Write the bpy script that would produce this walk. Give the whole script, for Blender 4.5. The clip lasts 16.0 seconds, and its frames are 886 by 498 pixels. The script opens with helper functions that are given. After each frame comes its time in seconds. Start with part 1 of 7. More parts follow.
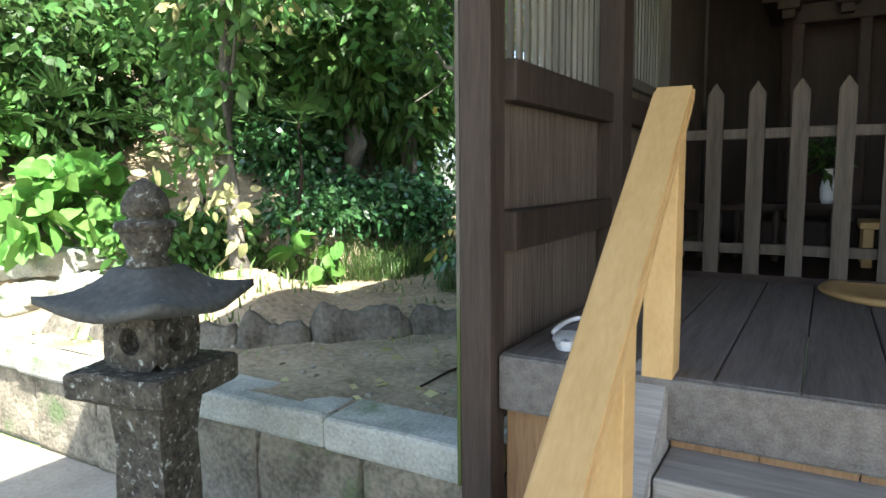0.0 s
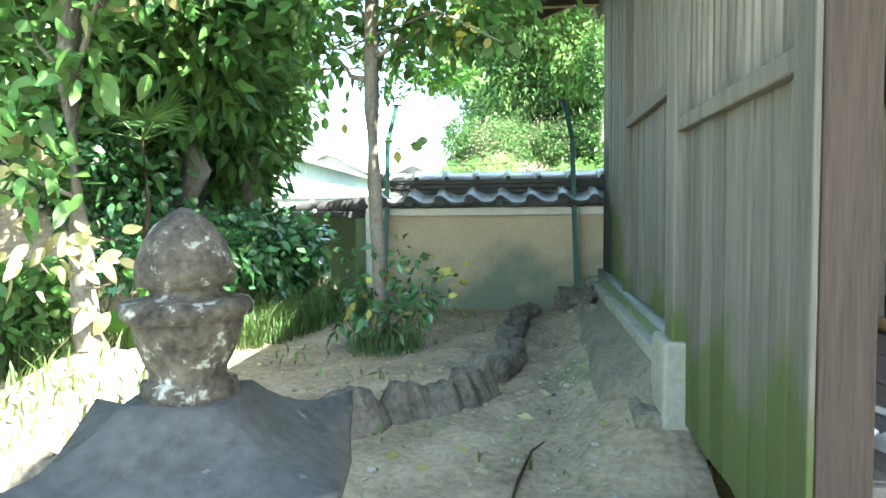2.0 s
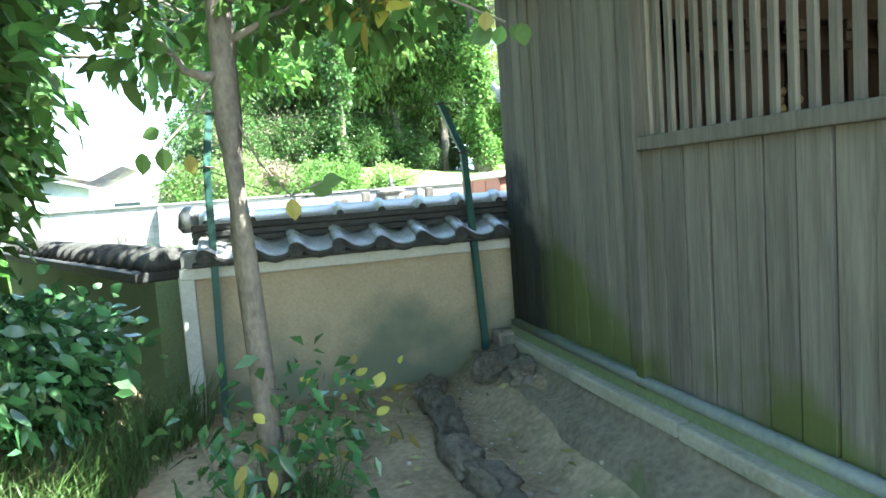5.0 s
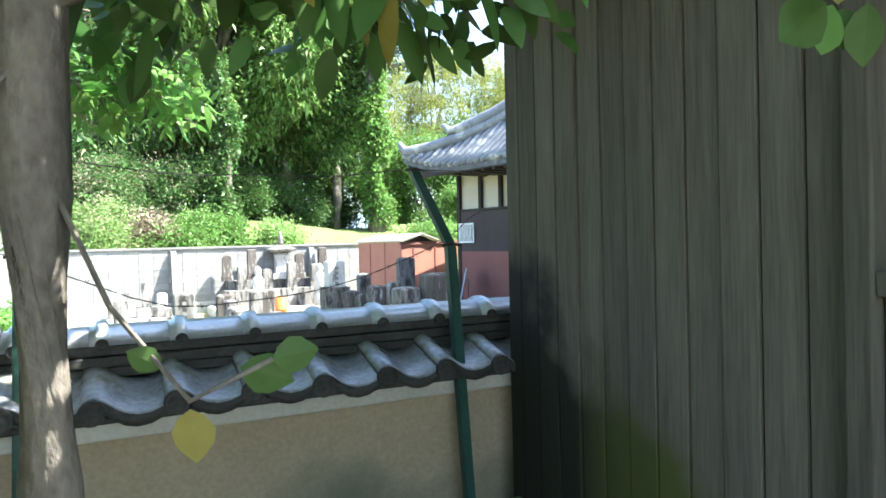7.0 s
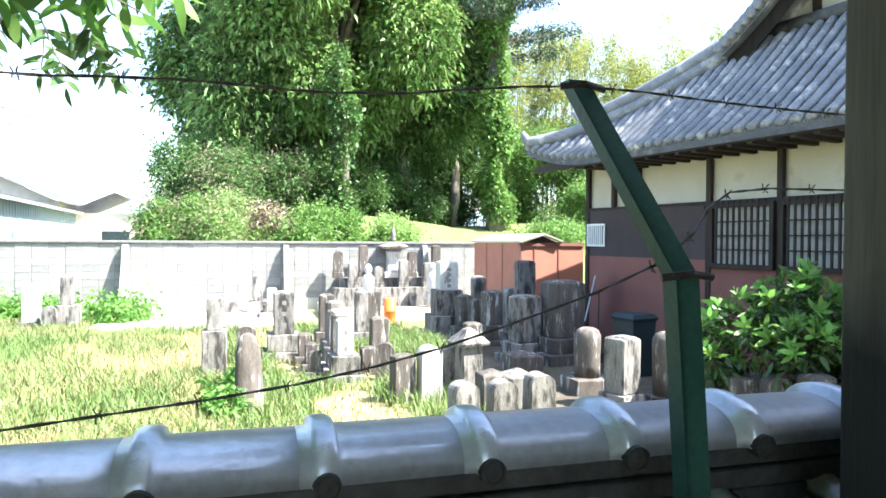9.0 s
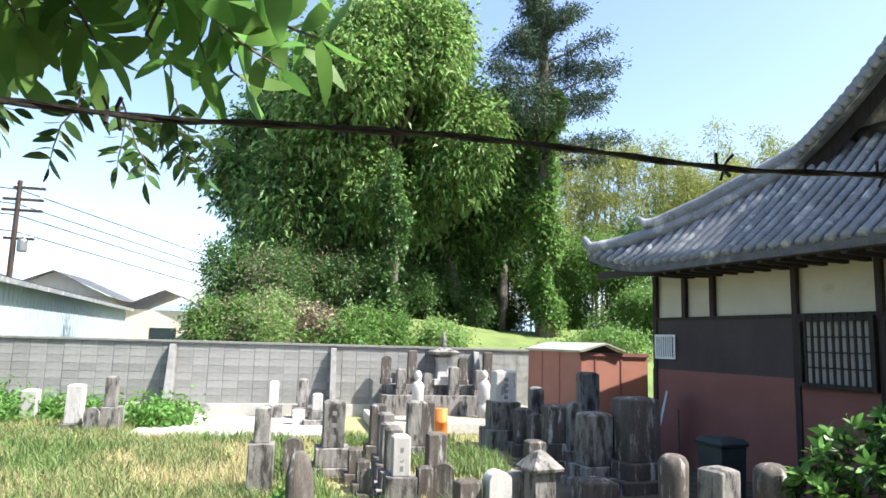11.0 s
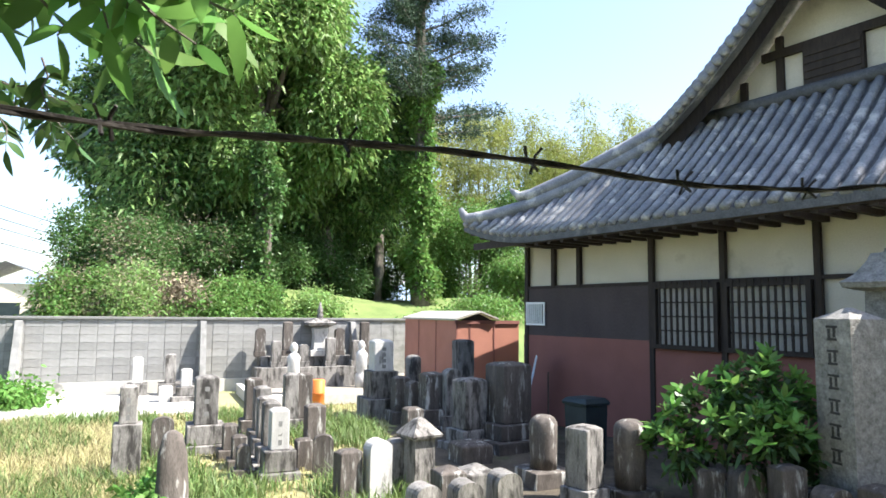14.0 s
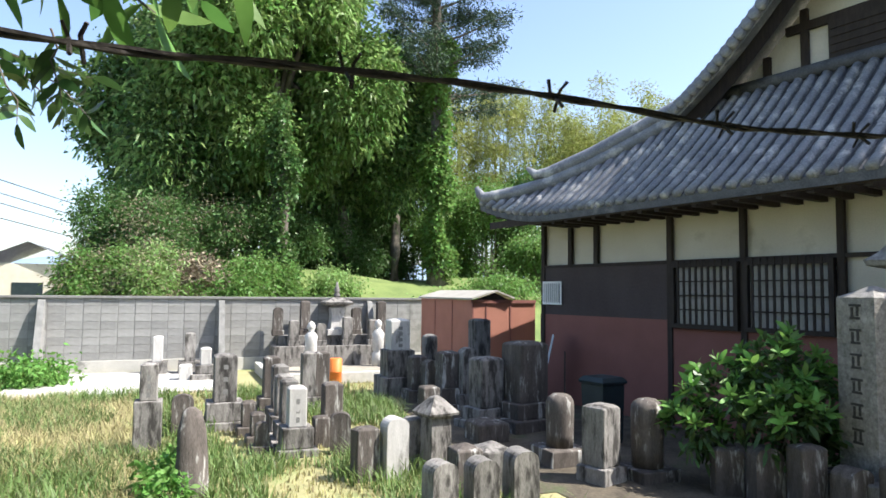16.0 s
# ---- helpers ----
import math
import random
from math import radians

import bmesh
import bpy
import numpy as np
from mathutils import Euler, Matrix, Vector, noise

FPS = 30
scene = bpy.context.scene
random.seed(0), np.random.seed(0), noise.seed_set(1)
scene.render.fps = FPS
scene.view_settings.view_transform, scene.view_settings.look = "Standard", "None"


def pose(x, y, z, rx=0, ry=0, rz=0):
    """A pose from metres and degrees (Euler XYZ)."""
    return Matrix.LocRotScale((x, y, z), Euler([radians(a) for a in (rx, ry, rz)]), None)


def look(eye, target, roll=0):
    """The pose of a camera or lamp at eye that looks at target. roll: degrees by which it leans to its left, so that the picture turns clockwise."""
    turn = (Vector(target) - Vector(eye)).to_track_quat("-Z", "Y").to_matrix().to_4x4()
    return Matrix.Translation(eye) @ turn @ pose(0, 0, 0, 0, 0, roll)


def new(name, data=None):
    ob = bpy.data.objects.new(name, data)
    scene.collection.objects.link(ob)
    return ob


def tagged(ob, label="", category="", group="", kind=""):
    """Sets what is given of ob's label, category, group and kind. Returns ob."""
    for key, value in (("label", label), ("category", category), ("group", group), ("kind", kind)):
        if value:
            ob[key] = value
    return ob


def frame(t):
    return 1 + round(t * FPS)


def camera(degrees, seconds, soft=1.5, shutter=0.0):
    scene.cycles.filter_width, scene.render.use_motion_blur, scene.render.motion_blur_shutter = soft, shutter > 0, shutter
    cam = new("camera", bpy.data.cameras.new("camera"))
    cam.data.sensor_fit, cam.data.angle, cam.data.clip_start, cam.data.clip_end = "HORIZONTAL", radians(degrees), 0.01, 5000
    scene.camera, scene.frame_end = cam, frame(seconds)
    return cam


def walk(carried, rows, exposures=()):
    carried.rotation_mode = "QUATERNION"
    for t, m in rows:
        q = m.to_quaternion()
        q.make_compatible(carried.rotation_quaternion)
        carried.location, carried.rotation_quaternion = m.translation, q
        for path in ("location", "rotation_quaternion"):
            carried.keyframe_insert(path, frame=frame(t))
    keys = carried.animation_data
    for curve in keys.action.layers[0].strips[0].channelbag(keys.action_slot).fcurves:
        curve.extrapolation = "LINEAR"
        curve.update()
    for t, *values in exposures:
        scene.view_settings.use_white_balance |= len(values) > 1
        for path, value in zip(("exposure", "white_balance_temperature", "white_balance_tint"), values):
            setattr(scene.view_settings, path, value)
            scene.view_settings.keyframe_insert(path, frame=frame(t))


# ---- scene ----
cam = camera(67.3, 16.0, 1.6, 0.05)
METRES, EYE, TILT, LEAN, TURN = 8.0, 1.5, 0.0, 0.0, 30.0
ROWS = [
    (0.0, 0.0, 0.0, 0.0, -0.06, -6.44, 0.51),
    (0.5, -0.0245, 0.0335, 0.0007, -6.0, -5.24, 1.88),
    (1.0, -0.0635, 0.0578, 0.0006, -17.65, -4.84, 0.62),
    (1.5, -0.099, 0.0969, -0.0008, -22.42, -3.64, 0.12),
    (2.0, -0.1279, 0.1385, -0.0015, -22.78, -3.41, 0.62),
    (2.5, -0.1584, 0.1856, -0.0025, -30.62, -3.78, 1.91),
    (3.0, -0.1717, 0.2426, -0.0011, -30.47, -4.19, 3.55),
    (3.5, -0.1907, 0.2807, 0.0035, -39.01, -5.3, 3.0),
    (6.0, -0.0786, 0.421, 0.0584, -47.96, -3.36, 3.43),
    (6.5, -0.0654, 0.4715, 0.0612, -50.57, 2.25, 2.73),
    (7.0, -0.0405, 0.4921, 0.0662, -56.1, -0.76, 1.35),
    (7.5, 0.0021, 0.5089, 0.0679, -60.2, -1.14, 1.01),
    (8.0, 0.0425, 0.5453, 0.0642, -58.0, -3.81, -0.48),
    (8.5, 0.0849, 0.5765, 0.0653, -51.83, -3.24, -0.4),
    (9.0, 0.1119, 0.6153, 0.0699, -45.97, -0.76, -0.36),
    (9.5, 0.1301, 0.6478, 0.0749, -44.58, 3.68, -0.6),
    (12.0, 0.1199, 0.7027, 0.0825, -41.93, 8.25, -2.01),
    (12.5, 0.1264, 0.6967, 0.0824, -47.01, 7.25, -2.04),
    (13.0, 0.1308, 0.6908, 0.0838, -55.15, 6.58, -0.94),
    (13.5, 0.1302, 0.6882, 0.0865, -59.12, 5.68, -0.17),
    (14.0, 0.1213, 0.7005, 0.0851, -53.28, 5.49, -0.59),
    (14.5, 0.1145, 0.7118, 0.0829, -40.51, 4.98, -1.64),
    (15.0, 0.1107, 0.7126, 0.081, -37.26, 4.45, -1.69),
    (15.5, 0.116, 0.7085, 0.0813, -42.39, 4.07, -1.76),
    (16.0, 0.1257, 0.7036, 0.083, -51.88, 3.77, -0.59),
]

EXPOSURES = [(0.0, 2.42, 6200, 6), (0.5, 2.72, 6100, 5), (1.0, 3.1, 6200, 2), (1.5, 3.3, 6200, 1), (2.0, 3.48, 6200, -1), (2.5, 3.5, 6100, -1), (3.5, 3.35, 6000, -2), (6.0, 3.12, 6100, 0), (6.5, 2.82, 6200, 4),
             (7.0, 2.65, 6100, 7), (7.5, 2.6, 6100, 7), (8.0, 2.65, 6100, 8), (8.5, 2.7, 6200, 9), (9.0, 2.55, 6200, 10), (9.5, 2.03, 6300, 11), (12.0, 1.4, 6300, 12), (12.5, 1.35, 6300, 12), (13.5, 1.75, 6300, 13), (14.5, 1.65, 6300, 13), (15.0, 1.32, 6300, 13), (16.0, 1.3, 6300, 13)]
walk(cam, [(t, pose(0, 0, EYE, TILT, LEAN, TURN) @ pose(METRES * x, METRES * y, METRES * z, 90 + pitch, roll, yaw)) for t, x, y, z, yaw, pitch, roll in ROWS], EXPOSURES)

# ---- light ----
SUN_EL, SUN_AZ = 52.0, 120.0  # degrees; azimuth clockwise from +y
sun_dir = Vector((math.sin(radians(SUN_AZ)) * math.cos(radians(SUN_EL)), math.cos(radians(SUN_AZ)) * math.cos(radians(SUN_EL)), math.sin(radians(SUN_EL))))
world = bpy.data.worlds.new("world")
scene.world = world
world.use_nodes = True
wn = world.node_tree
bg = wn.nodes["Background"]
sky = wn.nodes.new("ShaderNodeTexSky")
sky.sky_type, sky.sun_disc = "NISHITA", False
sky.sun_elevation, sky.sun_rotation = radians(SUN_EL), radians(SUN_AZ)
sky.air_density, sky.dust_density, sky.ozone_density = 1.0, 1.6, 0.5
wn.links.new(sky.outputs[0], bg.inputs[0])
bg.inputs[1].default_value = 0.128
sun = new("sun", bpy.data.lights.new("sun", "SUN"))
sun.data.energy, sun.data.angle, sun.data.color = 5.0, radians(0.53), (1.0, 0.95, 0.86)
sun.matrix_world = look(sun_dir * 60, (0, 0, 0))


# ---- materials ----
def mat(name, a, b, scale=6.0, rough=0.8, bump=0.3, fine=60.0, stretch=(1, 1, 1), metal=0.0, stain=None, stain_scale=1.5, stain_amount=0.5, per_object=0.0, island=0.0, translucent=0.0, spec=0.3, moss=None):
    m = bpy.data.materials.new(name)
    m.use_nodes = True
    t = m.node_tree
    n, l = t.nodes, t.links
    p = n["Principled BSDF"]
    p.inputs["Roughness"].default_value, p.inputs["Metallic"].default_value = rough, metal
    p.inputs["Specular IOR Level"].default_value = spec
    co = n.new("ShaderNodeTexCoord")
    mp = n.new("ShaderNodeMapping")
    mp.inputs["Scale"].default_value = stretch
    l.new(co.outputs["Object"], mp.inputs["Vector"])
    n1 = n.new("ShaderNodeTexNoise")
    n1.inputs["Scale"].default_value, n1.inputs["Detail"].default_value = scale, 6.0
    n2 = n.new("ShaderNodeTexNoise")
    n2.inputs["Scale"].default_value, n2.inputs["Detail"].default_value = fine, 4.0
    for k in (n1, n2):
        l.new(mp.outputs[0], k.inputs["Vector"])
    add = n.new("ShaderNodeMath")
    add.operation = "MULTIPLY_ADD"
    add.inputs[1].default_value, add.inputs[2].default_value = 0.45, 0.0
    l.new(n2.outputs["Fac"], add.inputs[0])
    mix0 = n.new("ShaderNodeMath")
    mix0.operation = "MULTIPLY_ADD"
    mix0.inputs[1].default_value = 0.55
    l.new(n1.outputs["Fac"], mix0.inputs[0])
    l.new(add.outputs[0], mix0.inputs[2])
    ramp = n.new("ShaderNodeValToRGB")
    ramp.color_ramp.elements[0].position, ramp.color_ramp.elements[1].position = 0.34, 0.66
    ramp.color_ramp.elements[0].color, ramp.color_ramp.elements[1].color = (*a, 1), (*b, 1)
    l.new(mix0.outputs[0], ramp.inputs[0])
    colour = ramp.outputs[0]
    if stain:
        n3 = n.new("ShaderNodeTexNoise")
        n3.inputs["Scale"].default_value, n3.inputs["Detail"].default_value, n3.inputs["Roughness"].default_value = stain_scale, 8.0, 0.65
        l.new(mp.outputs[0], n3.inputs["Vector"])
        r3 = n.new("ShaderNodeValToRGB")
        r3.color_ramp.elements[0].position, r3.color_ramp.elements[1].position = 1.0 - stain_amount, min(1.0, 1.12 - stain_amount)
        l.new(n3.outputs["Fac"], r3.inputs[0])
        mx = n.new("ShaderNodeMix")
        mx.data_type = "RGBA"
        l.new(r3.outputs[0], mx.inputs[0])
        l.new(colour, mx.inputs[6])
        mx.inputs[7].default_value = (*stain, 1)
        colour = mx.outputs[2]
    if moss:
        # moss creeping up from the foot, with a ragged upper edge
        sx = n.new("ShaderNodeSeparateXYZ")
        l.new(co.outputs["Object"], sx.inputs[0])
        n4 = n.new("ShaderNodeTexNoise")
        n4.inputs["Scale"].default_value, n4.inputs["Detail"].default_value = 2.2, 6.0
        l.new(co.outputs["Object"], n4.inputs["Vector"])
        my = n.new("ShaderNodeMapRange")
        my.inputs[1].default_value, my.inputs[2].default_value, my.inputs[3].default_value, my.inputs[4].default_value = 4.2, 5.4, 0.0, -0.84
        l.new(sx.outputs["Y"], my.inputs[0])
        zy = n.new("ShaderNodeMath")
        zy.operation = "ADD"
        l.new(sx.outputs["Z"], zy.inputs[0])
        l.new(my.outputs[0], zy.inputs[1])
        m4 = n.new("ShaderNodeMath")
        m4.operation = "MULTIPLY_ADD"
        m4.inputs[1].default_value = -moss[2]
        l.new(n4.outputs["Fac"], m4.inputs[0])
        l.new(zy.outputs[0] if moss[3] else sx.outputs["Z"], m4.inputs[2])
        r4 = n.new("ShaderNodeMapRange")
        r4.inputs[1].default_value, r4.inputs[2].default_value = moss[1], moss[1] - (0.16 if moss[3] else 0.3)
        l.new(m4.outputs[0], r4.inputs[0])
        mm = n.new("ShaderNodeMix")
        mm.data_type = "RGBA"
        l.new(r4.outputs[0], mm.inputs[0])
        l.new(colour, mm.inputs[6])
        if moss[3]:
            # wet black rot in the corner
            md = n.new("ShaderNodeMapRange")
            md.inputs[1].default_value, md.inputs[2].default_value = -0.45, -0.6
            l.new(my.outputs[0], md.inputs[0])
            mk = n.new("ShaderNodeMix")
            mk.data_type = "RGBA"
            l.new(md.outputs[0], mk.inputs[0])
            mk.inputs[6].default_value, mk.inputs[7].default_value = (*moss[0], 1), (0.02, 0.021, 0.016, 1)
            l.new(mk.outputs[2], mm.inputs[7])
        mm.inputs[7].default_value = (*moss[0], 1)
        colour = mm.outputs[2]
    if per_object or island:
        hs = n.new("ShaderNodeHueSaturation")
        mr = n.new("ShaderNodeMapRange")
        k = per_object or island
        mr.inputs[3].default_value, mr.inputs[4].default_value = 1 - k, 1 + k
        if per_object:
            l.new(n.new("ShaderNodeObjectInfo").outputs["Random"], mr.inputs[0])
        else:
            l.new(n.new("ShaderNodeNewGeometry").outputs["Random Per Island"], mr.inputs[0])
        l.new(mr.outputs[0], hs.inputs["Value"])
        if island:
            mh = n.new("ShaderNodeMapRange")
            mh.inputs[3].default_value, mh.inputs[4].default_value = 0.5 - island * 0.06, 0.5 + island * 0.04
            l.new(mr.inputs[0].links[0].from_socket, mh.inputs[0])
            l.new(mh.outputs[0], hs.inputs["Hue"])
        l.new(colour, hs.inputs["Color"])
        colour = hs.outputs[0]
    l.new(colour, p.inputs["Base Color"])
    if bump:
        bp = n.new("ShaderNodeBump")
        bp.inputs["Strength"].default_value, bp.inputs["Distance"].default_value = bump, 0.02
        l.new(mix0.outputs[0], bp.inputs["Height"])
        l.new(bp.outputs[0], p.inputs["Normal"])
    if translucent:
        tr = n.new("ShaderNodeBsdfTranslucent")
        l.new(colour, tr.inputs["Color"])
        ms = n.new("ShaderNodeMixShader")
        ms.inputs[0].default_value = translucent
        l.new(p.outputs[0], ms.inputs[1])
        l.new(tr.outputs[0], ms.inputs[2])
        l.new(ms.outputs[0], n["Material Output"].inputs[0])
    return m


M = {}
M["soil"] = mat("soil", (0.14, 0.108, 0.066), (0.355, 0.283, 0.19), 3.2, 0.95, 1.0, 30, stain=(0.12, 0.13, 0.06), stain_scale=1.5, stain_amount=0.42)
M["dirt"] = mat("dirt", (0.22, 0.2, 0.16), (0.36, 0.33, 0.27), 3, 0.95, 0.5, 50)
M["field"] = mat("field", (0.2, 0.2, 0.09), (0.34, 0.31, 0.16), 1.2, 0.95, 0.5, 30, stain=(0.13, 0.2, 0.06), stain_scale=0.25, stain_amount=0.5)
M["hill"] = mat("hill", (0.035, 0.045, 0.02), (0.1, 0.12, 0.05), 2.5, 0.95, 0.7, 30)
M["rock"] = mat("rock", (0.07, 0.06, 0.043), (0.26, 0.225, 0.17), 8, 0.9, 1.0, 45, stain=(0.1, 0.13, 0.06), stain_scale=3, stain_amount=0.45, per_object=0.15)
M["edge_rock"] = mat("edge_rock", (0.05, 0.043, 0.032), (0.18, 0.157, 0.12), 7, 0.92, 1.0, 40, stain=(0.24, 0.225, 0.18), stain_scale=4, stain_amount=0.4, per_object=0.15)
M["lantern_stone"] = mat("lantern_stone", (0.012, 0.0095, 0.007), (0.095, 0.082, 0.062), 22, 0.9, 1.0, 70, stain=(0.34, 0.345, 0.31), stain_scale=30, stain_amount=0.43)
M["lantern_roof"] = mat("lantern_roof", (0.03, 0.03, 0.027), (0.078, 0.076, 0.069), 5, 0.8, 0.35, 40, stain=(0.26, 0.265, 0.24), stain_scale=13, stain_amount=0.36)
M["kerb_stone"] = mat("kerb_stone", (0.2, 0.2, 0.17), (0.42, 0.41, 0.36), 6, 0.9, 0.6, 70, stain=(0.14, 0.17, 0.09), stain_scale=2, stain_amount=0.45, per_object=0.12)
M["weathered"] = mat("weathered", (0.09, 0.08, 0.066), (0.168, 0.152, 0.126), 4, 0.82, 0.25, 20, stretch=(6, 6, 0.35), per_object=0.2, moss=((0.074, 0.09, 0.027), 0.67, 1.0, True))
M["old_wood"] = mat("old_wood", (0.026, 0.0175, 0.013), (0.058, 0.04, 0.031), 5, 0.75, 0.35, 26, stretch=(6, 6, 0.35), per_object=0.12)
M["deck_wood"] = mat("deck_wood", (0.085, 0.072, 0.064), (0.17, 0.15, 0.136), 5, 0.6, 0.3, 26, stretch=(6, 0.35, 6), per_object=0.12)
M["step_wood"] = mat("step_wood", (0.175, 0.155, 0.14), (0.31, 0.285, 0.262), 5, 0.7, 0.3, 26, stretch=(0.35, 6, 6), per_object=0.1)
M["orange_wood"] = mat("orange_wood", (0.2, 0.11, 0.055), (0.34, 0.2, 0.1), 5, 0.75, 0.3, 26, stretch=(6, 6, 0.4), per_object=0.15)
M["new_wood"] = mat("new_wood", (0.39, 0.238, 0.095), (0.48, 0.31, 0.14), 4, 0.5, 0.05, 24, stretch=(5, 0.5, 2))
M["picket_wood"] = mat("picket_wood", (0.058, 0.044, 0.034), (0.115, 0.09, 0.071), 5, 0.65, 0.25, 26, stretch=(6, 6, 0.4), per_object=0.12)
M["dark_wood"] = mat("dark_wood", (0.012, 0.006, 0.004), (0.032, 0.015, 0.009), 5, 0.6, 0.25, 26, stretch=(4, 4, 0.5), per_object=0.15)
M["panel_wood"] = mat("panel_wood", (0.05, 0.037, 0.029), (0.17, 0.132, 0.106), 9, 0.75, 0.4, 30, stretch=(7, 7, 0.25), per_object=0.15)
M["temple_wood"] = mat("temple_wood", (0.02, 0.015, 0.013), (0.05, 0.038, 0.03), 5, 0.75, 0.25, 26, stretch=(4, 4, 0.5))
M["clay"] = mat("clay", (0.3, 0.235, 0.15), (0.43, 0.35, 0.24), 1.6, 0.95, 0.15, 60, stain=(0.36, 0.33, 0.25), stain_scale=1.3, stain_amount=0.45, moss=((0.15, 0.16, 0.11), 0.5, 1.3, False))
M["clay_green"] = mat("clay_green", (0.1, 0.14, 0.07), (0.18, 0.22, 0.12), 1.6, 0.95, 0.15, 60)
M["found_stone"] = mat("found_stone", (0.21, 0.2, 0.155), (0.34, 0.325, 0.265), 4, 0.9, 0.3, 50, stain=(0.13, 0.14, 0.07), stain_scale=2.2, stain_amount=0.42)
M["footing"] = mat("footing", (0.085, 0.074, 0.05), (0.21, 0.18, 0.13), 3.5, 0.95, 1.0, 34, stain=(0.09, 0.11, 0.045), stain_scale=2.5, stain_amount=0.46)
M["pipe"] = mat("pipe", (0.1, 0.12, 0.108), (0.16, 0.182, 0.168), 6, 0.5, 0.1, 50, stain=(0.16, 0.18, 0.1), stain_scale=4, stain_amount=0.45)
M["lime"] = mat("lime", (0.4, 0.385, 0.34), (0.54, 0.525, 0.475), 3, 0.9, 0.1, 60)
M["tile"] = mat("tile", (0.065, 0.068, 0.072), (0.145, 0.15, 0.158), 6, 0.25, 0.2, 50, stain=(0.24, 0.245, 0.25), stain_scale=9, stain_amount=0.42, per_object=0.2, spec=1.0)
M["temple_tile"] = mat("temple_tile", (0.085, 0.09, 0.1), (0.23, 0.235, 0.245), 3, 0.42, 0.3, 40, stain=(0.4, 0.39, 0.37), stain_scale=2.5, stain_amount=0.47, island=0.2, spec=0.6)
# darker than temple_tile: shade between the tile rows is put into the colour
M["tile_bed"] = mat("tile_bed", (0.045, 0.047, 0.05), (0.12, 0.122, 0.128), 5, 0.6, 0.3, 40, stain=(0.2, 0.195, 0.18), stain_scale=2.5, stain_amount=0.42)
# bare earth, its colour darkened for the shade before the temple
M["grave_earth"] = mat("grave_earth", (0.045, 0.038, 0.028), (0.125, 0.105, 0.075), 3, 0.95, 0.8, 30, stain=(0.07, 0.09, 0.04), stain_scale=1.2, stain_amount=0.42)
M["pillar_stone"] = mat("pillar_stone", (0.13, 0.125, 0.112), (0.3, 0.29, 0.265), 14, 0.9, 1.0, 45, stain=(0.4, 0.39, 0.36), stain_scale=3, stain_amount=0.4)
M["green_paint"] = mat("green_paint", (0.014, 0.052, 0.042), (0.028, 0.085, 0.068), 10, 0.5, 0.1, 90, stain=(0.1, 0.08, 0.05), stain_scale=14, stain_amount=0.33)
M["wire"] = mat("wire", (0.03, 0.028, 0.026), (0.08, 0.07, 0.06), 30, 0.6, 0.2, 200, metal=0.6)
M["bark"] = mat("bark", (0.08, 0.07, 0.057), (0.2, 0.175, 0.145), 8, 0.92, 0.7, 60, stretch=(1, 1, 0.6), stain=(0.35, 0.35, 0.31), stain_scale=5, stain_amount=0.36)
M["leaf"] = mat("leaf", (0.055, 0.125, 0.03), (0.108, 0.21, 0.057), 2, 0.45, 0, 20, island=0.4, translucent=0.4)
M["leaf_light"] = mat("leaf_light", (0.115, 0.21, 0.06), (0.21, 0.335, 0.11), 2, 0.4, 0, 20, island=0.35, translucent=0.45)
M["leaf_dark"] = mat("leaf_dark", (0.035, 0.075, 0.02), (0.065, 0.125, 0.035), 2, 0.4, 0, 20, island=0.4, translucent=0.25)
M["leaf_gloss"] = mat("leaf_gloss", (0.035, 0.1, 0.035), (0.075, 0.17, 0.06), 2, 0.22, 0, 20, island=0.35, translucent=0.2, spec=0.6)
M["leaf_bright"] = mat("leaf_bright", (0.09, 0.22, 0.04), (0.17, 0.34, 0.08), 2, 0.55, 0, 20, island=0.3, translucent=0.4)
M["leaf_yellow"] = mat("leaf_yellow", (0.3, 0.28, 0.06), (0.45, 0.4, 0.1), 2, 0.45, 0, 20, island=0.4, translucent=0.45)
M["leaf_pale"] = mat("leaf_pale", (0.26, 0.27, 0.11), (0.42, 0.385, 0.2), 2, 0.5, 0, 20, island=0.3, translucent=0.4)
M["bamboo_leaf"] = mat("bamboo_leaf", (0.2, 0.25, 0.06), (0.34, 0.36, 0.12), 2, 0.5, 0, 20, island=0.35, translucent=0.4)
M["conifer_leaf"] = mat("conifer_leaf", (0.03, 0.06, 0.035), (0.06, 0.1, 0.06), 2, 0.6, 0, 20, island=0.4, translucent=0.1)
M["dry_leaf"] = mat("dry_leaf", (0.2, 0.16, 0.1), (0.32, 0.28, 0.2), 2, 0.7, 0, 20, island=0.4, translucent=0.2)
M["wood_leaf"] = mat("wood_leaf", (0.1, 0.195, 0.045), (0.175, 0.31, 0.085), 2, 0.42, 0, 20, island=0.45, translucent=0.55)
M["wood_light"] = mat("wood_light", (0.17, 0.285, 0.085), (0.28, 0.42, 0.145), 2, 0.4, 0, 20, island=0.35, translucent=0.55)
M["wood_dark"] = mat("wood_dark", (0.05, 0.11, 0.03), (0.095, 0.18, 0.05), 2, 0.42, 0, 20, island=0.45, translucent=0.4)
M["grass"] = mat("grass", (0.09, 0.15, 0.04), (0.17, 0.25, 0.08), 2, 0.5, 0, 20, island=0.4, translucent=0.35)
# darker copy of grass with the bank's shade put into its colour
M["shade_grass"] = mat("shade_grass", (0.05, 0.095, 0.024), (0.1, 0.165, 0.05), 2, 0.5, 0, 20, island=0.4, translucent=0.3)
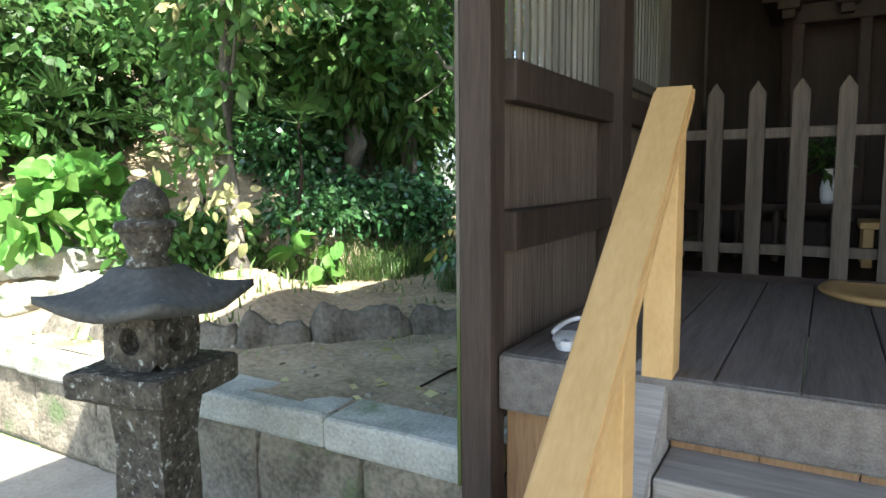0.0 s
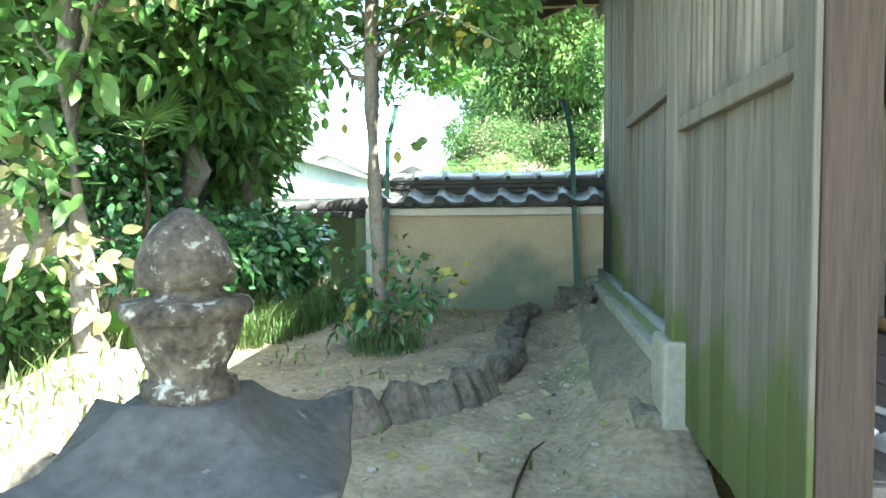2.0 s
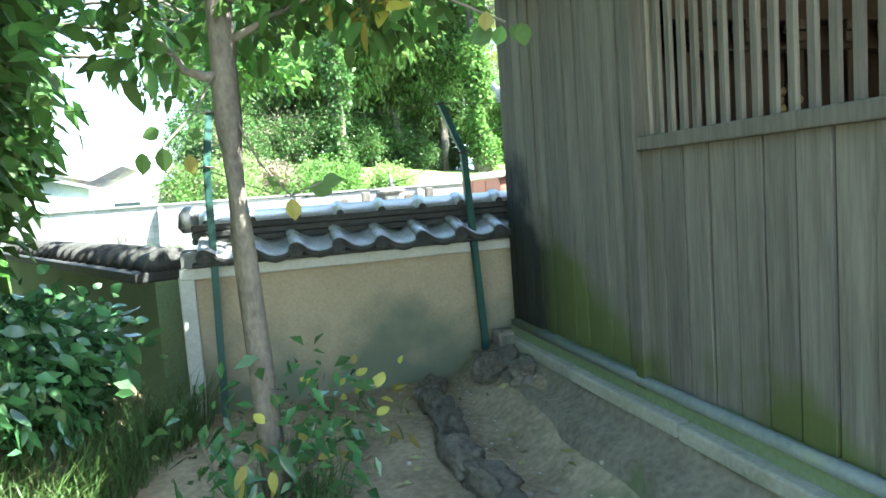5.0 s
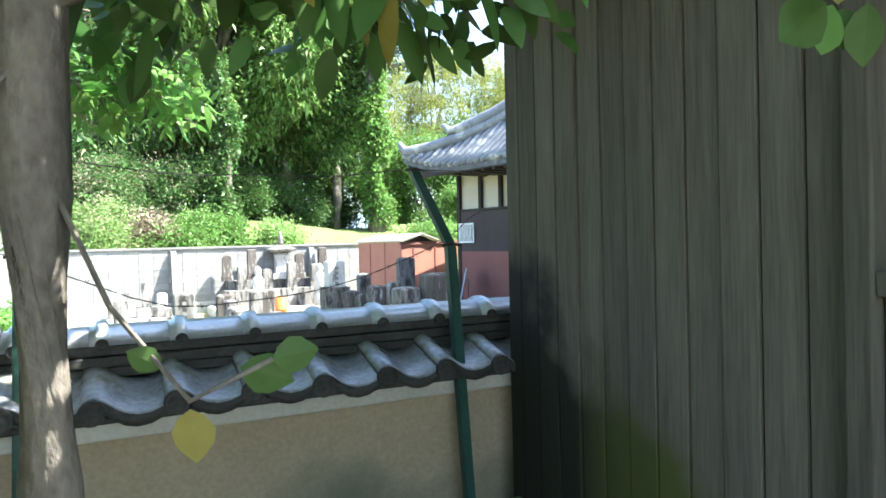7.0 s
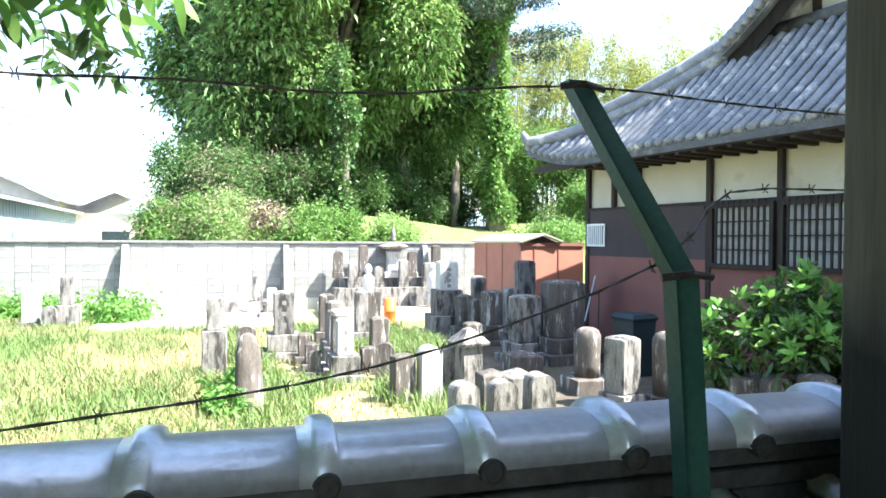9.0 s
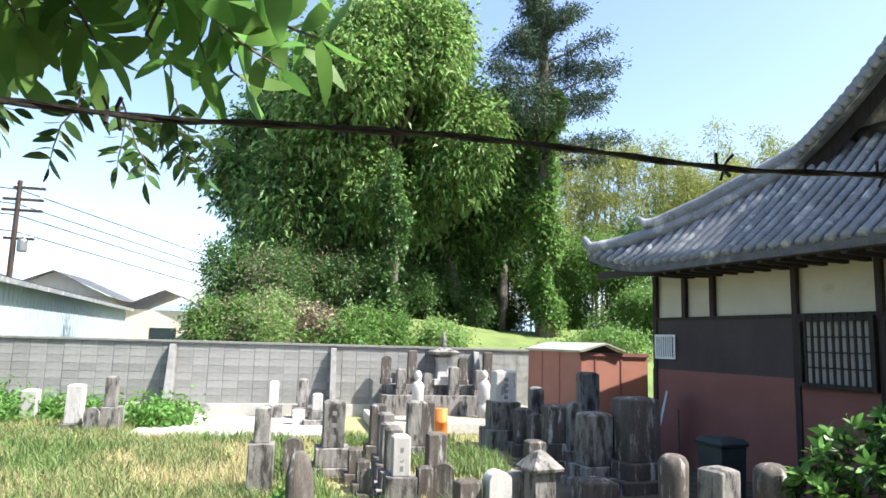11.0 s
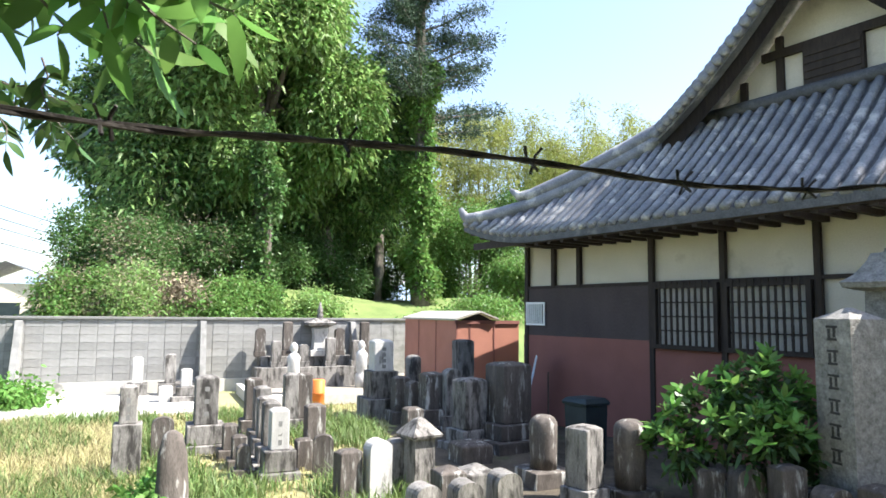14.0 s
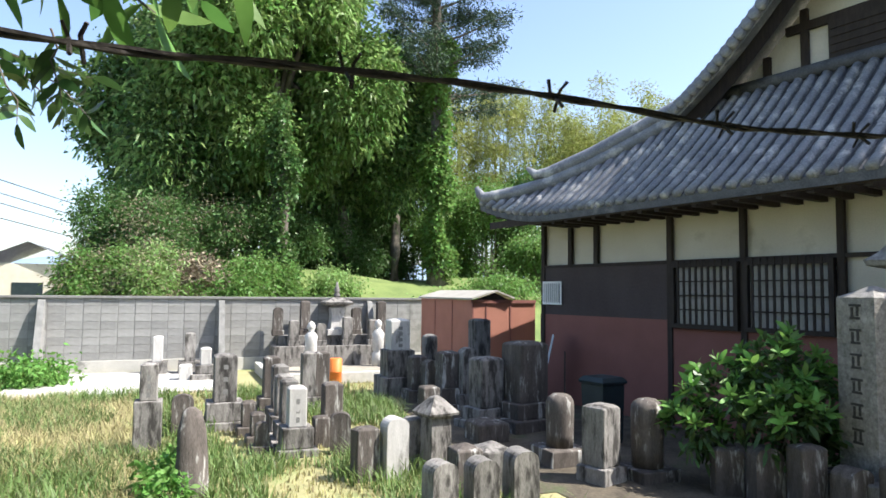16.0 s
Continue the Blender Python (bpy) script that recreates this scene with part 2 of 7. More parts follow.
M["grass_dry"] = mat("grass_dry", (0.3, 0.29, 0.13), (0.46, 0.41, 0.22), 2, 0.6, 0, 20, island=0.4, translucent=0.35)
M["block"] = mat("block", (0.19, 0.19, 0.18), (0.31, 0.31, 0.295), 5, 0.95, 0.4, 60, stain=(0.14, 0.145, 0.13), stain_scale=1.2, stain_amount=0.45, per_object=0.14)
M["mortar"] = mat("mortar", (0.15, 0.15, 0.14), (0.22, 0.22, 0.21), 5, 0.95, 0.3, 60)
M["concrete"] = mat("concrete", (0.36, 0.35, 0.32), (0.5, 0.49, 0.45), 3, 0.95, 0.3, 60, stain=(0.2, 0.2, 0.18), stain_scale=1.5, stain_amount=0.42)
M["grave"] = mat("grave", (0.105, 0.099, 0.09), (0.29, 0.277, 0.255), 7, 0.85, 0.5, 70, stretch=(1.5, 1.5, 0.4), stain=(0.045, 0.042, 0.038), stain_scale=5, stain_amount=0.52, per_object=0.25)
M["grave_pale"] = mat("grave_pale", (0.36, 0.35, 0.33), (0.52, 0.51, 0.48), 9, 0.8, 0.35, 90, stretch=(1.5, 1.5, 0.4), stain=(0.12, 0.115, 0.1), stain_scale=4, stain_amount=0.44, per_object=0.12)
M["grave_dark"] = mat("grave_dark", (0.045, 0.039, 0.034), (0.135, 0.118, 0.103), 7, 0.85, 0.6, 70, stretch=(1.8, 1.8, 0.35), stain=(0.5, 0.5, 0.46), stain_scale=5, stain_amount=0.44, per_object=0.15)
M["white_stone"] = mat("white_stone", (0.38, 0.375, 0.35), (0.54, 0.53, 0.5), 9, 0.8, 0.3, 90, stain=(0.16, 0.155, 0.135), stain_scale=5, stain_amount=0.4)
M["red_wall"] = mat("red_wall", (0.19, 0.08, 0.065), (0.25, 0.108, 0.088), 1.5, 0.8, 0.1, 50)
# darker copy of red_wall: shade under the eaves is put into the colour
M["red_wall_shade"] = mat("red_wall_shade", (0.05, 0.038, 0.038), (0.08, 0.063, 0.062), 1.5, 0.8, 0.1, 50, stretch=(1, 1, 0.5))
M["white_wall"] = mat("white_wall", (0.5, 0.465, 0.385), (0.62, 0.58, 0.49), 1.5, 0.95, 0.1, 50, stain=(0.42, 0.385, 0.31), stain_scale=1.2, stain_amount=0.42)
M["paper"] = mat("paper", (0.42, 0.4, 0.36), (0.54, 0.52, 0.47), 3, 0.9, 0.0, 50)
M["white_paint"] = mat("white_paint", (0.72, 0.72, 0.7), (0.82, 0.82, 0.8), 4, 0.5, 0.05, 60)
M["rust_wall"] = mat("rust_wall", (0.31, 0.135, 0.095), (0.4, 0.18, 0.125), 2, 0.7, 0.1, 50)
M["tin_roof"] = mat("tin_roof", (0.3, 0.285, 0.25), (0.43, 0.41, 0.37), 2, 0.6, 0.1, 50, metal=0.1)
M["blue_siding"] = mat("blue_siding", (0.3, 0.37, 0.41), (0.4, 0.47, 0.5), 2, 0.6, 0.1, 40, stain=(0.3, 0.3, 0.3), stain_scale=2, stain_amount=0.36)
M["orange_plastic"] = mat("orange_plastic", (0.62, 0.16, 0.03), (0.72, 0.22, 0.05), 4, 0.5, 0.05, 60)
M["bin_plastic"] = mat("bin_plastic", (0.012, 0.022, 0.026), (0.025, 0.04, 0.045), 4, 0.5, 0.05, 60)
M["blue_board"] = mat("blue_board", (0.45, 0.55, 0.62), (0.58, 0.67, 0.72), 4, 0.5, 0.05, 60)
M["slipper"] = mat("slipper", (0.62, 0.6, 0.6), (0.74, 0.72, 0.71), 20, 0.6, 0.2, 150)
M["slipper_sole"] = mat("slipper_sole", (0.12, 0.11, 0.11), (0.2, 0.19, 0.19), 20, 0.7, 0.2, 150)
M["brass"] = mat("brass", (0.1, 0.075, 0.04), (0.2, 0.155, 0.085), 8, 0.65, 0.1, 60, metal=0.9)
M["cap_tile"] = mat("cap_tile", (0.16, 0.166, 0.172), (0.31, 0.322, 0.334), 7, 0.25, 0.25, 60, stain=(0.17, 0.18, 0.12), stain_scale=6, stain_amount=0.44, per_object=0.15, spec=0.8)
# darker than cap_tile: grime and shade of lips, bedding and ridge band as colour
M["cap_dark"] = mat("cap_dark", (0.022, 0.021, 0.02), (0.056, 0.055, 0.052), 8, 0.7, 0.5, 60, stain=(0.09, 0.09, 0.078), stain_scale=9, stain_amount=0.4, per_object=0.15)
# silvery ridge tile, paled further: sky reflection is put into the colour
M["ridge_sheen"] = mat("ridge_sheen", (0.36, 0.38, 0.41), (0.56, 0.585, 0.62), 7, 0.28, 0.15, 60, metal=0.32, stain=(0.1, 0.1, 0.09), stain_scale=16, stain_amount=0.37, per_object=0.1, spec=1.0)
M["grey_metal"] = mat("grey_metal", (0.2, 0.21, 0.21), (0.32, 0.33, 0.33), 8, 0.45, 0.1, 60, metal=0.7)
M["porcelain"] = mat("porcelain", (0.7, 0.73, 0.78), (0.8, 0.82, 0.86), 8, 0.2, 0.0, 60)
M["ink"] = mat("ink", (0.03, 0.03, 0.03), (0.06, 0.055, 0.05), 8, 0.8, 0.0, 60)


# ---- mesh helpers ----
def box(bm, x0, x1, y0, y1, z0, z1, bevel=0.0):
    r = bmesh.ops.create_cube(bm, size=1.0, matrix=Matrix.Translation(((x0 + x1) / 2, (y0 + y1) / 2, (z0 + z1) / 2)) @ Matrix.Diagonal((x1 - x0, y1 - y0, z1 - z0, 1)))
    if bevel:
        edges = list({e for v in r["verts"] for e in v.link_edges})
        bmesh.ops.bevel(bm, geom=edges, offset=bevel, segments=2, affect="EDGES", profile=0.5)
    return bm


def boxes(*items, bevel=0.0):
    bm = bmesh.new()
    for it in items:
        box(bm, *it, bevel=bevel)
    return bm


def tube(bm, points, radii, sides=8, caps=True):
    """A swept tube through points with a radius at each."""
    rings = []
    pts = [Vector(p) for p in points]
    for i, p in enumerate(pts):
        d = (pts[min(i + 1, len(pts) - 1)] - pts[max(i - 1, 0)]).normalized()
        q = d.to_track_quat("Z", "Y")
        r = radii[i] if isinstance(radii, (list, tuple)) else radii
        rings.append([bm.verts.new(p + q @ Vector((r * math.cos(2 * math.pi * k / sides), r * math.sin(2 * math.pi * k / sides), 0))) for k in range(sides)])
    for a, b in zip(rings, rings[1:]):
        for k in range(sides):
            bm.faces.new((a[k], a[(k + 1) % sides], b[(k + 1) % sides], b[k]))
    if caps:
        bm.faces.new(rings[0][::-1])
        bm.faces.new(rings[-1])
    return bm


def lathe(profile, sides=24, square=False, bm=None, at=(0, 0, 0)):
    """A turned shape from (radius, height) pairs; square: a four-sided one."""
    bm = bm or bmesh.new()
    n, off, k0 = (4, math.pi / 4, math.sqrt(2)) if square else (sides, 0, 1)
    rings = [[bm.verts.new((at[0] + r * k0 * math.cos(off + 2 * math.pi * k / n), at[1] + r * k0 * math.sin(off + 2 * math.pi * k / n), at[2] + z)) for k in range(n)] for r, z in profile]
    for a, b in zip(rings, rings[1:]):
        for k in range(n):
            bm.faces.new((a[k], a[(k + 1) % n], b[(k + 1) % n], b[k]))
    bm.faces.new(rings[0][::-1])
    bm.faces.new(rings[-1])
    return bm


def rough(bm, amount, scale=4.0, cuts=0, seed=0.0):
    """Uneven, worn surface."""
    if cuts:
        bmesh.ops.subdivide_edges(bm, edges=bm.edges[:], cuts=cuts, use_grid_fill=True)
    for v in bm.verts:
        v.co += noise.noise_vector(v.co * scale + Vector((seed, seed * 1.7, 0))) * amount
    return bm


def mesh_of(name, bm, material, smooth=False):
    me = bpy.data.meshes.new(name)
    bmesh.ops.recalc_face_normals(bm, faces=bm.faces[:])
    bm.to_mesh(me)
    bm.free()
    me.materials.append(material)
    if smooth:
        me.polygons.foreach_set("use_smooth", [True] * len(me.polygons))
    return me


def part(name, bm, material, parent, label="", smooth=False, at=None):
    ob = new(name, mesh_of(name, bm, material, smooth))
    ob.parent = parent
    if at is not None:
        ob.matrix_local = at
    return tagged(ob, label)


def shared(name, me, parent, m):
    ob = new(name, me)
    ob.parent = parent
    ob.matrix_local = m
    return ob


def thing(name, label, category, at=None, group="", kind="", bm=None, material=None, smooth=False):
    ob = new(name, mesh_of(name, bm, material, smooth) if bm else None)
    if at is not None:
        ob.matrix_basis = at
    return tagged(ob, label, category, group, kind)


def structure(name, bm, material, label="", smooth=False):
    return tagged(new(name, mesh_of(name, bm, material, smooth)), label, "", "", "structure")


def leaf_mesh(name, places, ways, size, material, wide=0.5, droop=0.25, rng=None, spread=0.35, fine=False):
    """Many small folded leaves: places and the ways they point, as arrays."""
    rng = rng or np.random.default_rng(1)
    n = len(places)
    ways = ways / np.maximum(np.linalg.norm(ways, axis=1, keepdims=True), 1e-6)
    ref = rng.normal(size=(n, 3))
    side = np.cross(ways, ref)
    side /= np.maximum(np.linalg.norm(side, axis=1, keepdims=True), 1e-6)
    up = np.cross(side, ways)
    s = (size * (1 + spread * rng.uniform(-1, 1, n)))[:, None]
    tip = places + ways * s - np.array([0, 0, 1]) * s * droop
    mid = places + ways * s * 0.45
    v = np.empty((n, 4, 3))
    v[:, 0], v[:, 1], v[:, 2], v[:, 3] = places, mid + side * s * wide / 2 + up * s * 0.08, tip, mid - side * s * wide / 2 + up * s * 0.08
    if fine:
        rim = ((0.0, 0.0), (0.13, 0.27), (0.36, 0.46), (0.62, 0.42), (0.85, 0.22), (1.0, 0.0), (0.85, -0.22), (0.62, -0.42), (0.36, -0.46), (0.13, -0.27))
        q = np.empty((n, 10, 3))
        for j, (u, k) in enumerate(rim):
            q[:, j] = places + ways * s * u + side * s * wide * k * 1.12 + up * s * (0.2 * abs(k)) - np.array([0, 0, 1]) * s * droop * u * u
        me = bpy.data.meshes.new(name)
        me.vertices.add(10 * n)
        me.vertices.foreach_set("co", q.reshape(-1))
        idx = np.arange(10 * n).reshape(n, 10)
        order = ((0, 1, 9), (1, 2, 9), (2, 8, 9), (2, 3, 8), (3, 7, 8), (3, 4, 7), (4, 6, 7), (4, 5, 6))
        tris = np.concatenate([idx[:, list(o)] for o in order], axis=1).reshape(-1)
        me.loops.add(24 * n)
        me.loops.foreach_set("vertex_index", tris)
        me.polygons.add(8 * n)
        me.polygons.foreach_set("loop_start", np.arange(0, 24 * n, 3))
        me.update(calc_edges=True)
        me.materials.append(material)
        return me
    me = bpy.data.meshes.new(name)
    me.vertices.add(4 * n)
    me.vertices.foreach_set("co", v.reshape(-1))
    idx = np.arange(4 * n).reshape(n, 4)
    tris = np.concatenate([idx[:, [0, 1, 2]], idx[:, [0, 2, 3]]], axis=1).reshape(-1)
    me.loops.add(6 * n)
    me.loops.foreach_set("vertex_index", tris)
    me.polygons.add(2 * n)
    me.polygons.foreach_set("loop_start", np.arange(0, 6 * n, 3))
    me.update(calc_edges=True)
    me.materials.append(material)
    return me


def cloud(rng, blobs, count, shell=0.55, clump=0.0, clump_n=1):
    """Leaf places in ellipsoids (x, y, z, rx, ry, rz), gathered into clumps near the outside."""
    w = np.array([b[3] * b[4] * b[5] for b in blobs]) ** 0.67
    groups = max(1, count // clump_n)
    pick = rng.choice(len(blobs), groups, p=w / w.sum())
    b = np.array(blobs)[pick]
    d = rng.normal(size=(groups, 3))
    d /= np.linalg.norm(d, axis=1, keepdims=True)
    r = shell + (1 - shell) * rng.uniform(0, 1, groups) ** 0.6
    r = r * (0.86 + 0.28 * rng.uniform(0, 1, groups))
    c = b[:, :3] + d * r[:, None] * b[:, 3:]
    p = np.repeat(c, clump_n, axis=0) + rng.normal(size=(groups * clump_n, 3)) * clump
    way = np.repeat(d, clump_n, axis=0) + rng.normal(size=(groups * clump_n, 3)) * 0.9
    return p, way


def leaves(name, parent, blobs, count, size, material, seed, shell=0.55, clump=0.1, clump_n=6, wide=0.5, droop=0.25, label="", fine=False):
    rng = np.random.default_rng(seed)
    p, w = cloud(rng, blobs, count, shell, clump, clump_n)
    ob = new(name, leaf_mesh(name, p, w, size, material, wide, droop, rng, fine=fine))
    ob.parent = parent
    return tagged(ob, label)


def limbs(trunk_points, trunk_radii, branches, sides=8):
    bm = bmesh.new()
    tube(bm, trunk_points, trunk_radii, sides)
    for pts, rad in branches:
        tube(bm, pts, rad, 6)
    return bm


def bend_line(rng, a, b, n=4, wob=0.1):
    a, b = Vector(a), Vector(b)
    return [a.lerp(b, i / n) + (Vector(rng.normal(size=3)) * wob if 0 < i < n else Vector((0, 0, 0))) for i in range(n + 1)]


# ---- ground ----
def bank_edge(y):
    """x of the foot of the planted bank beside the terrace."""
    ys = [-3.0, 0.0, 1.5, 2.4, 3.2, 4.0, 4.25, 5.2, 5.6, 7.0, 14.0]
    xs = [-8.0, -6.5, -5.5, -4.8, -4.6, -4.0, -3.35, -2.95, -2.85, -4.2, -8.0]
    return float(np.interp(y, ys, xs))


def terrace_z(x, y):
    z = 0.57 + 0.04 * max(0.0, y - 2.2) + 0.17 * max(0.0, min(1.0, (x + 1.3) / 0.3)) * max(0.0, min(1.0, (y - 2.5) / 0.5))
    z += 0.3 * math.exp(-((x + 3.27) ** 2 + (y - 3.05) ** 2) / 0.2)
    z -= 0.022 * math.exp(-((x + 1.3 + 0.02 * math.sin(y * 3)) / 0.05) ** 2)  # drip line under the eaves
    e = bank_edge(y) - x
    if e > 0:
        z += 0.38 * min(1.0, e / 0.22) + 0.5 * min(4.0, max(0.0, e - 0.25))
    return z + 0.025 * noise.noise((x * 1.7, y * 1.7, 0)) + 0.008 * noise.noise((x * 9, y * 9, 3))


def heightfield(x0, x1, y0, y1, step, fn, skirt=None):
    bm = bmesh.new()
    nx, ny = int(round((x1 - x0) / step)), int(round((y1 - y0) / step))
    g = [[bm.verts.new((x0 + (x1 - x0) * i / nx, y0 + (y1 - y0) * j / ny, fn(x0 + (x1 - x0) * i / nx, y0 + (y1 - y0) * j / ny))) for j in range(ny + 1)] for i in range(nx + 1)]
    for i in range(nx):
        for j in range(ny):
            bm.faces.new((g[i][j], g[i + 1][j], g[i + 1][j + 1], g[i][j + 1]))
    return bm


def ground_sheet():
    bm = bmesh.new()
    rings = [14, 40, 120, 500, 3000]
    c = Vector((-2, 12, 0))
    last = [bm.verts.new(c)] * 32
    for r in rings:
        ring = [bm.verts.new(c + Vector((r * math.cos(2 * math.pi * k / 32), r * math.sin(2 * math.pi * k / 32), 0))) for k in range(32)]
        for k in range(32):
            if r == rings[0]:
                bm.faces.new((last[0], ring[k], ring[(k + 1) % 32]))
            else:
                bm.faces.new((last[k], ring[k], ring[(k + 1) % 32], last[(k + 1) % 32]))
        last = ring
    return bm


structure("ground", ground_sheet(), M["field"], "dry grass ground of the graveyard")
structure("forecourt", heightfield(-9, 9, -9, 1.95, 0.3, lambda x, y: 0.012 + 0.01 * noise.noise((x, y, 0))), M["dirt"], "bare earth forecourt before the hall", True)
structure("terrace", heightfield(-9.0, -0.86, 2.0, 5.62, 0.07, terrace_z), M["soil"], "bare mossy earth terrace beside the hall", True)
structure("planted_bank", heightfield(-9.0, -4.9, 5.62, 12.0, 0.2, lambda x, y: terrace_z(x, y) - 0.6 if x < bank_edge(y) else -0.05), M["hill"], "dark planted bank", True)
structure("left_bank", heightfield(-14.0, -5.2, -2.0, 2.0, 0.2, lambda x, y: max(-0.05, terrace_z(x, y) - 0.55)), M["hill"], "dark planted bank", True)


def rock(name, x, y, z, sx, sy, sz, turn, seed, material, parent=None, label="", category="", group=""):
    bm = bmesh.new()
    bmesh.ops.create_icosphere(bm, subdivisions=4 if parent is None else 3, radius=0.5)
    for v in bm.verts:
        c = v.co
        k = max(abs(c.x), abs(c.y), abs(c.z))
        v.co = c * (0.2 + 0.8 * 0.5 / max(k, 1e-4) * 0.86)
        crack = abs(noise.noise(c * 4.2 + Vector((seed * 1.3, 4, seed))))
        v.co *= 1.0 - 0.09 * max(0.0, 0.12 - crack) / 0.12
        v.co += noise.noise_vector(c * 2.6 + Vector((seed * 3.1, seed, 0))) * 0.13 + noise.noise_vector(c * 5 + Vector((seed, 0, 5))) * 0.1 + noise.noise_vector(c * 15 + Vector((seed, 2, 5))) * 0.035
        v.co = Vector((v.co.x * sx, v.co.y * sy, v.co.z * sz))
    if parent:
        return part(name, bm, material, parent, label, True, pose(x, y, z, 0, 0, turn))
    return thing(name, label, category, pose(x, y, z, 0, 0, turn), group, "", bm, material, True)


def edging_stone(x0, y0, x1, y1, height, thick, seed):
    """A thin upright stone with a ragged crest, set on edge in the earth."""
    bm = bmesh.new()
    length = math.hypot(x1 - x0, y1 - y0)
    nu, nv = 36, 9
    sides = []
    for side in (-1, 1):
        grid = []
        for i in range(nu + 1):
            u = i / nu
            taper = min(1.0, 5.5 * u + 0.25, 5.5 * (1 - u) + 0.25)
            crest = height * taper ** 0.5 * (0.82 + 0.5 * noise.noise((u * 2.6, seed * 3.1, 0)) + 0.16 * noise.noise((u * 6, seed, 4)) + 0.07 * noise.noise((u * 18, seed, 1)))
            col = []
            for j in range(nv + 1):
                v = j / nv
                half = thick / 2 * (1.15 - 0.62 * v ** 2) * (0.55 + 0.45 * taper) * (1 + 0.22 * noise.noise((u * 2.5, v * 2, seed + side)))
                lean = 0.25 * height * v * v
                col.append(bm.verts.new(Vector(((u - 0.5) * length, side * half + lean, -0.12 + (crest + 0.12) * v)) + noise.noise_vector((u * 1.8, v * 2.2, seed * 2.0)) * 0.022 + noise.noise_vector((u * 13, v * 9, seed)) * 0.006))
            grid.append(col)
        for p, q in zip(grid, grid[1:]):
            for j in range(nv):
                bm.faces.new((p[j], q[j], q[j + 1], p[j + 1]))
        sides.append(grid)
    a, b = sides
    for i in range(nu):
        bm.faces.new((a[i][-1], a[i + 1][-1], b[i + 1][-1], b[i][-1]))
    for i in (0, nu):
        for j in range(nv):
            bm.faces.new((a[i][j], a[i][j + 1], b[i][j + 1], b[i][j]))
    xm, ym = (x0 + x1) / 2, (y0 + y1) / 2
    return thing("edging_stone", "rough dark edging stone set upright in bare earth", "edging stone", pose(xm, ym, terrace_z(xm, ym), 0, 0, math.degrees(math.atan2(y1 - y0, x1 - x0))), "stones edging the bed", "", bm, M["edge_rock"], True)


EDGE_LINE = [(-4.1, 2.26), (-3.62, 2.22), (-3.1, 2.36), (-2.68, 2.44), (-2.38, 2.7), (-2.02, 3.14), (-1.74, 3.36), (-1.6, 3.62)]
for k, (p, q) in enumerate(zip(EDGE_LINE, EDGE_LINE[1:])):
    edging_stone(p[0], p[1], q[0], q[1], (0.12, 0.13, 0.12, 0.17, 0.2, 0.17, 0.18)[k], 0.14, k + 1)
for k, (x, y, length, height, turn) in enumerate([(-1.56, 3.86, 0.34, 0.17, 75), (-1.53, 4.16, 0.32, 0.17, 100), (-1.56, 4.46, 0.3, 0.16, 95), (-1.52, 4.76, 0.32, 0.17, 80), (-1.5, 5.06, 0.3, 0.15, 95), (-1.45, 5.3, 0.26, 0.14, 60), (-1.1, 5.22, 0.3, 0.2, 20), (-1.05, 4.98, 0.22, 0.14, 70)]):
    rock("edging_stone", x, y, terrace_z(x, y) + height * 0.2, length, 0.15, height, turn, k + 20, M["edge_rock"], None, "low broken edging stone half sunk in earth", "edging stone", "stones edging the bed")

# kerb and low retaining wall along the front of the terrace
kerb = thing("retaining_wall", "low mossy stone retaining wall with pale kerb stones", "retaining wall", None, "", "structure")
part("core", boxes((-6.0, -0.93, 1.98, 2.2, 0, 0.44)), M["mortar"], kerb)
for i in range(7):
    x1 = -0.935 - i * 0.72
    part("kerb_stone", rough(boxes((x1 - 0.71, x1, 1.9 + 0.012 * (i % 3), 2.16, 0.44, 0.575), bevel=0.02), 0.012, 5, 1, i), M["kerb_stone"], kerb)
for i in range(9):
    x1 = -0.935 - i * 0.56
    part("wall_stone", rough(boxes((x1 - 0.545, x1, 1.93 + 0.012 * (i % 3), 2.05, 0.012, 0.438), bevel=0.03), 0.022, 5, 2, i), M["rock"], kerb)


# old stones that hold the bank
bank_wall = thing("bank_stones", "pale field stones holding the foot of the bank", "stone edging", None, "", "structure")
rng = random.Random(5)
for i in range(12):
    y = 1.2 + 0.2 * i
    x = bank_edge(y) - 0.05
    for lay in range(2):
        rock("stone", x - 0.12 * lay + rng.uniform(-0.05, 0.05), y + rng.uniform(-0.05, 0.05), 0.66 + lay * 0.2 + (0.05 * max(0, y - 2.2)), rng.uniform(0.22, 0.32), rng.uniform(0.3, 0.46), rng.uniform(0.18, 0.26), rng.uniform(-20, 20), 40 + i * 2 + lay, M["kerb_stone"] if y < 3.6 else M["rock"], bank_wall)


# ---- hall ----
hall = thing("wooden_hall", "weathered timber hall with boarded and latticed sides", "hall", None, "", "structure")
HX0, HX1, HY1, TOP = -0.90, 2.15, 5.44, 3.12


def post(x0, x1, y0, y1, z0, z1, m="weathered"):
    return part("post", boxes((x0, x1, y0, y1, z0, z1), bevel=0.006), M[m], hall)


post(-0.925, -0.825, 1.70, 1.80, 0.0, TOP, "old_wood")
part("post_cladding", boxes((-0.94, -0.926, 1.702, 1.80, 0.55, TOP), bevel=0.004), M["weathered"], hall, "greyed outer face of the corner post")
post(2.05, 2.15, 1.70, 1.80, 0.0, TOP, "old_wood")
post(-0.94, -0.82, 2.83, 2.965, 0.72, TOP)
post(-0.935, -0.82, 4.04, 4.10, 1.0, TOP)
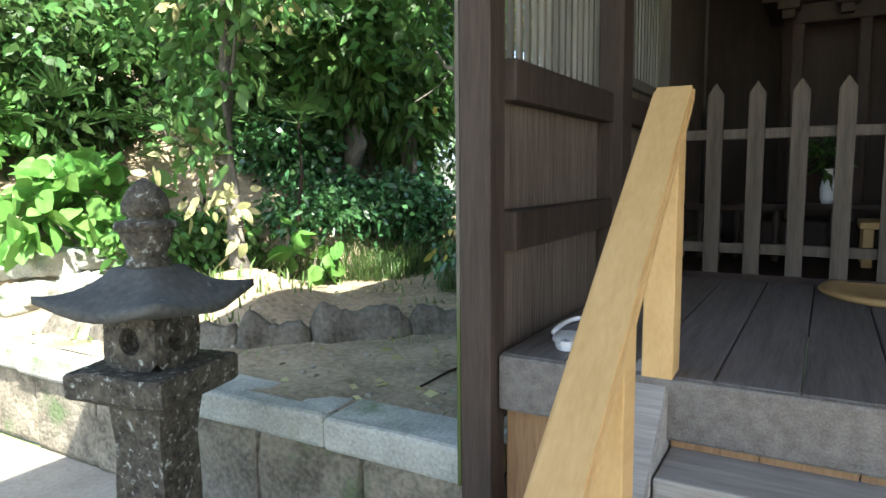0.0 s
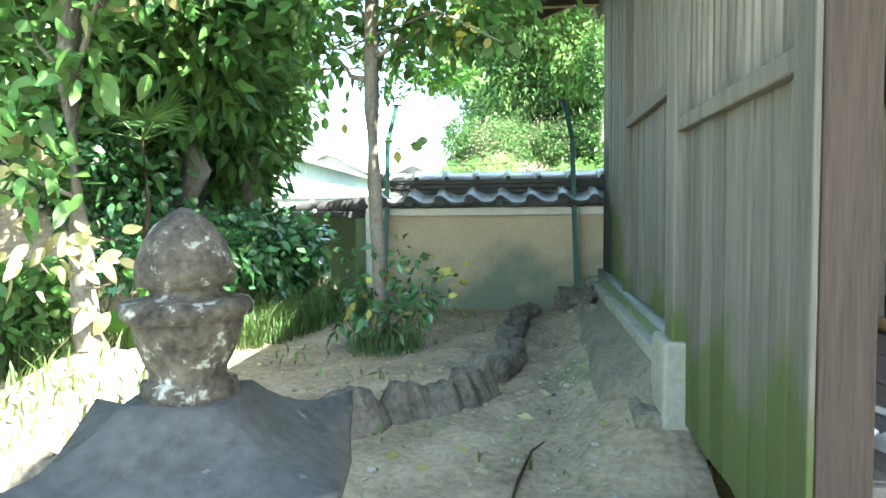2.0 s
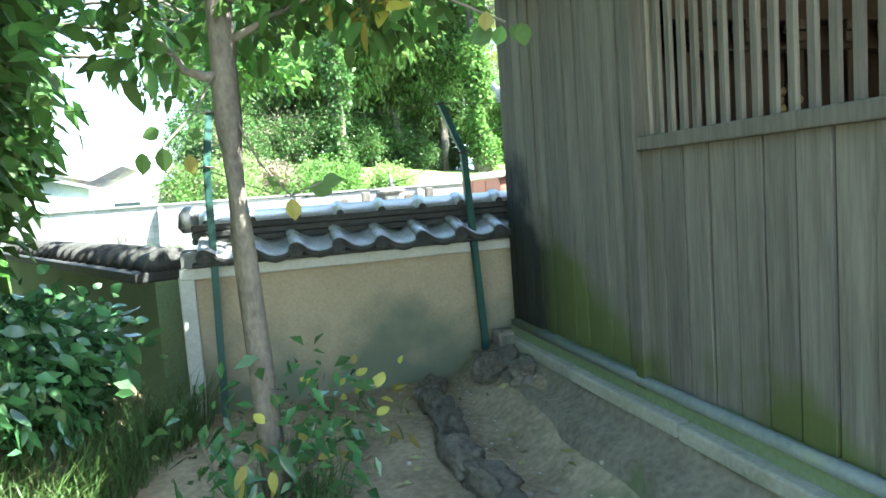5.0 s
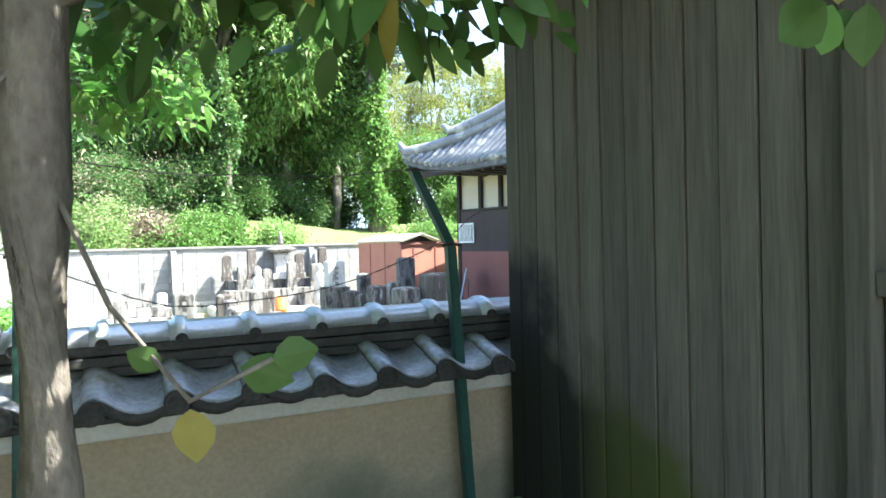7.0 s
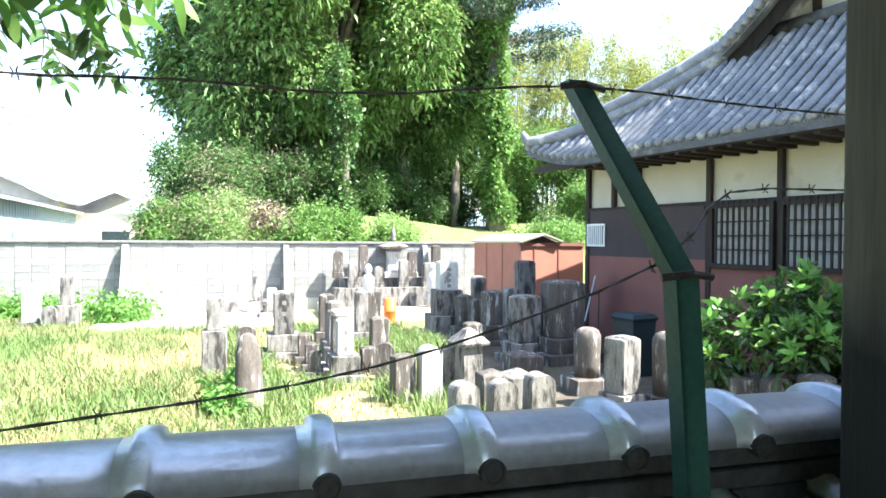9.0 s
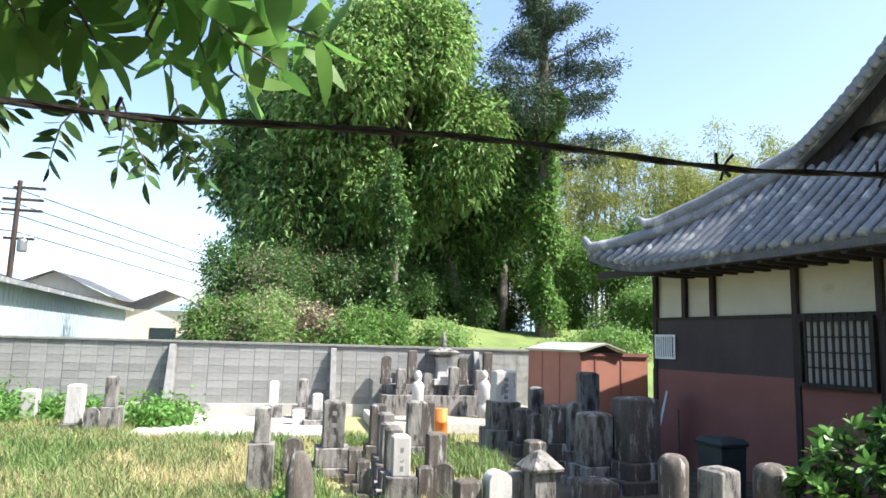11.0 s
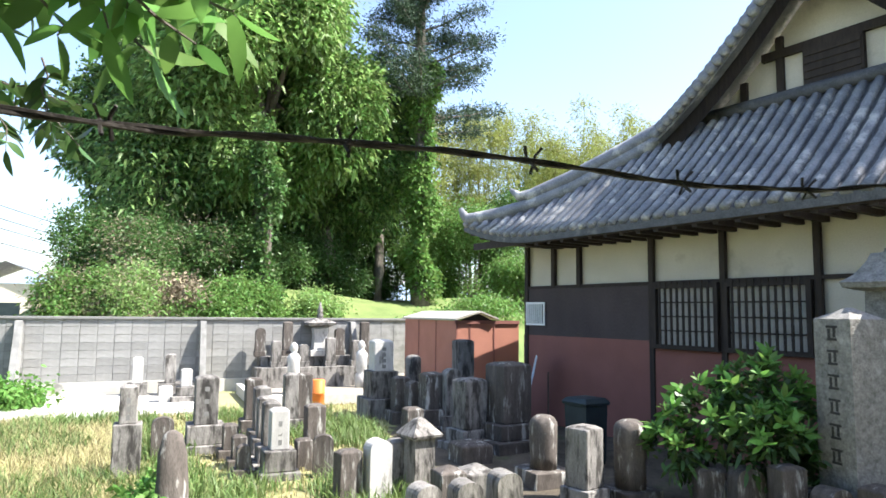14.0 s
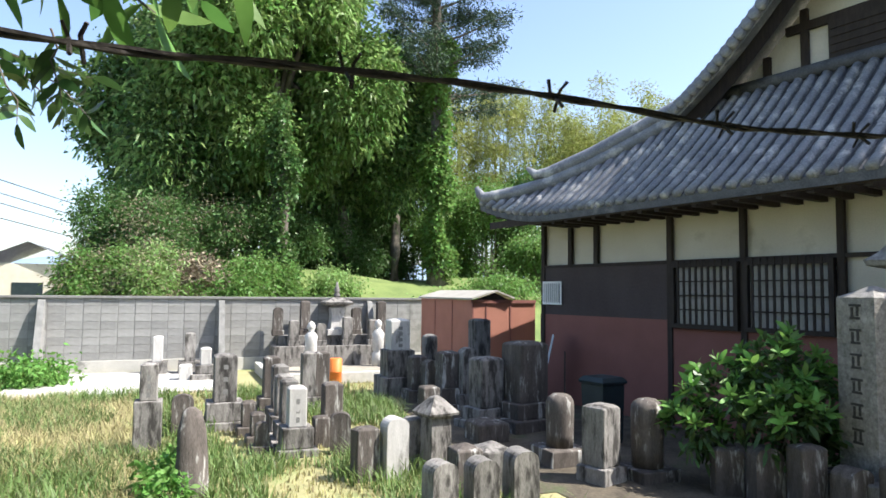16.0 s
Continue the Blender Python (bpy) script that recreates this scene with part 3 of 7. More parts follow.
post(-0.886, -0.8, 5.37, 5.46, 0.72, TOP)


def side_bay(x, y0, y1, board_z0, sill_z, lattice_top, inner="old_wood", plank=0.115):
    n = max(1, round((y1 - y0) / plank))
    w = (y1 - y0) / n
    rr = random.Random(int(y0 * 100))
    top = sill_z if sill_z else TOP
    for k in range(n):
        dx = rr.uniform(-0.006, 0.006)
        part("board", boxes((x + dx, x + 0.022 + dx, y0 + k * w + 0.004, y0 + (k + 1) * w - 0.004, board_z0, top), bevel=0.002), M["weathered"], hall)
    for k in range(0, n, 2):
        part("inner_board", boxes((x + 0.03, x + 0.044, y0 + k * w + 0.05, min(y1, y0 + (k + 2) * w + 0.048), board_z0, top)), M["panel_wood"], hall)
    part("inner_board", boxes((x + 0.03, x + 0.044, y0, y0 + 0.048, board_z0, top)), M["panel_wood"], hall)
    if sill_z:
        part("sill", boxes((x - 0.03, x + 0.075, y0, y1, sill_z, sill_z + 0.05), bevel=0.006), M["weathered"], hall)
        m = round((y1 - y0) / 0.068)
        for k in range(m):
            yc = y0 + (k + 0.5) * (y1 - y0) / m
            part("lattice_bar", boxes((x + 0.005, x + 0.022, yc - 0.012, yc + 0.012, sill_z + 0.05, lattice_top)), M["weathered"], hall)
        part("head_rail", boxes((x - 0.02, x + 0.07, y0, y1, lattice_top, lattice_top + 0.09), bevel=0.005), M["weathered"], hall)
        part("top_board", boxes((x, x + 0.04, y0, y1, lattice_top + 0.09, TOP)), M["weathered"], hall)


side_bay(HX0, 1.80, 2.83, 0.73, 1.745, 2.75)
side_bay(HX0, 2.965, 4.04, 1.04, 1.90, 2.85, plank=0.12)
side_bay(HX0 + 0.015, 4.10, 5.37, 1.04, None, None, plank=0.118)
for z in (1.33, 1.77):
    part("inner_rail", boxes((-0.856, -0.79, 1.80, 2.83, z - 0.06, z + 0.06), bevel=0.006), M["old_wood"], hall)
part("inner_post", boxes((-0.856, -0.75, 2.80, 2.95, 0.97, TOP), bevel=0.006), M["old_wood"], hall)
part("inner_rail", boxes((-0.856, -0.79, 2.95, 3.6, 1.72, 1.84), bevel=0.006), M["old_wood"], hall)
part("inner_rail", boxes((-0.856, -0.79, 2.95, 3.6, 1.30, 1.40), bevel=0.006), M["old_wood"], hall)
tube_bm = tube(bmesh.new(), [(-0.92, 2.99, 1.025), (-0.92, 4.2, 1.025), (-0.915, 5.37, 1.025)], 0.023, 10)
part("base_rail", tube_bm, M["pipe"], hall, "grey round pipe along the ground sill", True)
part("ground_sill", boxes((-0.925, -0.83, 2.97, 5.42, 0.94, 1.04), bevel=0.006), M["clay_green"], hall)
for k in range(3):
    part("foundation_stone", rough(boxes((-0.975, -0.83, 2.985 + k * 0.81, 2.985 + (k + 1) * 0.81 - 0.006, 0.895, 0.955), bevel=0.01), 0.006, 4, 1, k), M["found_stone"], hall, "pale mortar strip on the footing")


def footing_earth():
    """Packed earth that slopes out from under the wall, with a worn lower ledge."""
    prof = [(-0.955, 0.91), (-0.985, 0.86), (-1.03, 0.83), (-1.1, 0.815), (-1.125, 0.76), (-1.16, 0.68), (-1.2, 0.55)]
    bm = bmesh.new()
    rows = []
    for k in range(49):
        y = 2.99 + k * 0.05
        reach = min(1.0, 0.15 + (y - 2.99) / 0.22)
        rows.append([bm.verts.new(Vector((-0.955 + (x + 0.955) * reach, y, z)) + noise.noise_vector((x * 7, y * 4, z * 7)) * 0.014) for x, z in prof])
    for p, q in zip(rows, rows[1:]):
        for j in range(len(prof) - 1):
            bm.faces.new((p[j], q[j], q[j + 1], p[j + 1]))
    return bm


part("footing", footing_earth(), M["footing"], hall, "packed earth footing below the wall", True)
part("foundation_core", boxes((-0.952, -0.82, 2.99, 5.4, 0.5, 0.894)), M["rock"], hall)
part("corner_stone", rough(boxes((-0.975, -0.79, 2.81, 3.03, 0.6, 1.02), bevel=0.015), 0.006, 5, 1), M["found_stone"], hall)
part("corner_step", rough(boxes((-1.06, -0.8, 2.82, 3.06, 0.4, 0.76), bevel=0.03), 0.012, 5, 2), M["rock"], hall)
part("end_stone", rough(boxes((-1.02, -0.8, 5.38, 5.5, 0.5, 0.98), bevel=0.02), 0.02, 5, 2), M["rock"], hall)
# other sides, ceiling and roof
part("rear_wall", boxes((-0.82, 2.15, 5.40, 5.44, 0.3, TOP)), M["weathered"], hall)
# dark lining added: the unlit depth of the hall is put into its colour
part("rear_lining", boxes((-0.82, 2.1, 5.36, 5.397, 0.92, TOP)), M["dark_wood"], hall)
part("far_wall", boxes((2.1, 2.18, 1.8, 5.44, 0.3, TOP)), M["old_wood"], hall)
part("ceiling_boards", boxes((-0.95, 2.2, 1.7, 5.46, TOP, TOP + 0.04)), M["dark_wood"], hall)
part("front_beam", boxes((-0.82, 2.05, 1.70, 1.80, 2.72, 2.92), bevel=0.008), M["dark_wood"], hall)


# front run beyond the stairs is unseen, added to shade lantern and steps
def hall_roof():
    bm = bmesh.new()
    prof = [(-1.32, 3.1), (-0.9, 3.28), (-0.2, 3.58), (0.62, 4.12), (1.44, 3.58), (2.14, 3.28), (2.66, 3.06)]
    for y0, y1, d in ((-1.7, 6.0, 0.1),):
        lo = [[bm.verts.new((x, y, z)) for x, z in prof] for y in (y0, y1)]
        hi = [[bm.verts.new((x, y, z + d)) for x, z in prof] for y in (y0, y1)]
        for k in range(len(prof) - 1):
            bm.faces.new((lo[0][k], lo[0][k + 1], lo[1][k + 1], lo[1][k]))
            bm.faces.new((hi[0][k], hi[0][k + 1], hi[1][k + 1], hi[1][k]))
            for j in (0, 1):
                bm.faces.new((lo[j][k], lo[j][k + 1], hi[j][k + 1], hi[j][k]))
        for k in (0, len(prof) - 1):
            bm.faces.new((lo[0][k], lo[1][k], hi[1][k], hi[0][k]))
    return bm


part("roof", hall_roof(), M["tile"], hall, "dark tiled roof with deep eaves")
for k in range(19):
    y = -1.5 + k * 0.4
    part("rafter", boxes((-1.38, -0.9, y - 0.03, y + 0.03, 3.02, 3.1)), M["old_wood"], hall)
for y0 in (-1.72, 5.96):
    verge = bmesh.new()
    line = [(-1.36, 2.99), (-0.9, 3.18), (-0.2, 3.48), (0.62, 4.02), (1.44, 3.48), (2.14, 3.18), (2.7, 2.95)]
    for p, q in zip(line, line[1:]):
        v = [verge.verts.new((x, y, z + dz)) for y in (y0, y0 + 0.045) for x, z in (p, q) for dz in (0, 0.17)]
        for f in ((0, 2, 3, 1), (4, 5, 7, 6), (0, 4, 6, 2), (1, 3, 7, 5), (0, 1, 5, 4), (2, 6, 7, 3)):
            verge.faces.new([v[i] for i in f])
    part("verge_board", verge, M["old_wood"], hall, "dark board along the roof verge")
gable = bmesh.new()
for y in (1.72, 5.42):
    v = [gable.verts.new(p) for p in ((-0.9, y, TOP), (2.15, y, TOP), (0.62, y, 4.08))]
    gable.faces.new(v)
part("gable_wall", gable, M["dark_wood"], hall)

# unseen post, added to carry the roof's forward run
for x in (2.1,):
    part("porch_post", boxes((x - 0.06, x + 0.06, -1.3, -1.18, 0.0, 3.3), bevel=0.01), M["old_wood"], hall)
# deck, stairs, rail
deck = thing("veranda_deck", "worn grey plank veranda floor of the hall", "deck", None, "", "structure")
for k in range(15):
    x0 = -0.82 + k * 0.197
    part("plank", boxes((x0 + 0.002, x0 + 0.195, 1.76, 3.52, 0.93, 0.97), bevel=0.004), M["deck_wood"], deck)
part("fascia_beam", boxes((-0.822, 2.05, 1.742, 1.80, 0.80, 0.967), bevel=0.01), M["deck_wood"], deck)
# inner floor nearly black: the hall's gloom is put into its colour
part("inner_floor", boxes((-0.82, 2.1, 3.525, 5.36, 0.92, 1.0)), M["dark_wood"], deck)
for k in range(13):
    x0 = -0.82 + k * 0.22
    part("skirt_board", boxes((x0 + 0.003, x0 + 0.217, 1.80, 1.82, 0.0, 0.80)), M["orange_wood"], deck)

stairs = thing("front_stairs", "grey wooden stairs with brown boarded risers", "stairs", None, "", "structure")
RUN, RISE = 0.205, 0.194
for k in range(1, 5):
    zt, yf = 0.97 - RISE * k, 1.765 - RUN * k
    part("tread", boxes((-0.33, 1.6, yf, yf + RUN + 0.03, zt - 0.07, zt), bevel=0.008), M["step_wood"], stairs)
    for j in range(9):
        x0 = -0.33 + j * 0.214
        part("riser_board", boxes((x0 + 0.002, x0 + 0.212, yf + 0.03, yf + 0.05, zt - RISE, zt - 0.07)), M["orange_wood"], stairs)
for j in range(9):
    x0 = -0.33 + j * 0.214
    part("riser_board", boxes((x0 + 0.002, x0 + 0.212, 1.77, 1.79, 0.776, 0.80)), M["orange_wood"], stairs)


def slanted(x0, x1, y_top, z_top, y_bot, z_bot, thick, bevel=0.006):
    bm = bmesh.new()
    v = [bm.verts.new((x, y, z)) for x in (x0, x1) for y, z in ((y_top, z_top), (y_bot, z_bot), (y_bot, z_bot - thick), (y_top, z_top - thick))]
    for f in ((0, 1, 2, 3), (4, 7, 6, 5), (0, 4, 5, 1), (1, 5, 6, 2), (2, 6, 7, 3), (3, 7, 4, 0)):
        bm.faces.new([v[i] for i in f])
    if bevel:
        bmesh.ops.bevel(bm, geom=bm.edges[:], offset=bevel, segments=2, affect="EDGES")
    return bm


part("stringer", slanted(-0.43, -0.335, 1.80, 1.0, 0.75, 0.02, 0.26), M["step_wood"], stairs)
rail = thing("handrail", "new pale yellow timber handrail beside the stairs", "handrail")
SL = 0.86
part("top_rail", slanted(-0.418, -0.312, 1.87, 1.73, 0.82, 1.73 - SL * 1.05, 0.045, 0.008), M["new_wood"], rail)
for yc in (1.79, 1.31, 0.86):
    zt = 1.69 - SL * (1.87 - yc)
    part("rail_post", boxes((-0.405, -0.325, yc - 0.045, yc + 0.045, max(0.02, zt - 0.72), zt - 0.01), bevel=0.004), M["new_wood"], rail)


def picket(h):
    bm = bmesh.new()
    prof = [(-0.036, 0.0), (0.036, 0.0), (0.036, h - 0.055), (0.0, h), (-0.036, h - 0.055)]
    a = [bm.verts.new((x, -0.014, z)) for x, z in prof]
    b = [bm.verts.new((x, 0.014, z)) for x, z in prof]
    bm.faces.new(a[::-1])
    bm.faces.new(b)
    for k in range(5):
        bm.faces.new((a[k], a[(k + 1) % 5], b[(k + 1) % 5], b[k]))
    return bm


fence = thing("picket_fence", "grey-brown pointed picket fence with a locked gate", "fence")
FY = 3.55
pk = mesh_of("picket", picket(0.94), M["picket_wood"])
for k in range(15):
    x = -0.68 + 0.185 * k
    if k in (6, 7):
        x += 0.05 if k == 6 else -0.05
    shared("picket", pk, fence, pose(x, FY, 0.985))
for z in (1.12, 1.68):
    part("rail", boxes((-0.8, 2.05, FY + 0.016, FY + 0.05, z - 0.025, z + 0.025), bevel=0.004), M["picket_wood"], fence)
part("gate_post", boxes((0.495, 0.55, FY + 0.05, FY + 0.12, 0.985, 1.95)), M["old_wood"], fence)
lock = boxes((0.5, 0.58, FY - 0.05, FY - 0.016, 1.42, 1.48), bevel=0.008)
part("padlock", tube(lock, [(0.47, FY - 0.03, 1.46), (0.54, FY - 0.04, 1.5), (0.6, FY - 0.03, 1.46)], 0.008, 8), M["grey_metal"], fence, "grey metal hasp and padlock")


def slipper_pair():
    for side, x in ((-1, -0.668), (1, -0.562)):
        s = thing("slipper", "worn off-white clog with a closed toe and heel strap", "slipper", pose(x, 1.975, 0.972, 0, 0, -7 * side), "clogs left on the veranda")
        ring = [2 * math.pi * k / 28 for k in range(28)]
        outline = [(0.05 * math.sin(a) * (1 - 0.14 * math.cos(a)), 0.125 * math.cos(a)) for a in ring]
        sole = bmesh.new()
        lo = [sole.verts.new((x2 * 0.96, y2 * 0.97, 0)) for x2, y2 in outline]
        hi = [sole.verts.new((x2 * 1.04, y2 * 1.03, 0.03)) for x2, y2 in outline]
        sole.faces.new(lo[::-1])
        sole.faces.new(hi)
        for k in range(28):
            sole.faces.new((lo[k], lo[(k + 1) % 28], hi[(k + 1) % 28], hi[k]))
        sole_ob = part("sole", sole, M["slipper"], s)
        bed = bmesh.new()
        bed.faces.new([bed.verts.new((x2 * 0.86, y2 * 0.9, 0.033)) for x2, y2 in outline])
        part("footbed", bed, M["slipper_sole"], sole_ob, "dark worn footbed")
        toe = bmesh.new()
        rows = []
        for j in range(8):
            yy = -0.045 - 0.08 * j / 7
            c = math.sqrt(max(0.0, 1 - (yy / 0.128) ** 2))
            w = 0.056 * c * (1 - 0.14 * yy / 0.125) + 0.002
            rows.append([toe.verts.new((w * math.cos(a), yy - 0.014 * math.sin(a) * (1 - j / 7), 0.022 + 0.03 * (0.4 + 0.6 * c) * math.sin(a))) for a in [math.pi * k / 12 for k in range(13)]])
        for p, q in zip(rows, rows[1:]):
            for k in range(12):
                toe.faces.new((p[k], p[k + 1], q[k + 1], q[k]))
        bmesh.ops.solidify(toe, geom=toe.faces[:], thickness=0.005)
        part("toe_cap", toe, M["slipper"], s, "", True)
        heel = [(0.054 * math.cos(a), -0.045 + 0.168 * math.sin(a), 0.036 + 0.014 * math.sin(a)) for a in [math.pi * k / 14 for k in range(15)]]
        part("heel_strap", tube(bmesh.new(), heel, 0.0085, 8), M["slipper"], s, "", True)


slipper_pair()

# ---- inside the hall ----
shrine = thing("altar_shrine", "dark carved wooden altar shrine with gilt fittings", "altar")
part("base", boxes((-0.35, 1.6, 4.5, 5.3, 1.0, 1.2), bevel=0.01), M["dark_wood"], shrine)
part("cornice", boxes((-0.4, 1.65, 4.55, 5.3, 2.5, 2.74), bevel=0.01), M["dark_wood"], shrine)
part("lintel", boxes((-0.22, 1.47, 4.66, 4.78, 2.38, 2.5), bevel=0.01), M["dark_wood"], shrine)
part("canopy", slanted(-0.5, 1.75, 5.3, 3.05, 4.4, 2.82, 0.08), M["dark_wood"], shrine)
for x in (-0.2, 0.15, 0.45, 0.8, 1.1, 1.4):
    part("column", boxes((x - 0.035, x + 0.035, 4.68, 4.75, 1.2, 2.6), bevel=0.008), M["dark_wood"], shrine)
part("back_panel", boxes((-0.3, 1.55, 5.0, 5.05, 1.2, 2.6)), M["dark_wood"], shrine)
dent = mesh_of("dentil", boxes((-0.016, 0.016, -0.03, 0.03, -0.015, 0.015)), M["paper"])
for k in range(28):
    shared("dentil", dent, shrine, pose(-0.36 + 0.072 * k, 4.53, 2.64))
bracket = mesh_of("bracket", boxes((-0.06, 0.06, -0.08, 0.02, -0.05, 0.0), (-0.035, 0.035, -0.05, 0.02, -0.1, -0.05), bevel=0.006), M["old_wood"])
for k in range(7):
    shared("bracket", bracket, shrine, pose(-0.25 + 0.3 * k, 4.6, 2.5))
crest = bmesh.new()
for k in range(8):
    a = k * math.pi / 4
    bmesh.ops.create_icosphere(crest, subdivisions=2, radius=0.022, matrix=pose(0.33 + 0.06 * math.cos(a), 4.62, 2.13 + 0.06 * math.sin(a)) @ Matrix.Diagonal((1, 0.3, 1, 1)))
part("gilt_crest", crest, M["brass"], shrine, "gilt openwork crest", True)
table = thing("offering_table", "low light wooden offering table", "table")
part("tabletop", boxes((0.15, 0.75, 4.0, 4.35, 1.2, 1.235), bevel=0.006), M["new_wood"], table)
for x in (0.19, 0.71):
    for y in (4.04, 4.31):
        part("leg", boxes((x - 0.025, x + 0.025, y - 0.025, y + 0.025, 1.0, 1.2), bevel=0.006), M["new_wood"], table)
long_table = thing("altar_table", "long dark altar table behind the fence", "table")
part("tabletop", boxes((-0.5, 1.9, 4.38, 4.49, 1.28, 1.31), bevel=0.004), M["dark_wood"], long_table)
for x in (-0.45, 0.05, 0.85, 1.85):
    part("leg", boxes((x - 0.03, x + 0.03, 4.4, 4.47, 1.0, 1.28)), M["dark_wood"], long_table)
vase = thing("vase", "white porcelain vase on the altar table", "vase", pose(0.0, 4.435, 1.31), "", "", lathe([(0.03, 0), (0.04, 0.03), (0.042, 0.09), (0.03, 0.15), (0.024, 0.18), (0.03, 0.2)], 20), M["porcelain"], True)
spray = thing("flower_spray", "green leafy flower spray in a white vase", "flowers", pose(0.0, 4.435, 1.5))
leaves("foliage", spray, [(0, 0, 0.1, 0.08, 0.06, 0.12)], 160, 0.06, M["leaf"], 71, clump=0.02)
mat_round = thing("round_mat", "round straw mat lying on the floor boards", "mat", pose(0.35, 3.36, 0.972), "", "", lathe([(0.36, 0.0), (0.37, 0.012), (0.36, 0.025), (0.31, 0.026), (0.3, 0.02)], 40), M["new_wood"], True)
balu = thing("small_balustrade", "low turned dark wooden balustrade inside the hall", "balustrade")
part("top_rail", boxes((-0.8, -0.25, 4.1, 4.14, 1.28, 1.31)), M["dark_wood"], balu)
for k in range(6):
    part("baluster", lathe([(0.015, 0), (0.025, 0.06), (0.012, 0.13), (0.025, 0.2), (0.015, 0.28)], 10, at=(-0.74 + 0.1 * k, 4.12, 1.0)), M["old_wood"], balu, "", True)

# ---- stone lantern ----
lant = thing("stone_lantern", "old grey stone lantern with a broad weathered roof", "stone lantern", pose(-1.972, 1.43, 0.0, 0, 0, 12))
part("foot", rough(lathe([(0.23, 0.0), (0.24, 0.05), (0.22, 0.12), (0.15, 0.16)], square=True), 0.012, 4, 3), M["lantern_stone"], lant)
part("shaft", rough(lathe([(0.115, 0.15), (0.1, 0.35), (0.097, 0.6), (0.105, 0.745)], square=True), 0.012, 6, 3, 3), M["lantern_stone"], lant)
part("platform", rough(lathe([(0.11, 0.735), (0.185, 0.775), (0.196, 0.785), (0.196, 0.86), (0.188, 0.87)], square=True), 0.01, 6, 3, 5), M["lantern_stone"], lant)


def fire_box():
    bm = bmesh.new()
    s, z0, z1 = 0.106, 0.868, 1.06
    for k in range(4):
        q = Matrix.Rotation(k * math.pi / 2, 4, "Z")
        n = 20
        ring = [bm.verts.new(q @ Vector((s, 0.042 * math.cos(2 * math.pi * j / n), 0.965 + 0.048 * math.sin(2 * math.pi * j / n)))) for j in range(n)]
        deep = [bm.verts.new(q @ Vector((s - 0.07, 0.04 * math.cos(2 * math.pi * j / n), 0.965 + 0.045 * math.sin(2 * math.pi * j / n)))) for j in range(n)]
        out = []
        for j in range(n):
            c, d = math.cos(2 * math.pi * j / n), math.sin(2 * math.pi * j / n)
            m = max(abs(c), abs(d))
            out.append(bm.verts.new(q @ Vector((s, s * c / m, 0.965 + (z1 - z0) / 2 * d / m))))
        for j in range(n):
            i2 = (j + 1) % n
            bm.faces.new((out[j], out[i2], ring[i2], ring[j]))
            bm.faces.new((ring[j], ring[i2], deep[i2], deep[j]))
        bm.faces.new(deep)
    bmesh.ops.remove_doubles(bm, verts=bm.verts[:], dist=0.0005)
    return bm


part("fire_box", rough(fire_box(), 0.006, 8), M["lantern_stone"], lant, "fire box with round windows")


def lantern_roof():
    bm = bmesh.new()
    n, rings = 24, 8
    grid = []
    for side in (0, 1):
        rows = []
        for i in range(rings + 1):
            u = i / rings
            row = []
            for k in range(n):
                a = 2 * math.pi * k / n + math.pi / 4
                c, d = math.cos(a), math.sin(a)
                m = max(abs(c), abs(d))
                corner = (1 / m - 1) / 0.414
                r = 0.08 + (0.245 - 0.08) * u
                z = 1.2 - 0.12 * u ** 0.8 + 0.05 * corner * u ** 3
                if side:
                    z = 1.055 + 0.05 * corner * u ** 3 - 0.012 * (1 - u)
                row.append(bm.verts.new((r * c / m, r * d / m, z)))
            rows.append(row)
        grid.append(rows)
        for p, q in zip(rows, rows[1:]):
            for k in range(n):
                bm.faces.new((p[k], p[(k + 1) % n], q[(k + 1) % n], q[k]))
        bm.faces.new(rows[0])
    for k in range(n):
        bm.faces.new((grid[0][-1][k], grid[0][-1][(k + 1) % n], grid[1][-1][(k + 1) % n], grid[1][-1][k]))
    return bm


part("roof", rough(lantern_roof(), 0.01, 7), M["lantern_roof"], lant, "broad dark roof stone with upturned corners", True)
part("finial", rough(lathe([(0.07, 1.185), (0.074, 1.2), (0.072, 1.222), (0.06, 1.228), (0.06, 1.24), (0.068, 1.262), (0.078, 1.29), (0.084, 1.315), (0.084, 1.322), (0.098, 1.327), (0.101, 1.342), (0.095, 1.352), (0.06, 1.358), (0.054, 1.366), (0.056, 1.372), (0.072, 1.378), (0.077, 1.392), (0.074, 1.412), (0.062, 1.442), (0.044, 1.468), (0.024, 1.487), (0.006, 1.496)], 48), 0.005, 24), M["lantern_stone"], lant, "lotus and jewel finial spotted with lichen", True)

# ---- tiled wall ----
wall = thing("tiled_wall", "clay garden wall with a grey tiled cap", "garden wall", None, "", "structure")
part("clay_body", boxes((-2.66, -0.3, 5.58, 5.82, 0.3, 1.44)), M["clay"], wall, "stained ochre clay face")
part("lime_band", boxes((-2.69, -0.3, 5.52, 5.88, 1.44, 1.50), bevel=0.008), M["lime"], wall, "white lime band under the eaves")
part("end_pillar", boxes((-2.7, -2.62, 5.54, 5.86, 0.3, 1.46), bevel=0.01), M["lime"], wall)
part("cap_core", boxes((-2.68, -0.32, 5.56, 5.9, 1.5, 1.58)), M["mortar"], wall)


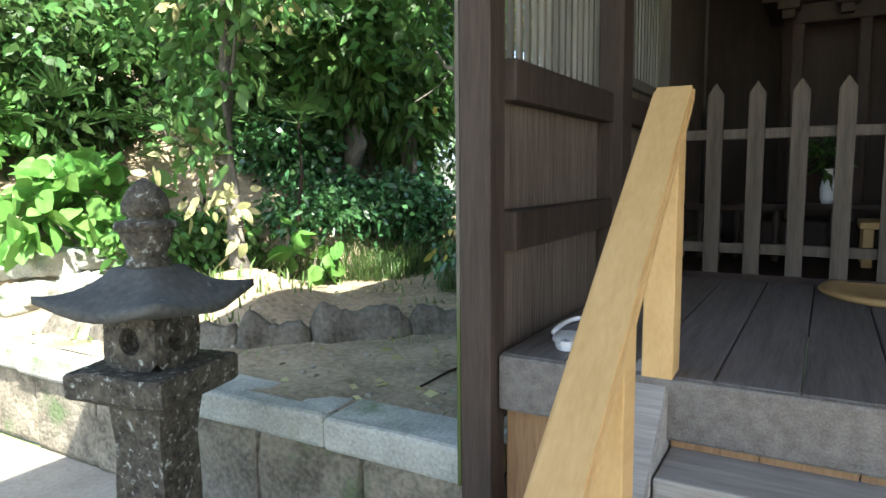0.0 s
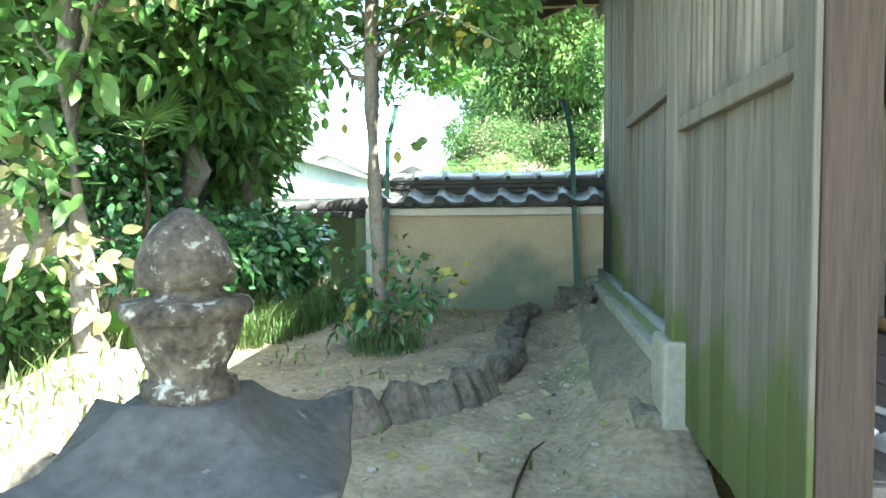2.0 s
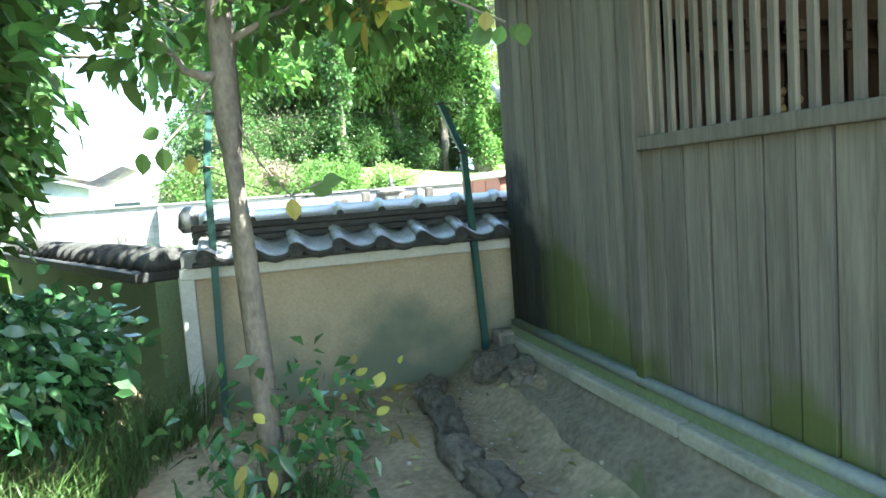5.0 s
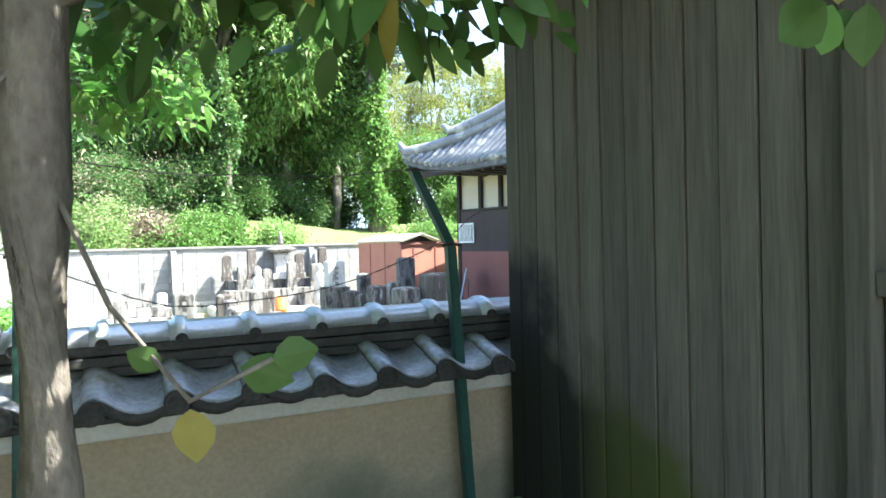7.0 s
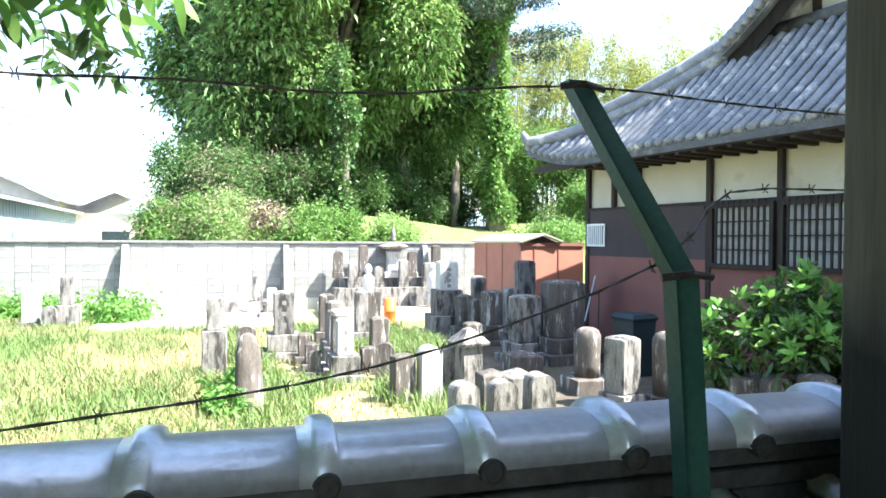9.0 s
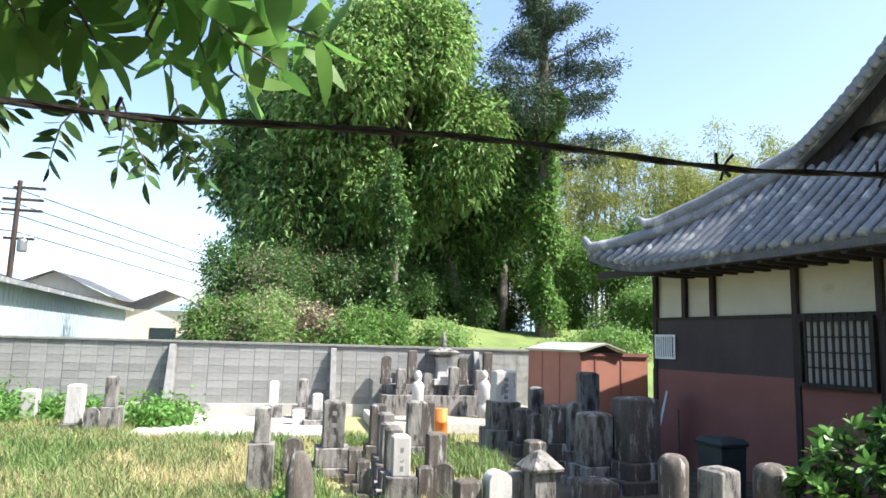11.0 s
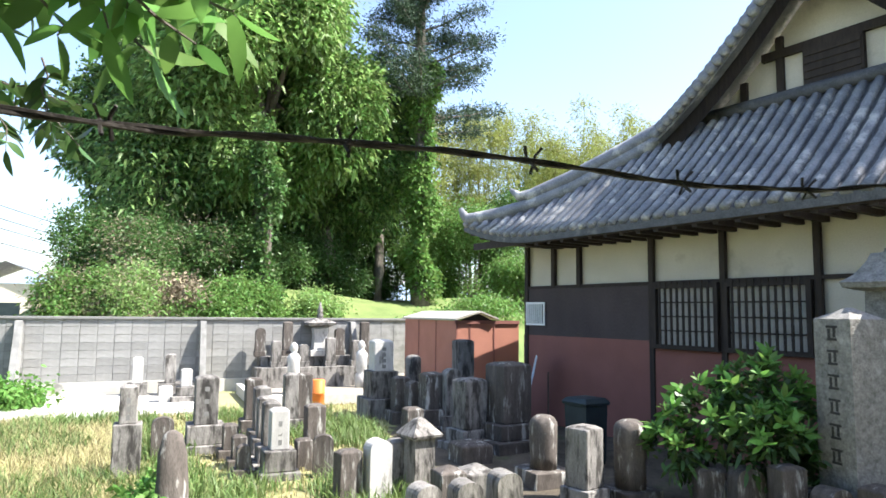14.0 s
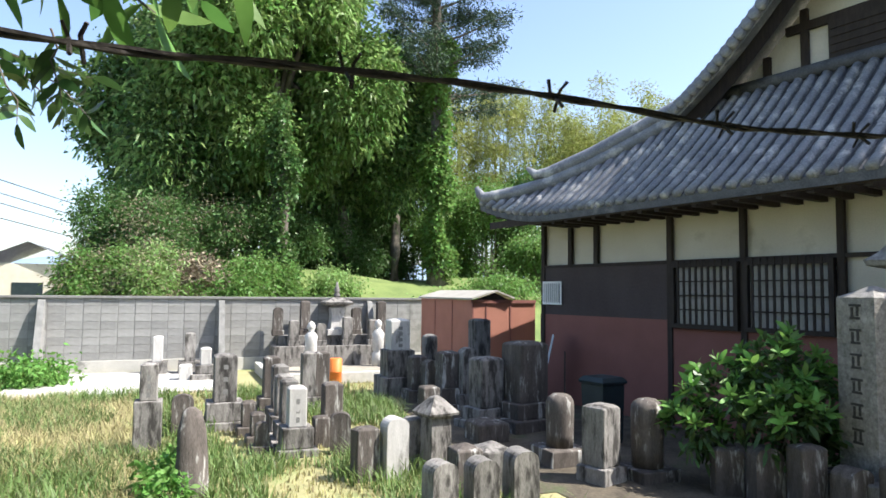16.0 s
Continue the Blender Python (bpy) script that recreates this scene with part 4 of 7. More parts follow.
def tile_wave(u):
    """Height across one pantile: a raised roll, then a shallow trough."""
    return float(np.interp(u, [0.0, 0.05, 0.13, 0.22, 0.3, 0.38, 0.5, 0.65, 0.8, 0.92, 1.0], [0.02, 0.031, 0.036, 0.032, 0.02, 0.005, -0.012, -0.02, -0.017, -0.006, 0.006]))


def pan_tile(w=0.236, run=0.25, rise=0.075, n=26):
    """A curved pantile; u runs along the wall, v up the slope."""
    bm = bmesh.new()
    top, bot = [], []
    for v in (0.0, 0.03, 0.35, 0.7, 1.0):
        top.append([bm.verts.new((k / n * w, v * run, tile_wave(k / n) + rise * v - (0.005 if v == 0 else 0))) for k in range(n + 1)])
        bot.append([bm.verts.new((k / n * w, v * run, tile_wave(k / n) + rise * v - 0.018)) for k in range(n + 1)])
    for rows, d in ((top, 1), (bot, -1)):
        for p, q in zip(rows, rows[1:]):
            for k in range(n):
                bm.faces.new((p[k], p[k + 1], q[k + 1], q[k])[::d])
    for j in range(4):
        for k in (0, n):
            bm.faces.new((top[j][k], top[j + 1][k], bot[j + 1][k], bot[j][k]))
    for j in (0, 4):
        for k in range(n):
            bm.faces.new((bot[j][k], bot[j][k + 1], top[j][k + 1], top[j][k]))
    return bm


def tile_lip(w=0.236, n=26):
    """The hanging front lip of an eave tile, deepest in the trough."""
    bm = bmesh.new()
    rows = []
    for y, up in ((-0.006, 0.0), (-0.006, 1.0), (0.012, 1.0), (0.012, 0.0)):
        rows.append([bm.verts.new((k / n * w, y, tile_wave(k / n) - 0.006 - (0.0 if up else 0.03 + 0.006 * math.sin(math.pi * k / n)))) for k in range(n + 1)])
    for a, b in zip(rows, rows[1:] + rows[:1]):
        for k in range(n):
            bm.faces.new((a[k], a[k + 1], b[k + 1], b[k]))
    for k in (0, n):
        bm.faces.new([r[k] for r in rows])
    return bm


def disc(r, depth):
    """A round end boss with a raised rim, facing -y."""
    return lathe([(r, 0), (r, depth), (r * 0.8, depth), (r * 0.74, depth * 0.8), (r * 0.3, depth * 0.85), (0.001, depth * 0.95)], 14)


PITCH = 0.229
pan_me = mesh_of("eave_tile", pan_tile(), M["cap_tile"], True)
# lips and end discs: their shade is put into the dark colour
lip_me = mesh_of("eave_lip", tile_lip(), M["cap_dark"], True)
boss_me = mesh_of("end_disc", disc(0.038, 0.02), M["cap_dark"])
for k in range(-2, 8):
    x = -0.985 - PITCH * k
    yaw = 0.7 * (k % 3 - 1)
    lift = 0.004 * ((k * 5) % 3 - 1)
    tile = shared("eave_tile", pan_me, wall, pose(x, 5.43, 1.562 + lift, 0, 0, yaw))
    shared("eave_lip", lip_me, tile, pose(0, 0, 0))
    shared("end_disc", boss_me, tile, pose(0.031, 0.0, -0.006, 90))
    shared("eave_tile", pan_me, wall, pose(x + PITCH, 6.01, 1.562, 0, 0, 180))
# bedding and ridge courses: grime and shade both held in the colour
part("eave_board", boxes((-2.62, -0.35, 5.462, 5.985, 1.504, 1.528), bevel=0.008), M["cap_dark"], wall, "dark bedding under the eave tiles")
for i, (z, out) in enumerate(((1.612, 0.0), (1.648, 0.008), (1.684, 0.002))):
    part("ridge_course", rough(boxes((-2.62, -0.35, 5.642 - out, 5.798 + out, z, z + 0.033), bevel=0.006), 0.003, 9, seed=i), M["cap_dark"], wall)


def ridge_tile(length=0.238, r=0.088, h=0.06):
    bm = bmesh.new()
    rows = []
    n = 14
    for y, k in ((0.0, 0.98), (0.016, 1.0), (0.018, 1.18), (0.026, 1.24), (0.046, 1.24), (0.054, 1.18), (0.058, 1.0), (length, 0.98)):
        rows.append([bm.verts.new((y, -r * (1 + (k - 1) * 0.7) * math.cos(math.pi * j / n), h * k * math.sin(math.pi * j / n) ** 0.75)) for j in range(n + 1)])
    for p, q in zip(rows, rows[1:]):
        for j in range(n):
            bm.faces.new((p[j], p[j + 1], q[j + 1], q[j]))
    bm.faces.new(rows[0])
    bm.faces.new(rows[-1][::-1])
    for p, q in zip(rows, rows[1:]):
        bm.faces.new((p[0], q[0], q[-1], p[-1]))
    return bm


ridge_me = mesh_of("ridge_tile", ridge_tile(), M["ridge_sheen"], True)
knob_me = mesh_of("collar_disc", disc(0.02, 0.02), M["cap_dark"])
for k in range(-2, 8):
    shared("ridge_tile", ridge_me, wall, pose(-0.91 - 0.238 * k, 5.72, 1.717, 0, 0, 0.5 * (k % 2)))
    shared("collar_disc", knob_me, wall, pose(-0.873 - 0.238 * k, 5.63, 1.722, 90))
part("end_tile", rough(lathe([(0.04, 0), (0.06, 0.03), (0.05, 0.1), (0.02, 0.14)], 16, at=(-2.63, 5.72, 1.68)), 0.006, 9), M["tile"], wall, "", True)

back = thing("green_wall", "moss-green clay wall with round ridge tiles", "garden wall", pose(-2.76, 5.86, 0, 0, 0, 25), "", "structure")
part("clay_body", boxes((-0.1, 0.1, 0, 5.0, 0, 1.42)), M["clay_green"], back)
part("cap", boxes((-0.2, 0.2, 0, 5.0, 1.42, 1.48), bevel=0.01), M["cap_dark"], back)
ridge2 = mesh_of("ridge_tile", ridge_tile(0.24, 0.13, 0.1), M["cap_dark"], True)
for k in range(21):
    shared("ridge_tile", ridge2, back, pose(0, 0.24 * k, 1.48, 0, 0, 90))


# ---- barbed wire fence on green poles ----
def angle_pole(name, base, bend, top, group):
    ob = thing(name, "dark green steel angle post with an outward bend", "fence post", None, group)
    base, bend, top = Vector(base), Vector(bend), Vector(top)
    bm = bmesh.new()
    for off, wx, wy in (((0.0, 0.0), 0.018, 0.003), ((-0.016, 0.013), 0.003, 0.016)):
        rings = []
        for p, d in ((base, bend - base), (bend, top - base), (top, top - bend)):
            rings.append([bm.verts.new(p + Vector((off[0] + sx * wx, off[1] + sy * wy, 0))) for sx, sy in ((-1, -1), (1, -1), (1, 1), (-1, 1))])
        for p, q in zip(rings, rings[1:]):
            for k in range(4):
                bm.faces.new((p[k], p[(k + 1) % 4], q[(k + 1) % 4], q[k]))
        bm.faces.new(rings[0][::-1])
        bm.faces.new(rings[-1])
    steel = part("steel_angle", bm, M["green_paint"], ob)
    for p in (bend.lerp(top, 0.95), bend):
        part("wire_clip", tube(bmesh.new(), [p + Vector((-0.04, 0.0, 0)), p + Vector((0, -0.012, 0.005)), p + Vector((0.04, 0, 0))], 0.006, 6), M["wire"], steel)
    return ob


P2 = ((-1.07, 5.41, 0.6), (-1.11, 5.5, 2.01), (-1.16, 5.73, 2.33))
P1 = ((-2.53, 5.41, 0.6), (-2.5, 5.5, 2.01), (-2.47, 5.73, 2.33))
angle_pole("fence_post", *P2, "posts of the wire fence")
angle_pole("fence_post", *P1, "posts of the wire fence")


def barbed_wire(points, label):
    ob = thing("barbed_wire", label, "barbed wire")
    pts = []
    pv = [Vector(p) for p in points]
    for a, b in zip(pv, pv[1:]):
        n = max(2, int((b - a).length / 0.02))
        pts += [a.lerp(b, i / n) for i in range(n)]
    pts.append(pv[-1])
    sm = [pts[0]] + [(pts[max(0, i - 6)] + pts[i] * 2 + pts[min(len(pts) - 1, i + 6)]) / 4 for i in range(1, len(pts) - 1)] + [pts[-1]]
    for ph in (0.0, math.pi):
        strand = part("strand", tube(bmesh.new(), [p + Vector((0, 0.0012 * math.cos(i * 1.1 + ph), 0.0012 * math.sin(i * 1.1 + ph))) for i, p in enumerate(sm)], 0.0015, 5), M["wire"], ob)
    for i in range(3, len(sm) - 2, 6):
        p = sm[i]
        bm = tube(bmesh.new(), [p + Vector((0.002, -0.008, -0.008)), p + Vector((0, 0.003, 0.003)), p + Vector((-0.003, 0.0, 0.01))], 0.0012, 4)
        tube(bm, [p + Vector((0.006, 0.008, -0.007)), p + Vector((0.005, 0, 0.004)), p + Vector((0.008, -0.004, 0.009))], 0.0012, 4)
        part("barb", bm, M["wire"], strand)


barbed_wire([(-3.4, 5.75, 2.36), (-2.47, 5.72, 2.33), (-2.3, 5.72, 2.302), (-2.16, 5.72, 2.292), (-2.1, 5.72, 2.28), (-2.02, 5.72, 2.27), (-1.95, 5.72, 2.271), (-1.88, 5.72, 2.283), (-1.8, 5.72, 2.291), (-1.72, 5.72, 2.285), (-1.65, 5.72, 2.276), (-1.58, 5.72, 2.274), (-1.45, 5.72, 2.284), (-1.38, 5.72, 2.298), (-1.16, 5.72, 2.322), (-0.8, 5.74, 2.31), (-0.1, 5.78, 2.31)], "rusty barbed wire strung along the post tops")
barbed_wire([(-2.5, 5.5, 2.0), (-2.1, 5.6, 1.82), (-1.62, 5.72, 1.84), (-1.4, 5.72, 1.885), (-1.11, 5.52, 2.03), (-0.86, 5.75, 2.16), (0.0, 5.8, 2.17)], "rusty barbed wire sagging over the wall cap")


# ---- graveyard ----
def stone_top(kind, w, d, z0, z1, seed):
    bm = bmesh.new()
    if kind == "square":
        lathe([(0.5, z0), (0.5, z1 - 0.05 * w), (0.46, z1 - 0.02 * w), (0.3, z1 + 0.02)], square=True, bm=bm)
    elif kind == "pyramid":
        lathe([(0.5, z0), (0.5, z1 - 0.22 * w), (0.04, z1)], square=True, bm=bm)
    elif kind == "round":
        lathe([(0.48, z0), (0.5, z0 + (z1 - z0) * 0.5), (0.5, z1 - 0.3 * w), (0.42, z1 - 0.14 * w), (0.26, z1 - 0.04 * w), (0.05, z1)], 20, bm=bm)
    elif kind == "arch":
        prof = [(-0.5, z0), (0.5, z0)] + [(0.5 * math.cos(a), z1 - 0.38 * w + 0.38 * w * math.sin(a)) for a in [math.pi * k / 10 for k in range(11)]]
        f = [bm.verts.new((x, -0.5, z)) for x, z in prof]
        b = [bm.verts.new((x, 0.5, z)) for x, z in prof]
        bm.faces.new(f[::-1])
        bm.faces.new(b)
        for k in range(len(prof)):
            bm.faces.new((f[k], f[(k + 1) % len(prof)], b[(k + 1) % len(prof)], b[k]))
    elif kind == "slab":
        lathe([(0.5, z0), (0.52, z0 + (z1 - z0) * 0.4), (0.46, z0 + (z1 - z0) * 0.75), (0.3, z1 - 0.05), (0.1, z1)], 10, bm=bm)
    for v in bm.verts:
        v.co.x *= w
        v.co.y *= d
    if kind in ("square", "pyramid"):
        bmesh.ops.bevel(bm, geom=bm.edges[:], offset=0.012, segments=1, affect="EDGES")
    return rough(bm, 0.012 if kind == "slab" else 0.006, 7, 1, seed)


def grave(x, y, w, h, kind="square", ped=0.0, ped_w=1.6, base=0.0, base_w=2.2, m="grave", d=None, turn=0.0, lean=0.0, letters=0, label="", z=0.0):
    kinds = {"square": "square-topped", "pyramid": "pointed", "round": "round-topped", "arch": "arched", "slab": "rough leaning natural"}
    tone = {"grave": "weathered grey", "grave_pale": "pale granite", "grave_dark": "dark lichen-streaked", "white_stone": "whitish"}[m]
    seat = "on a stepped pedestal in the graveyard" if ped else "standing in the graveyard"
    ob = thing("gravestone", label or f"{tone} {kinds[kind]} gravestone {seat}", "gravestone", pose(x, y, z - 0.01, lean, 0, turn), "gravestones")
    d = d or w
    zb = 0.0
    pm = M["grave_dark"] if m == "grave_dark" else M["grave"]
    if base:
        part("plinth", rough(boxes((-w * base_w / 2, w * base_w / 2, -d * base_w / 2, d * base_w / 2, 0, base), bevel=0.015), 0.006, 6, 1, x), pm, ob)
        zb = base
    if ped:
        part("pedestal", rough(boxes((-w * ped_w / 2, w * ped_w / 2, -d * ped_w / 2, d * ped_w / 2, zb, zb + ped), bevel=0.015), 0.006, 6, 1, y), pm, ob)
        zb += ped
    head = part("headstone", stone_top(kind, w, d, zb, h, x + y), M[m], ob, "", kind in ("round", "slab"))
    for k in range(letters):
        zt = h - 0.12 - k * (h - zb - 0.15) / letters
        part("carved_mark", boxes((-w * 0.1, w * 0.1, -d * 0.512, -d * 0.49, zt - 0.09, zt - 0.02)), M["mortar"], head)
    return ob


grave(-1.71, 12.76, 0.32, 0.97, "slab", m="grave_dark", d=0.2, turn=15, lean=-6)
grave(-2.22, 15.04, 0.22, 1.2, "square", ped=0.73, ped_w=1.55, letters=3)
grave(-1.78, 16.2, 0.31, 0.62, "arch", d=0.2, m="grave_dark")
grave(-1.16, 16.61, 0.35, 1.15, "square", ped=0.29, ped_w=1.6, base=0.14, base_w=2.1, letters=3)
grave(-0.36, 17.2, 0.27, 1.04, "square", ped=0.25, base=0.12, m="grave_dark")
grave(-0.33, 16.4, 0.25, 0.98, "square", ped=0.22, base=0.1)
grave(-0.36, 15.75, 0.26, 0.9, "square", ped=0.22, base=0.1, m="grave")
grave(-0.38, 15.15, 0.24, 0.9, "square", ped=0.22, base=0.1, m="grave")
grave(-0.38, 14.5, 0.24, 0.89, "square", ped=0.27, ped_w=1.7, base=0.11, base_w=2.2, m="grave_pale", letters=3)
grave(-0.85, 15.9, 0.22, 0.5, "square", ped=0.15, m="grave_dark")
grave(-0.8, 15.2, 0.2, 0.45, "square", ped=0.15, m="grave_dark")
grave(-0.8, 14.7, 0.18, 0.42, "arch", ped=0.12, m="grave_dark")
grave(0.39, 17.85, 0.25, 1.04, "square", ped=0.25, m="grave")
grave(0.64, 17.86, 0.26, 1.04, "square", ped=0.25, m="grave_dark")
grave(0.3, 15.4, 0.28, 0.8, "square", ped=0.25, m="grave_dark")
grave(0.18, 14.31, 0.27, 0.56, "arch", d=0.18, m="grave_dark", turn=-10)
grave(0.02, 14.8, 0.22, 0.42, "square", m="grave_dark")
grave(0.16, 12.99, 0.29, 0.6, "square", d=0.2, m="grave_dark", turn=10)
grave(0.5, 12.94, 0.28, 0.72, "arch", d=0.2, m="grave_pale", turn=8)
grave(0.85, 13.3, 0.2, 0.62, "square", m="grave")
grave(0.47, 11.41, 0.27, 0.57, "arch", m="grave", d=0.24, turn=6)
grave(0.9, 11.39, 0.28, 0.57, "arch", m="grave", d=0.24)
grave(1.32, 11.37, 0.28, 0.63, "arch", d=0.26, m="grave")
grave(1.03, 12.1, 0.3, 0.56, "pyramid", m="grave_dark")
grave(1.4, 12.2, 0.4, 0.53, "pyramid", m="grave")
grave(2.47, 18.93, 0.42, 1.6, "square", ped=0.55, ped_w=1.4, base=0.42, base_w=1.9, m="grave_pale", letters=4)
grave(3.45, 19.6, 0.36, 1.25, "round", ped=0.3, m="grave")
grave(2.62, 18.1, 0.31, 0.9, "square", ped=0.25, m="grave_dark")
grave(2.8, 17.8, 0.33, 0.85, "arch", ped=0.2, m="grave_dark")
grave(2.92, 17.2, 0.38, 1.05, "square", ped=0.28, m="grave_dark", base=0.12)
grave(3.22, 16.95, 0.31, 1.15, "arch", ped=0.3, m="grave", d=0.26)
grave(4.04, 18.2, 0.36, 1.62, "square", ped=0.4, m="grave", base=0.3)
grave(2.82, 15.3, 0.46, 1.12, "square", ped=0.2, ped_w=1.4, base=0.14, base_w=1.8, m="grave", d=0.36, turn=12)
grave(3.42, 15.1, 0.58, 1.38, "square", ped=0.24, ped_w=1.5, base=0.2, base_w=1.95, m="grave_dark", d=0.5, turn=10)
grave(2.72, 12.9, 0.36, 0.9, "round", ped=0.22, m="grave_dark", base_w=1.5)
grave(2.72, 12.0, 0.32, 0.88, "square", ped=0.2, ped_w=1.3, m="grave", turn=18)
grave(3.3, 11.9, 0.38, 0.96, "round", ped=0.16, ped_w=1.4, m="grave_dark")
grave(2.2, 16.3, 0.3, 0.55, "square", m="grave_dark")
grave(2.4, 14.4, 0.5, 0.3, "square", m="grave_dark")
for k in range(5):
    grave(3.72 + 0.17 * k, 11.1 - 0.36 * k, 0.3, 0.52 + 0.07 * (k % 3), "arch" if k % 2 else "square", m="grave_dark", d=0.24, turn=-30 + 9 * k, label="low dark old gravestone beneath an evergreen bush")
grave(-7.78, 22.9, 0.33, 0.78, "square", m="grave_pale")
grave(-6.37, 21.31, 0.32, 1.02, "square", ped=0.22, ped_w=1.5, m="grave_pale")
grave(-5.66, 21.3, 0.24, 1.2, "square", ped=0.57, ped_w=2.0, m="grave")
grave(-5.95, 21.1, 0.3, 0.57, "arch", m="grave", d=0.25)
grave(-2.3, 24.0, 0.24, 0.98, "square", ped=0.35, ped_w=2.0, m="grave_pale")
grave(-1.54, 23.9, 0.25, 1.06, "square", ped=0.35, ped_w=2.2, m="grave")
grave(-1.2, 22.6, 0.25, 0.78, "square", ped=0.2, ped_w=1.8, base=0.18, base_w=2.8, m="grave_pale")
grave(-1.65, 22.5, 0.3, 0.4, "square", m="grave_pale")
grave(6.25, 9.75, 0.4, 1.75, "arch", ped=0.4, m="grave")
grave(6.1, 9.1, 0.46, 1.7, "pyramid", ped=0.35, m="grave_pale")
lantern_grave = thing("lantern_tomb", "small stone lantern tomb with a pointed cap", "stone lantern", pose(1.06, 13.05, -0.01, 0, 0, 10))
part("shaft", rough(lathe([(0.18, 0), (0.17, 0.08), (0.14, 0.1), (0.135, 0.66), (0.16, 0.7)], square=True), 0.006, 6, 1), M["grave"], lantern_grave)
part("cap", rough(lathe([(0.2, 0.7), (0.21, 0.73), (0.13, 0.82), (0.06, 0.9), (0.02, 0.92)], square=True), 0.006, 6, 1), M["grave"], lantern_grave)

# tall square pillar with brush writing, and the tall capped pillar
pillar = thing("inscribed_pillar", "tall square granite pillar with carved brush writing", "stone pillar", pose(4.72, 10.1, -0.01, 0, 0, -8))
part("base", rough(boxes((-0.42, 0.42, -0.42, 0.42, 0, 0.38), bevel=0.02), 0.01, 5, 1), M["grave"], pillar)
shaft_ob = part("shaft", rough(lathe([(0.235, 0.38), (0.23, 2.17), (0.02, 2.29)], square=True), 0.004, 6, 2), M["pillar_stone"], pillar)
for k in range(6):
    zc = 2.02 - k * 0.25
    strokes = bmesh.new()
    for dy, dz, wy, wz in ((0.0, 0.07, 0.07, 0.012), (-0.03, 0.02, 0.014, 0.06), (0.035, 0.0, 0.014, 0.05), (0.0, -0.06, 0.06, 0.013)):
        box(strokes, -0.238, -0.226, dy - wy, dy + wy, zc + dz - wz, zc + dz + wz)
    part("carved_mark", strokes, M["ink"], shaft_ob, "dark worn strokes of writing")
tallp = thing("capped_pillar", "tall rough granite pillar under a broad cap stone", "stone pillar", pose(5.68, 10.02, -0.01, 0, 0, 13))
part("base", rough(boxes((-0.6, 0.6, -0.6, 0.6, 0, 0.3), bevel=0.02), 0.01, 5, 1), M["grave"], tallp)
part("shaft", rough(boxes((-0.36, 0.36, -0.36, 0.36, 0.3, 2.5), bevel=0.012), 0.016, 9, 5), M["pillar_stone"], tallp)
part("cap", rough(lathe([(0.36, 2.48), (0.52, 2.52), (0.54, 2.58), (0.42, 2.68), (0.33, 2.82), (0.3, 2.9), (0.2, 2.91), (0.19, 2.96), (0.05, 2.97)], square=True), 0.012, 5, 3), M["pillar_stone"], tallp)

# slabs and the stepped memorial
structure("gravel_plot", rough(boxes((-5.2, -0.9, 20.6, 24.4, -0.05, 0.05), bevel=0.01), 0.004, 3, 2), M["concrete"], "pale concrete and gravel plot")
plot = thing("stone_plot", "pale stone-bordered grave plot", "grave plot")
for it in ((0.1, 4.0, 21.0, 21.15, 0, 0.26), (0.1, 0.25, 21.15, 24.0, 0, 0.26), (3.85, 4.0, 21.15, 24.0, 0, 0.26)):
    part("border", boxes(it, bevel=0.012), M["white_stone"], plot)
part("gravel", boxes((0.25, 3.85, 21.15, 24.0, 0, 0.14)), M["dirt"], plot)
mem = thing("stepped_memorial", "stepped dark stone stand in front of the block wall", "memorial stand")
part("step", boxes((0.55, 3.95, 23.6, 24.5, 0, 0.68), bevel=0.015), M["grave"], mem)
part("step", boxes((0.7, 3.8, 24.0, 24.5, 0.68, 0.95), bevel=0.015), M["grave"], mem)
for i in range(9):
    x = 0.72 + 0.37 * i
    if i == 4:
        continue
    grave(x, 23.8 if i % 2 else 24.25, 0.26, (0.62 if i % 2 else 0.78) + 0.08 * (i % 3), "square" if i % 3 else "arch", ped=0.16, ped_w=1.2, m="grave" if i % 2 else "grave_dark", d=0.2, z=0.68 if i % 2 else 0.95, label="small old gravestone set on a stepped stand")
tower = thing("stone_pagoda", "grey stone tower stacked in tiers on the stand", "stone tower", pose(2.35, 24.2, 0.95))
part("body", rough(lathe([(0.3, 0), (0.3, 0.15), (0.2, 0.17), (0.17, 0.55), (0.2, 0.75), (0.14, 0.8)], square=True), 0.006, 6, 2), M["grave_pale"], tower)
part("roof", rough(lathe([(0.16, 0.8), (0.38, 0.86), (0.4, 0.92), (0.16, 1.04), (0.1, 1.06)], square=True), 0.006, 6, 1), M["grave"], tower)
part("spire", lathe([(0.08, 1.06), (0.1, 1.12), (0.06, 1.2), (0.09, 1.26), (0.05, 1.36), (0.02, 1.5)], 12), M["grave"], tower, "", True)
for x, z in ((1.28, 0.25), (3.3, 0.25)):
    st = lathe([(0.17, 0.0), (0.17, 0.35), (0.12, 0.4), (0.16, 0.46), (0.15, 0.75), (0.17, 0.9), (0.1, 1.0), (0.06, 1.02), (0.1, 1.1), (0.1, 1.18), (0.06, 1.25), (0.01, 1.28)], 16)
    thing("stone_statue", "plain whitish stone statue on a plinth", "statue", pose(x, 22.3 if x < 2 else 23.2, 0.135), "", "", rough(st, 0.006, 8), M["white_stone"], True)
drum = thing("orange_drum", "faded orange plastic drum beside the plot", "drum", pose(1.55, 20.7, 0.0))
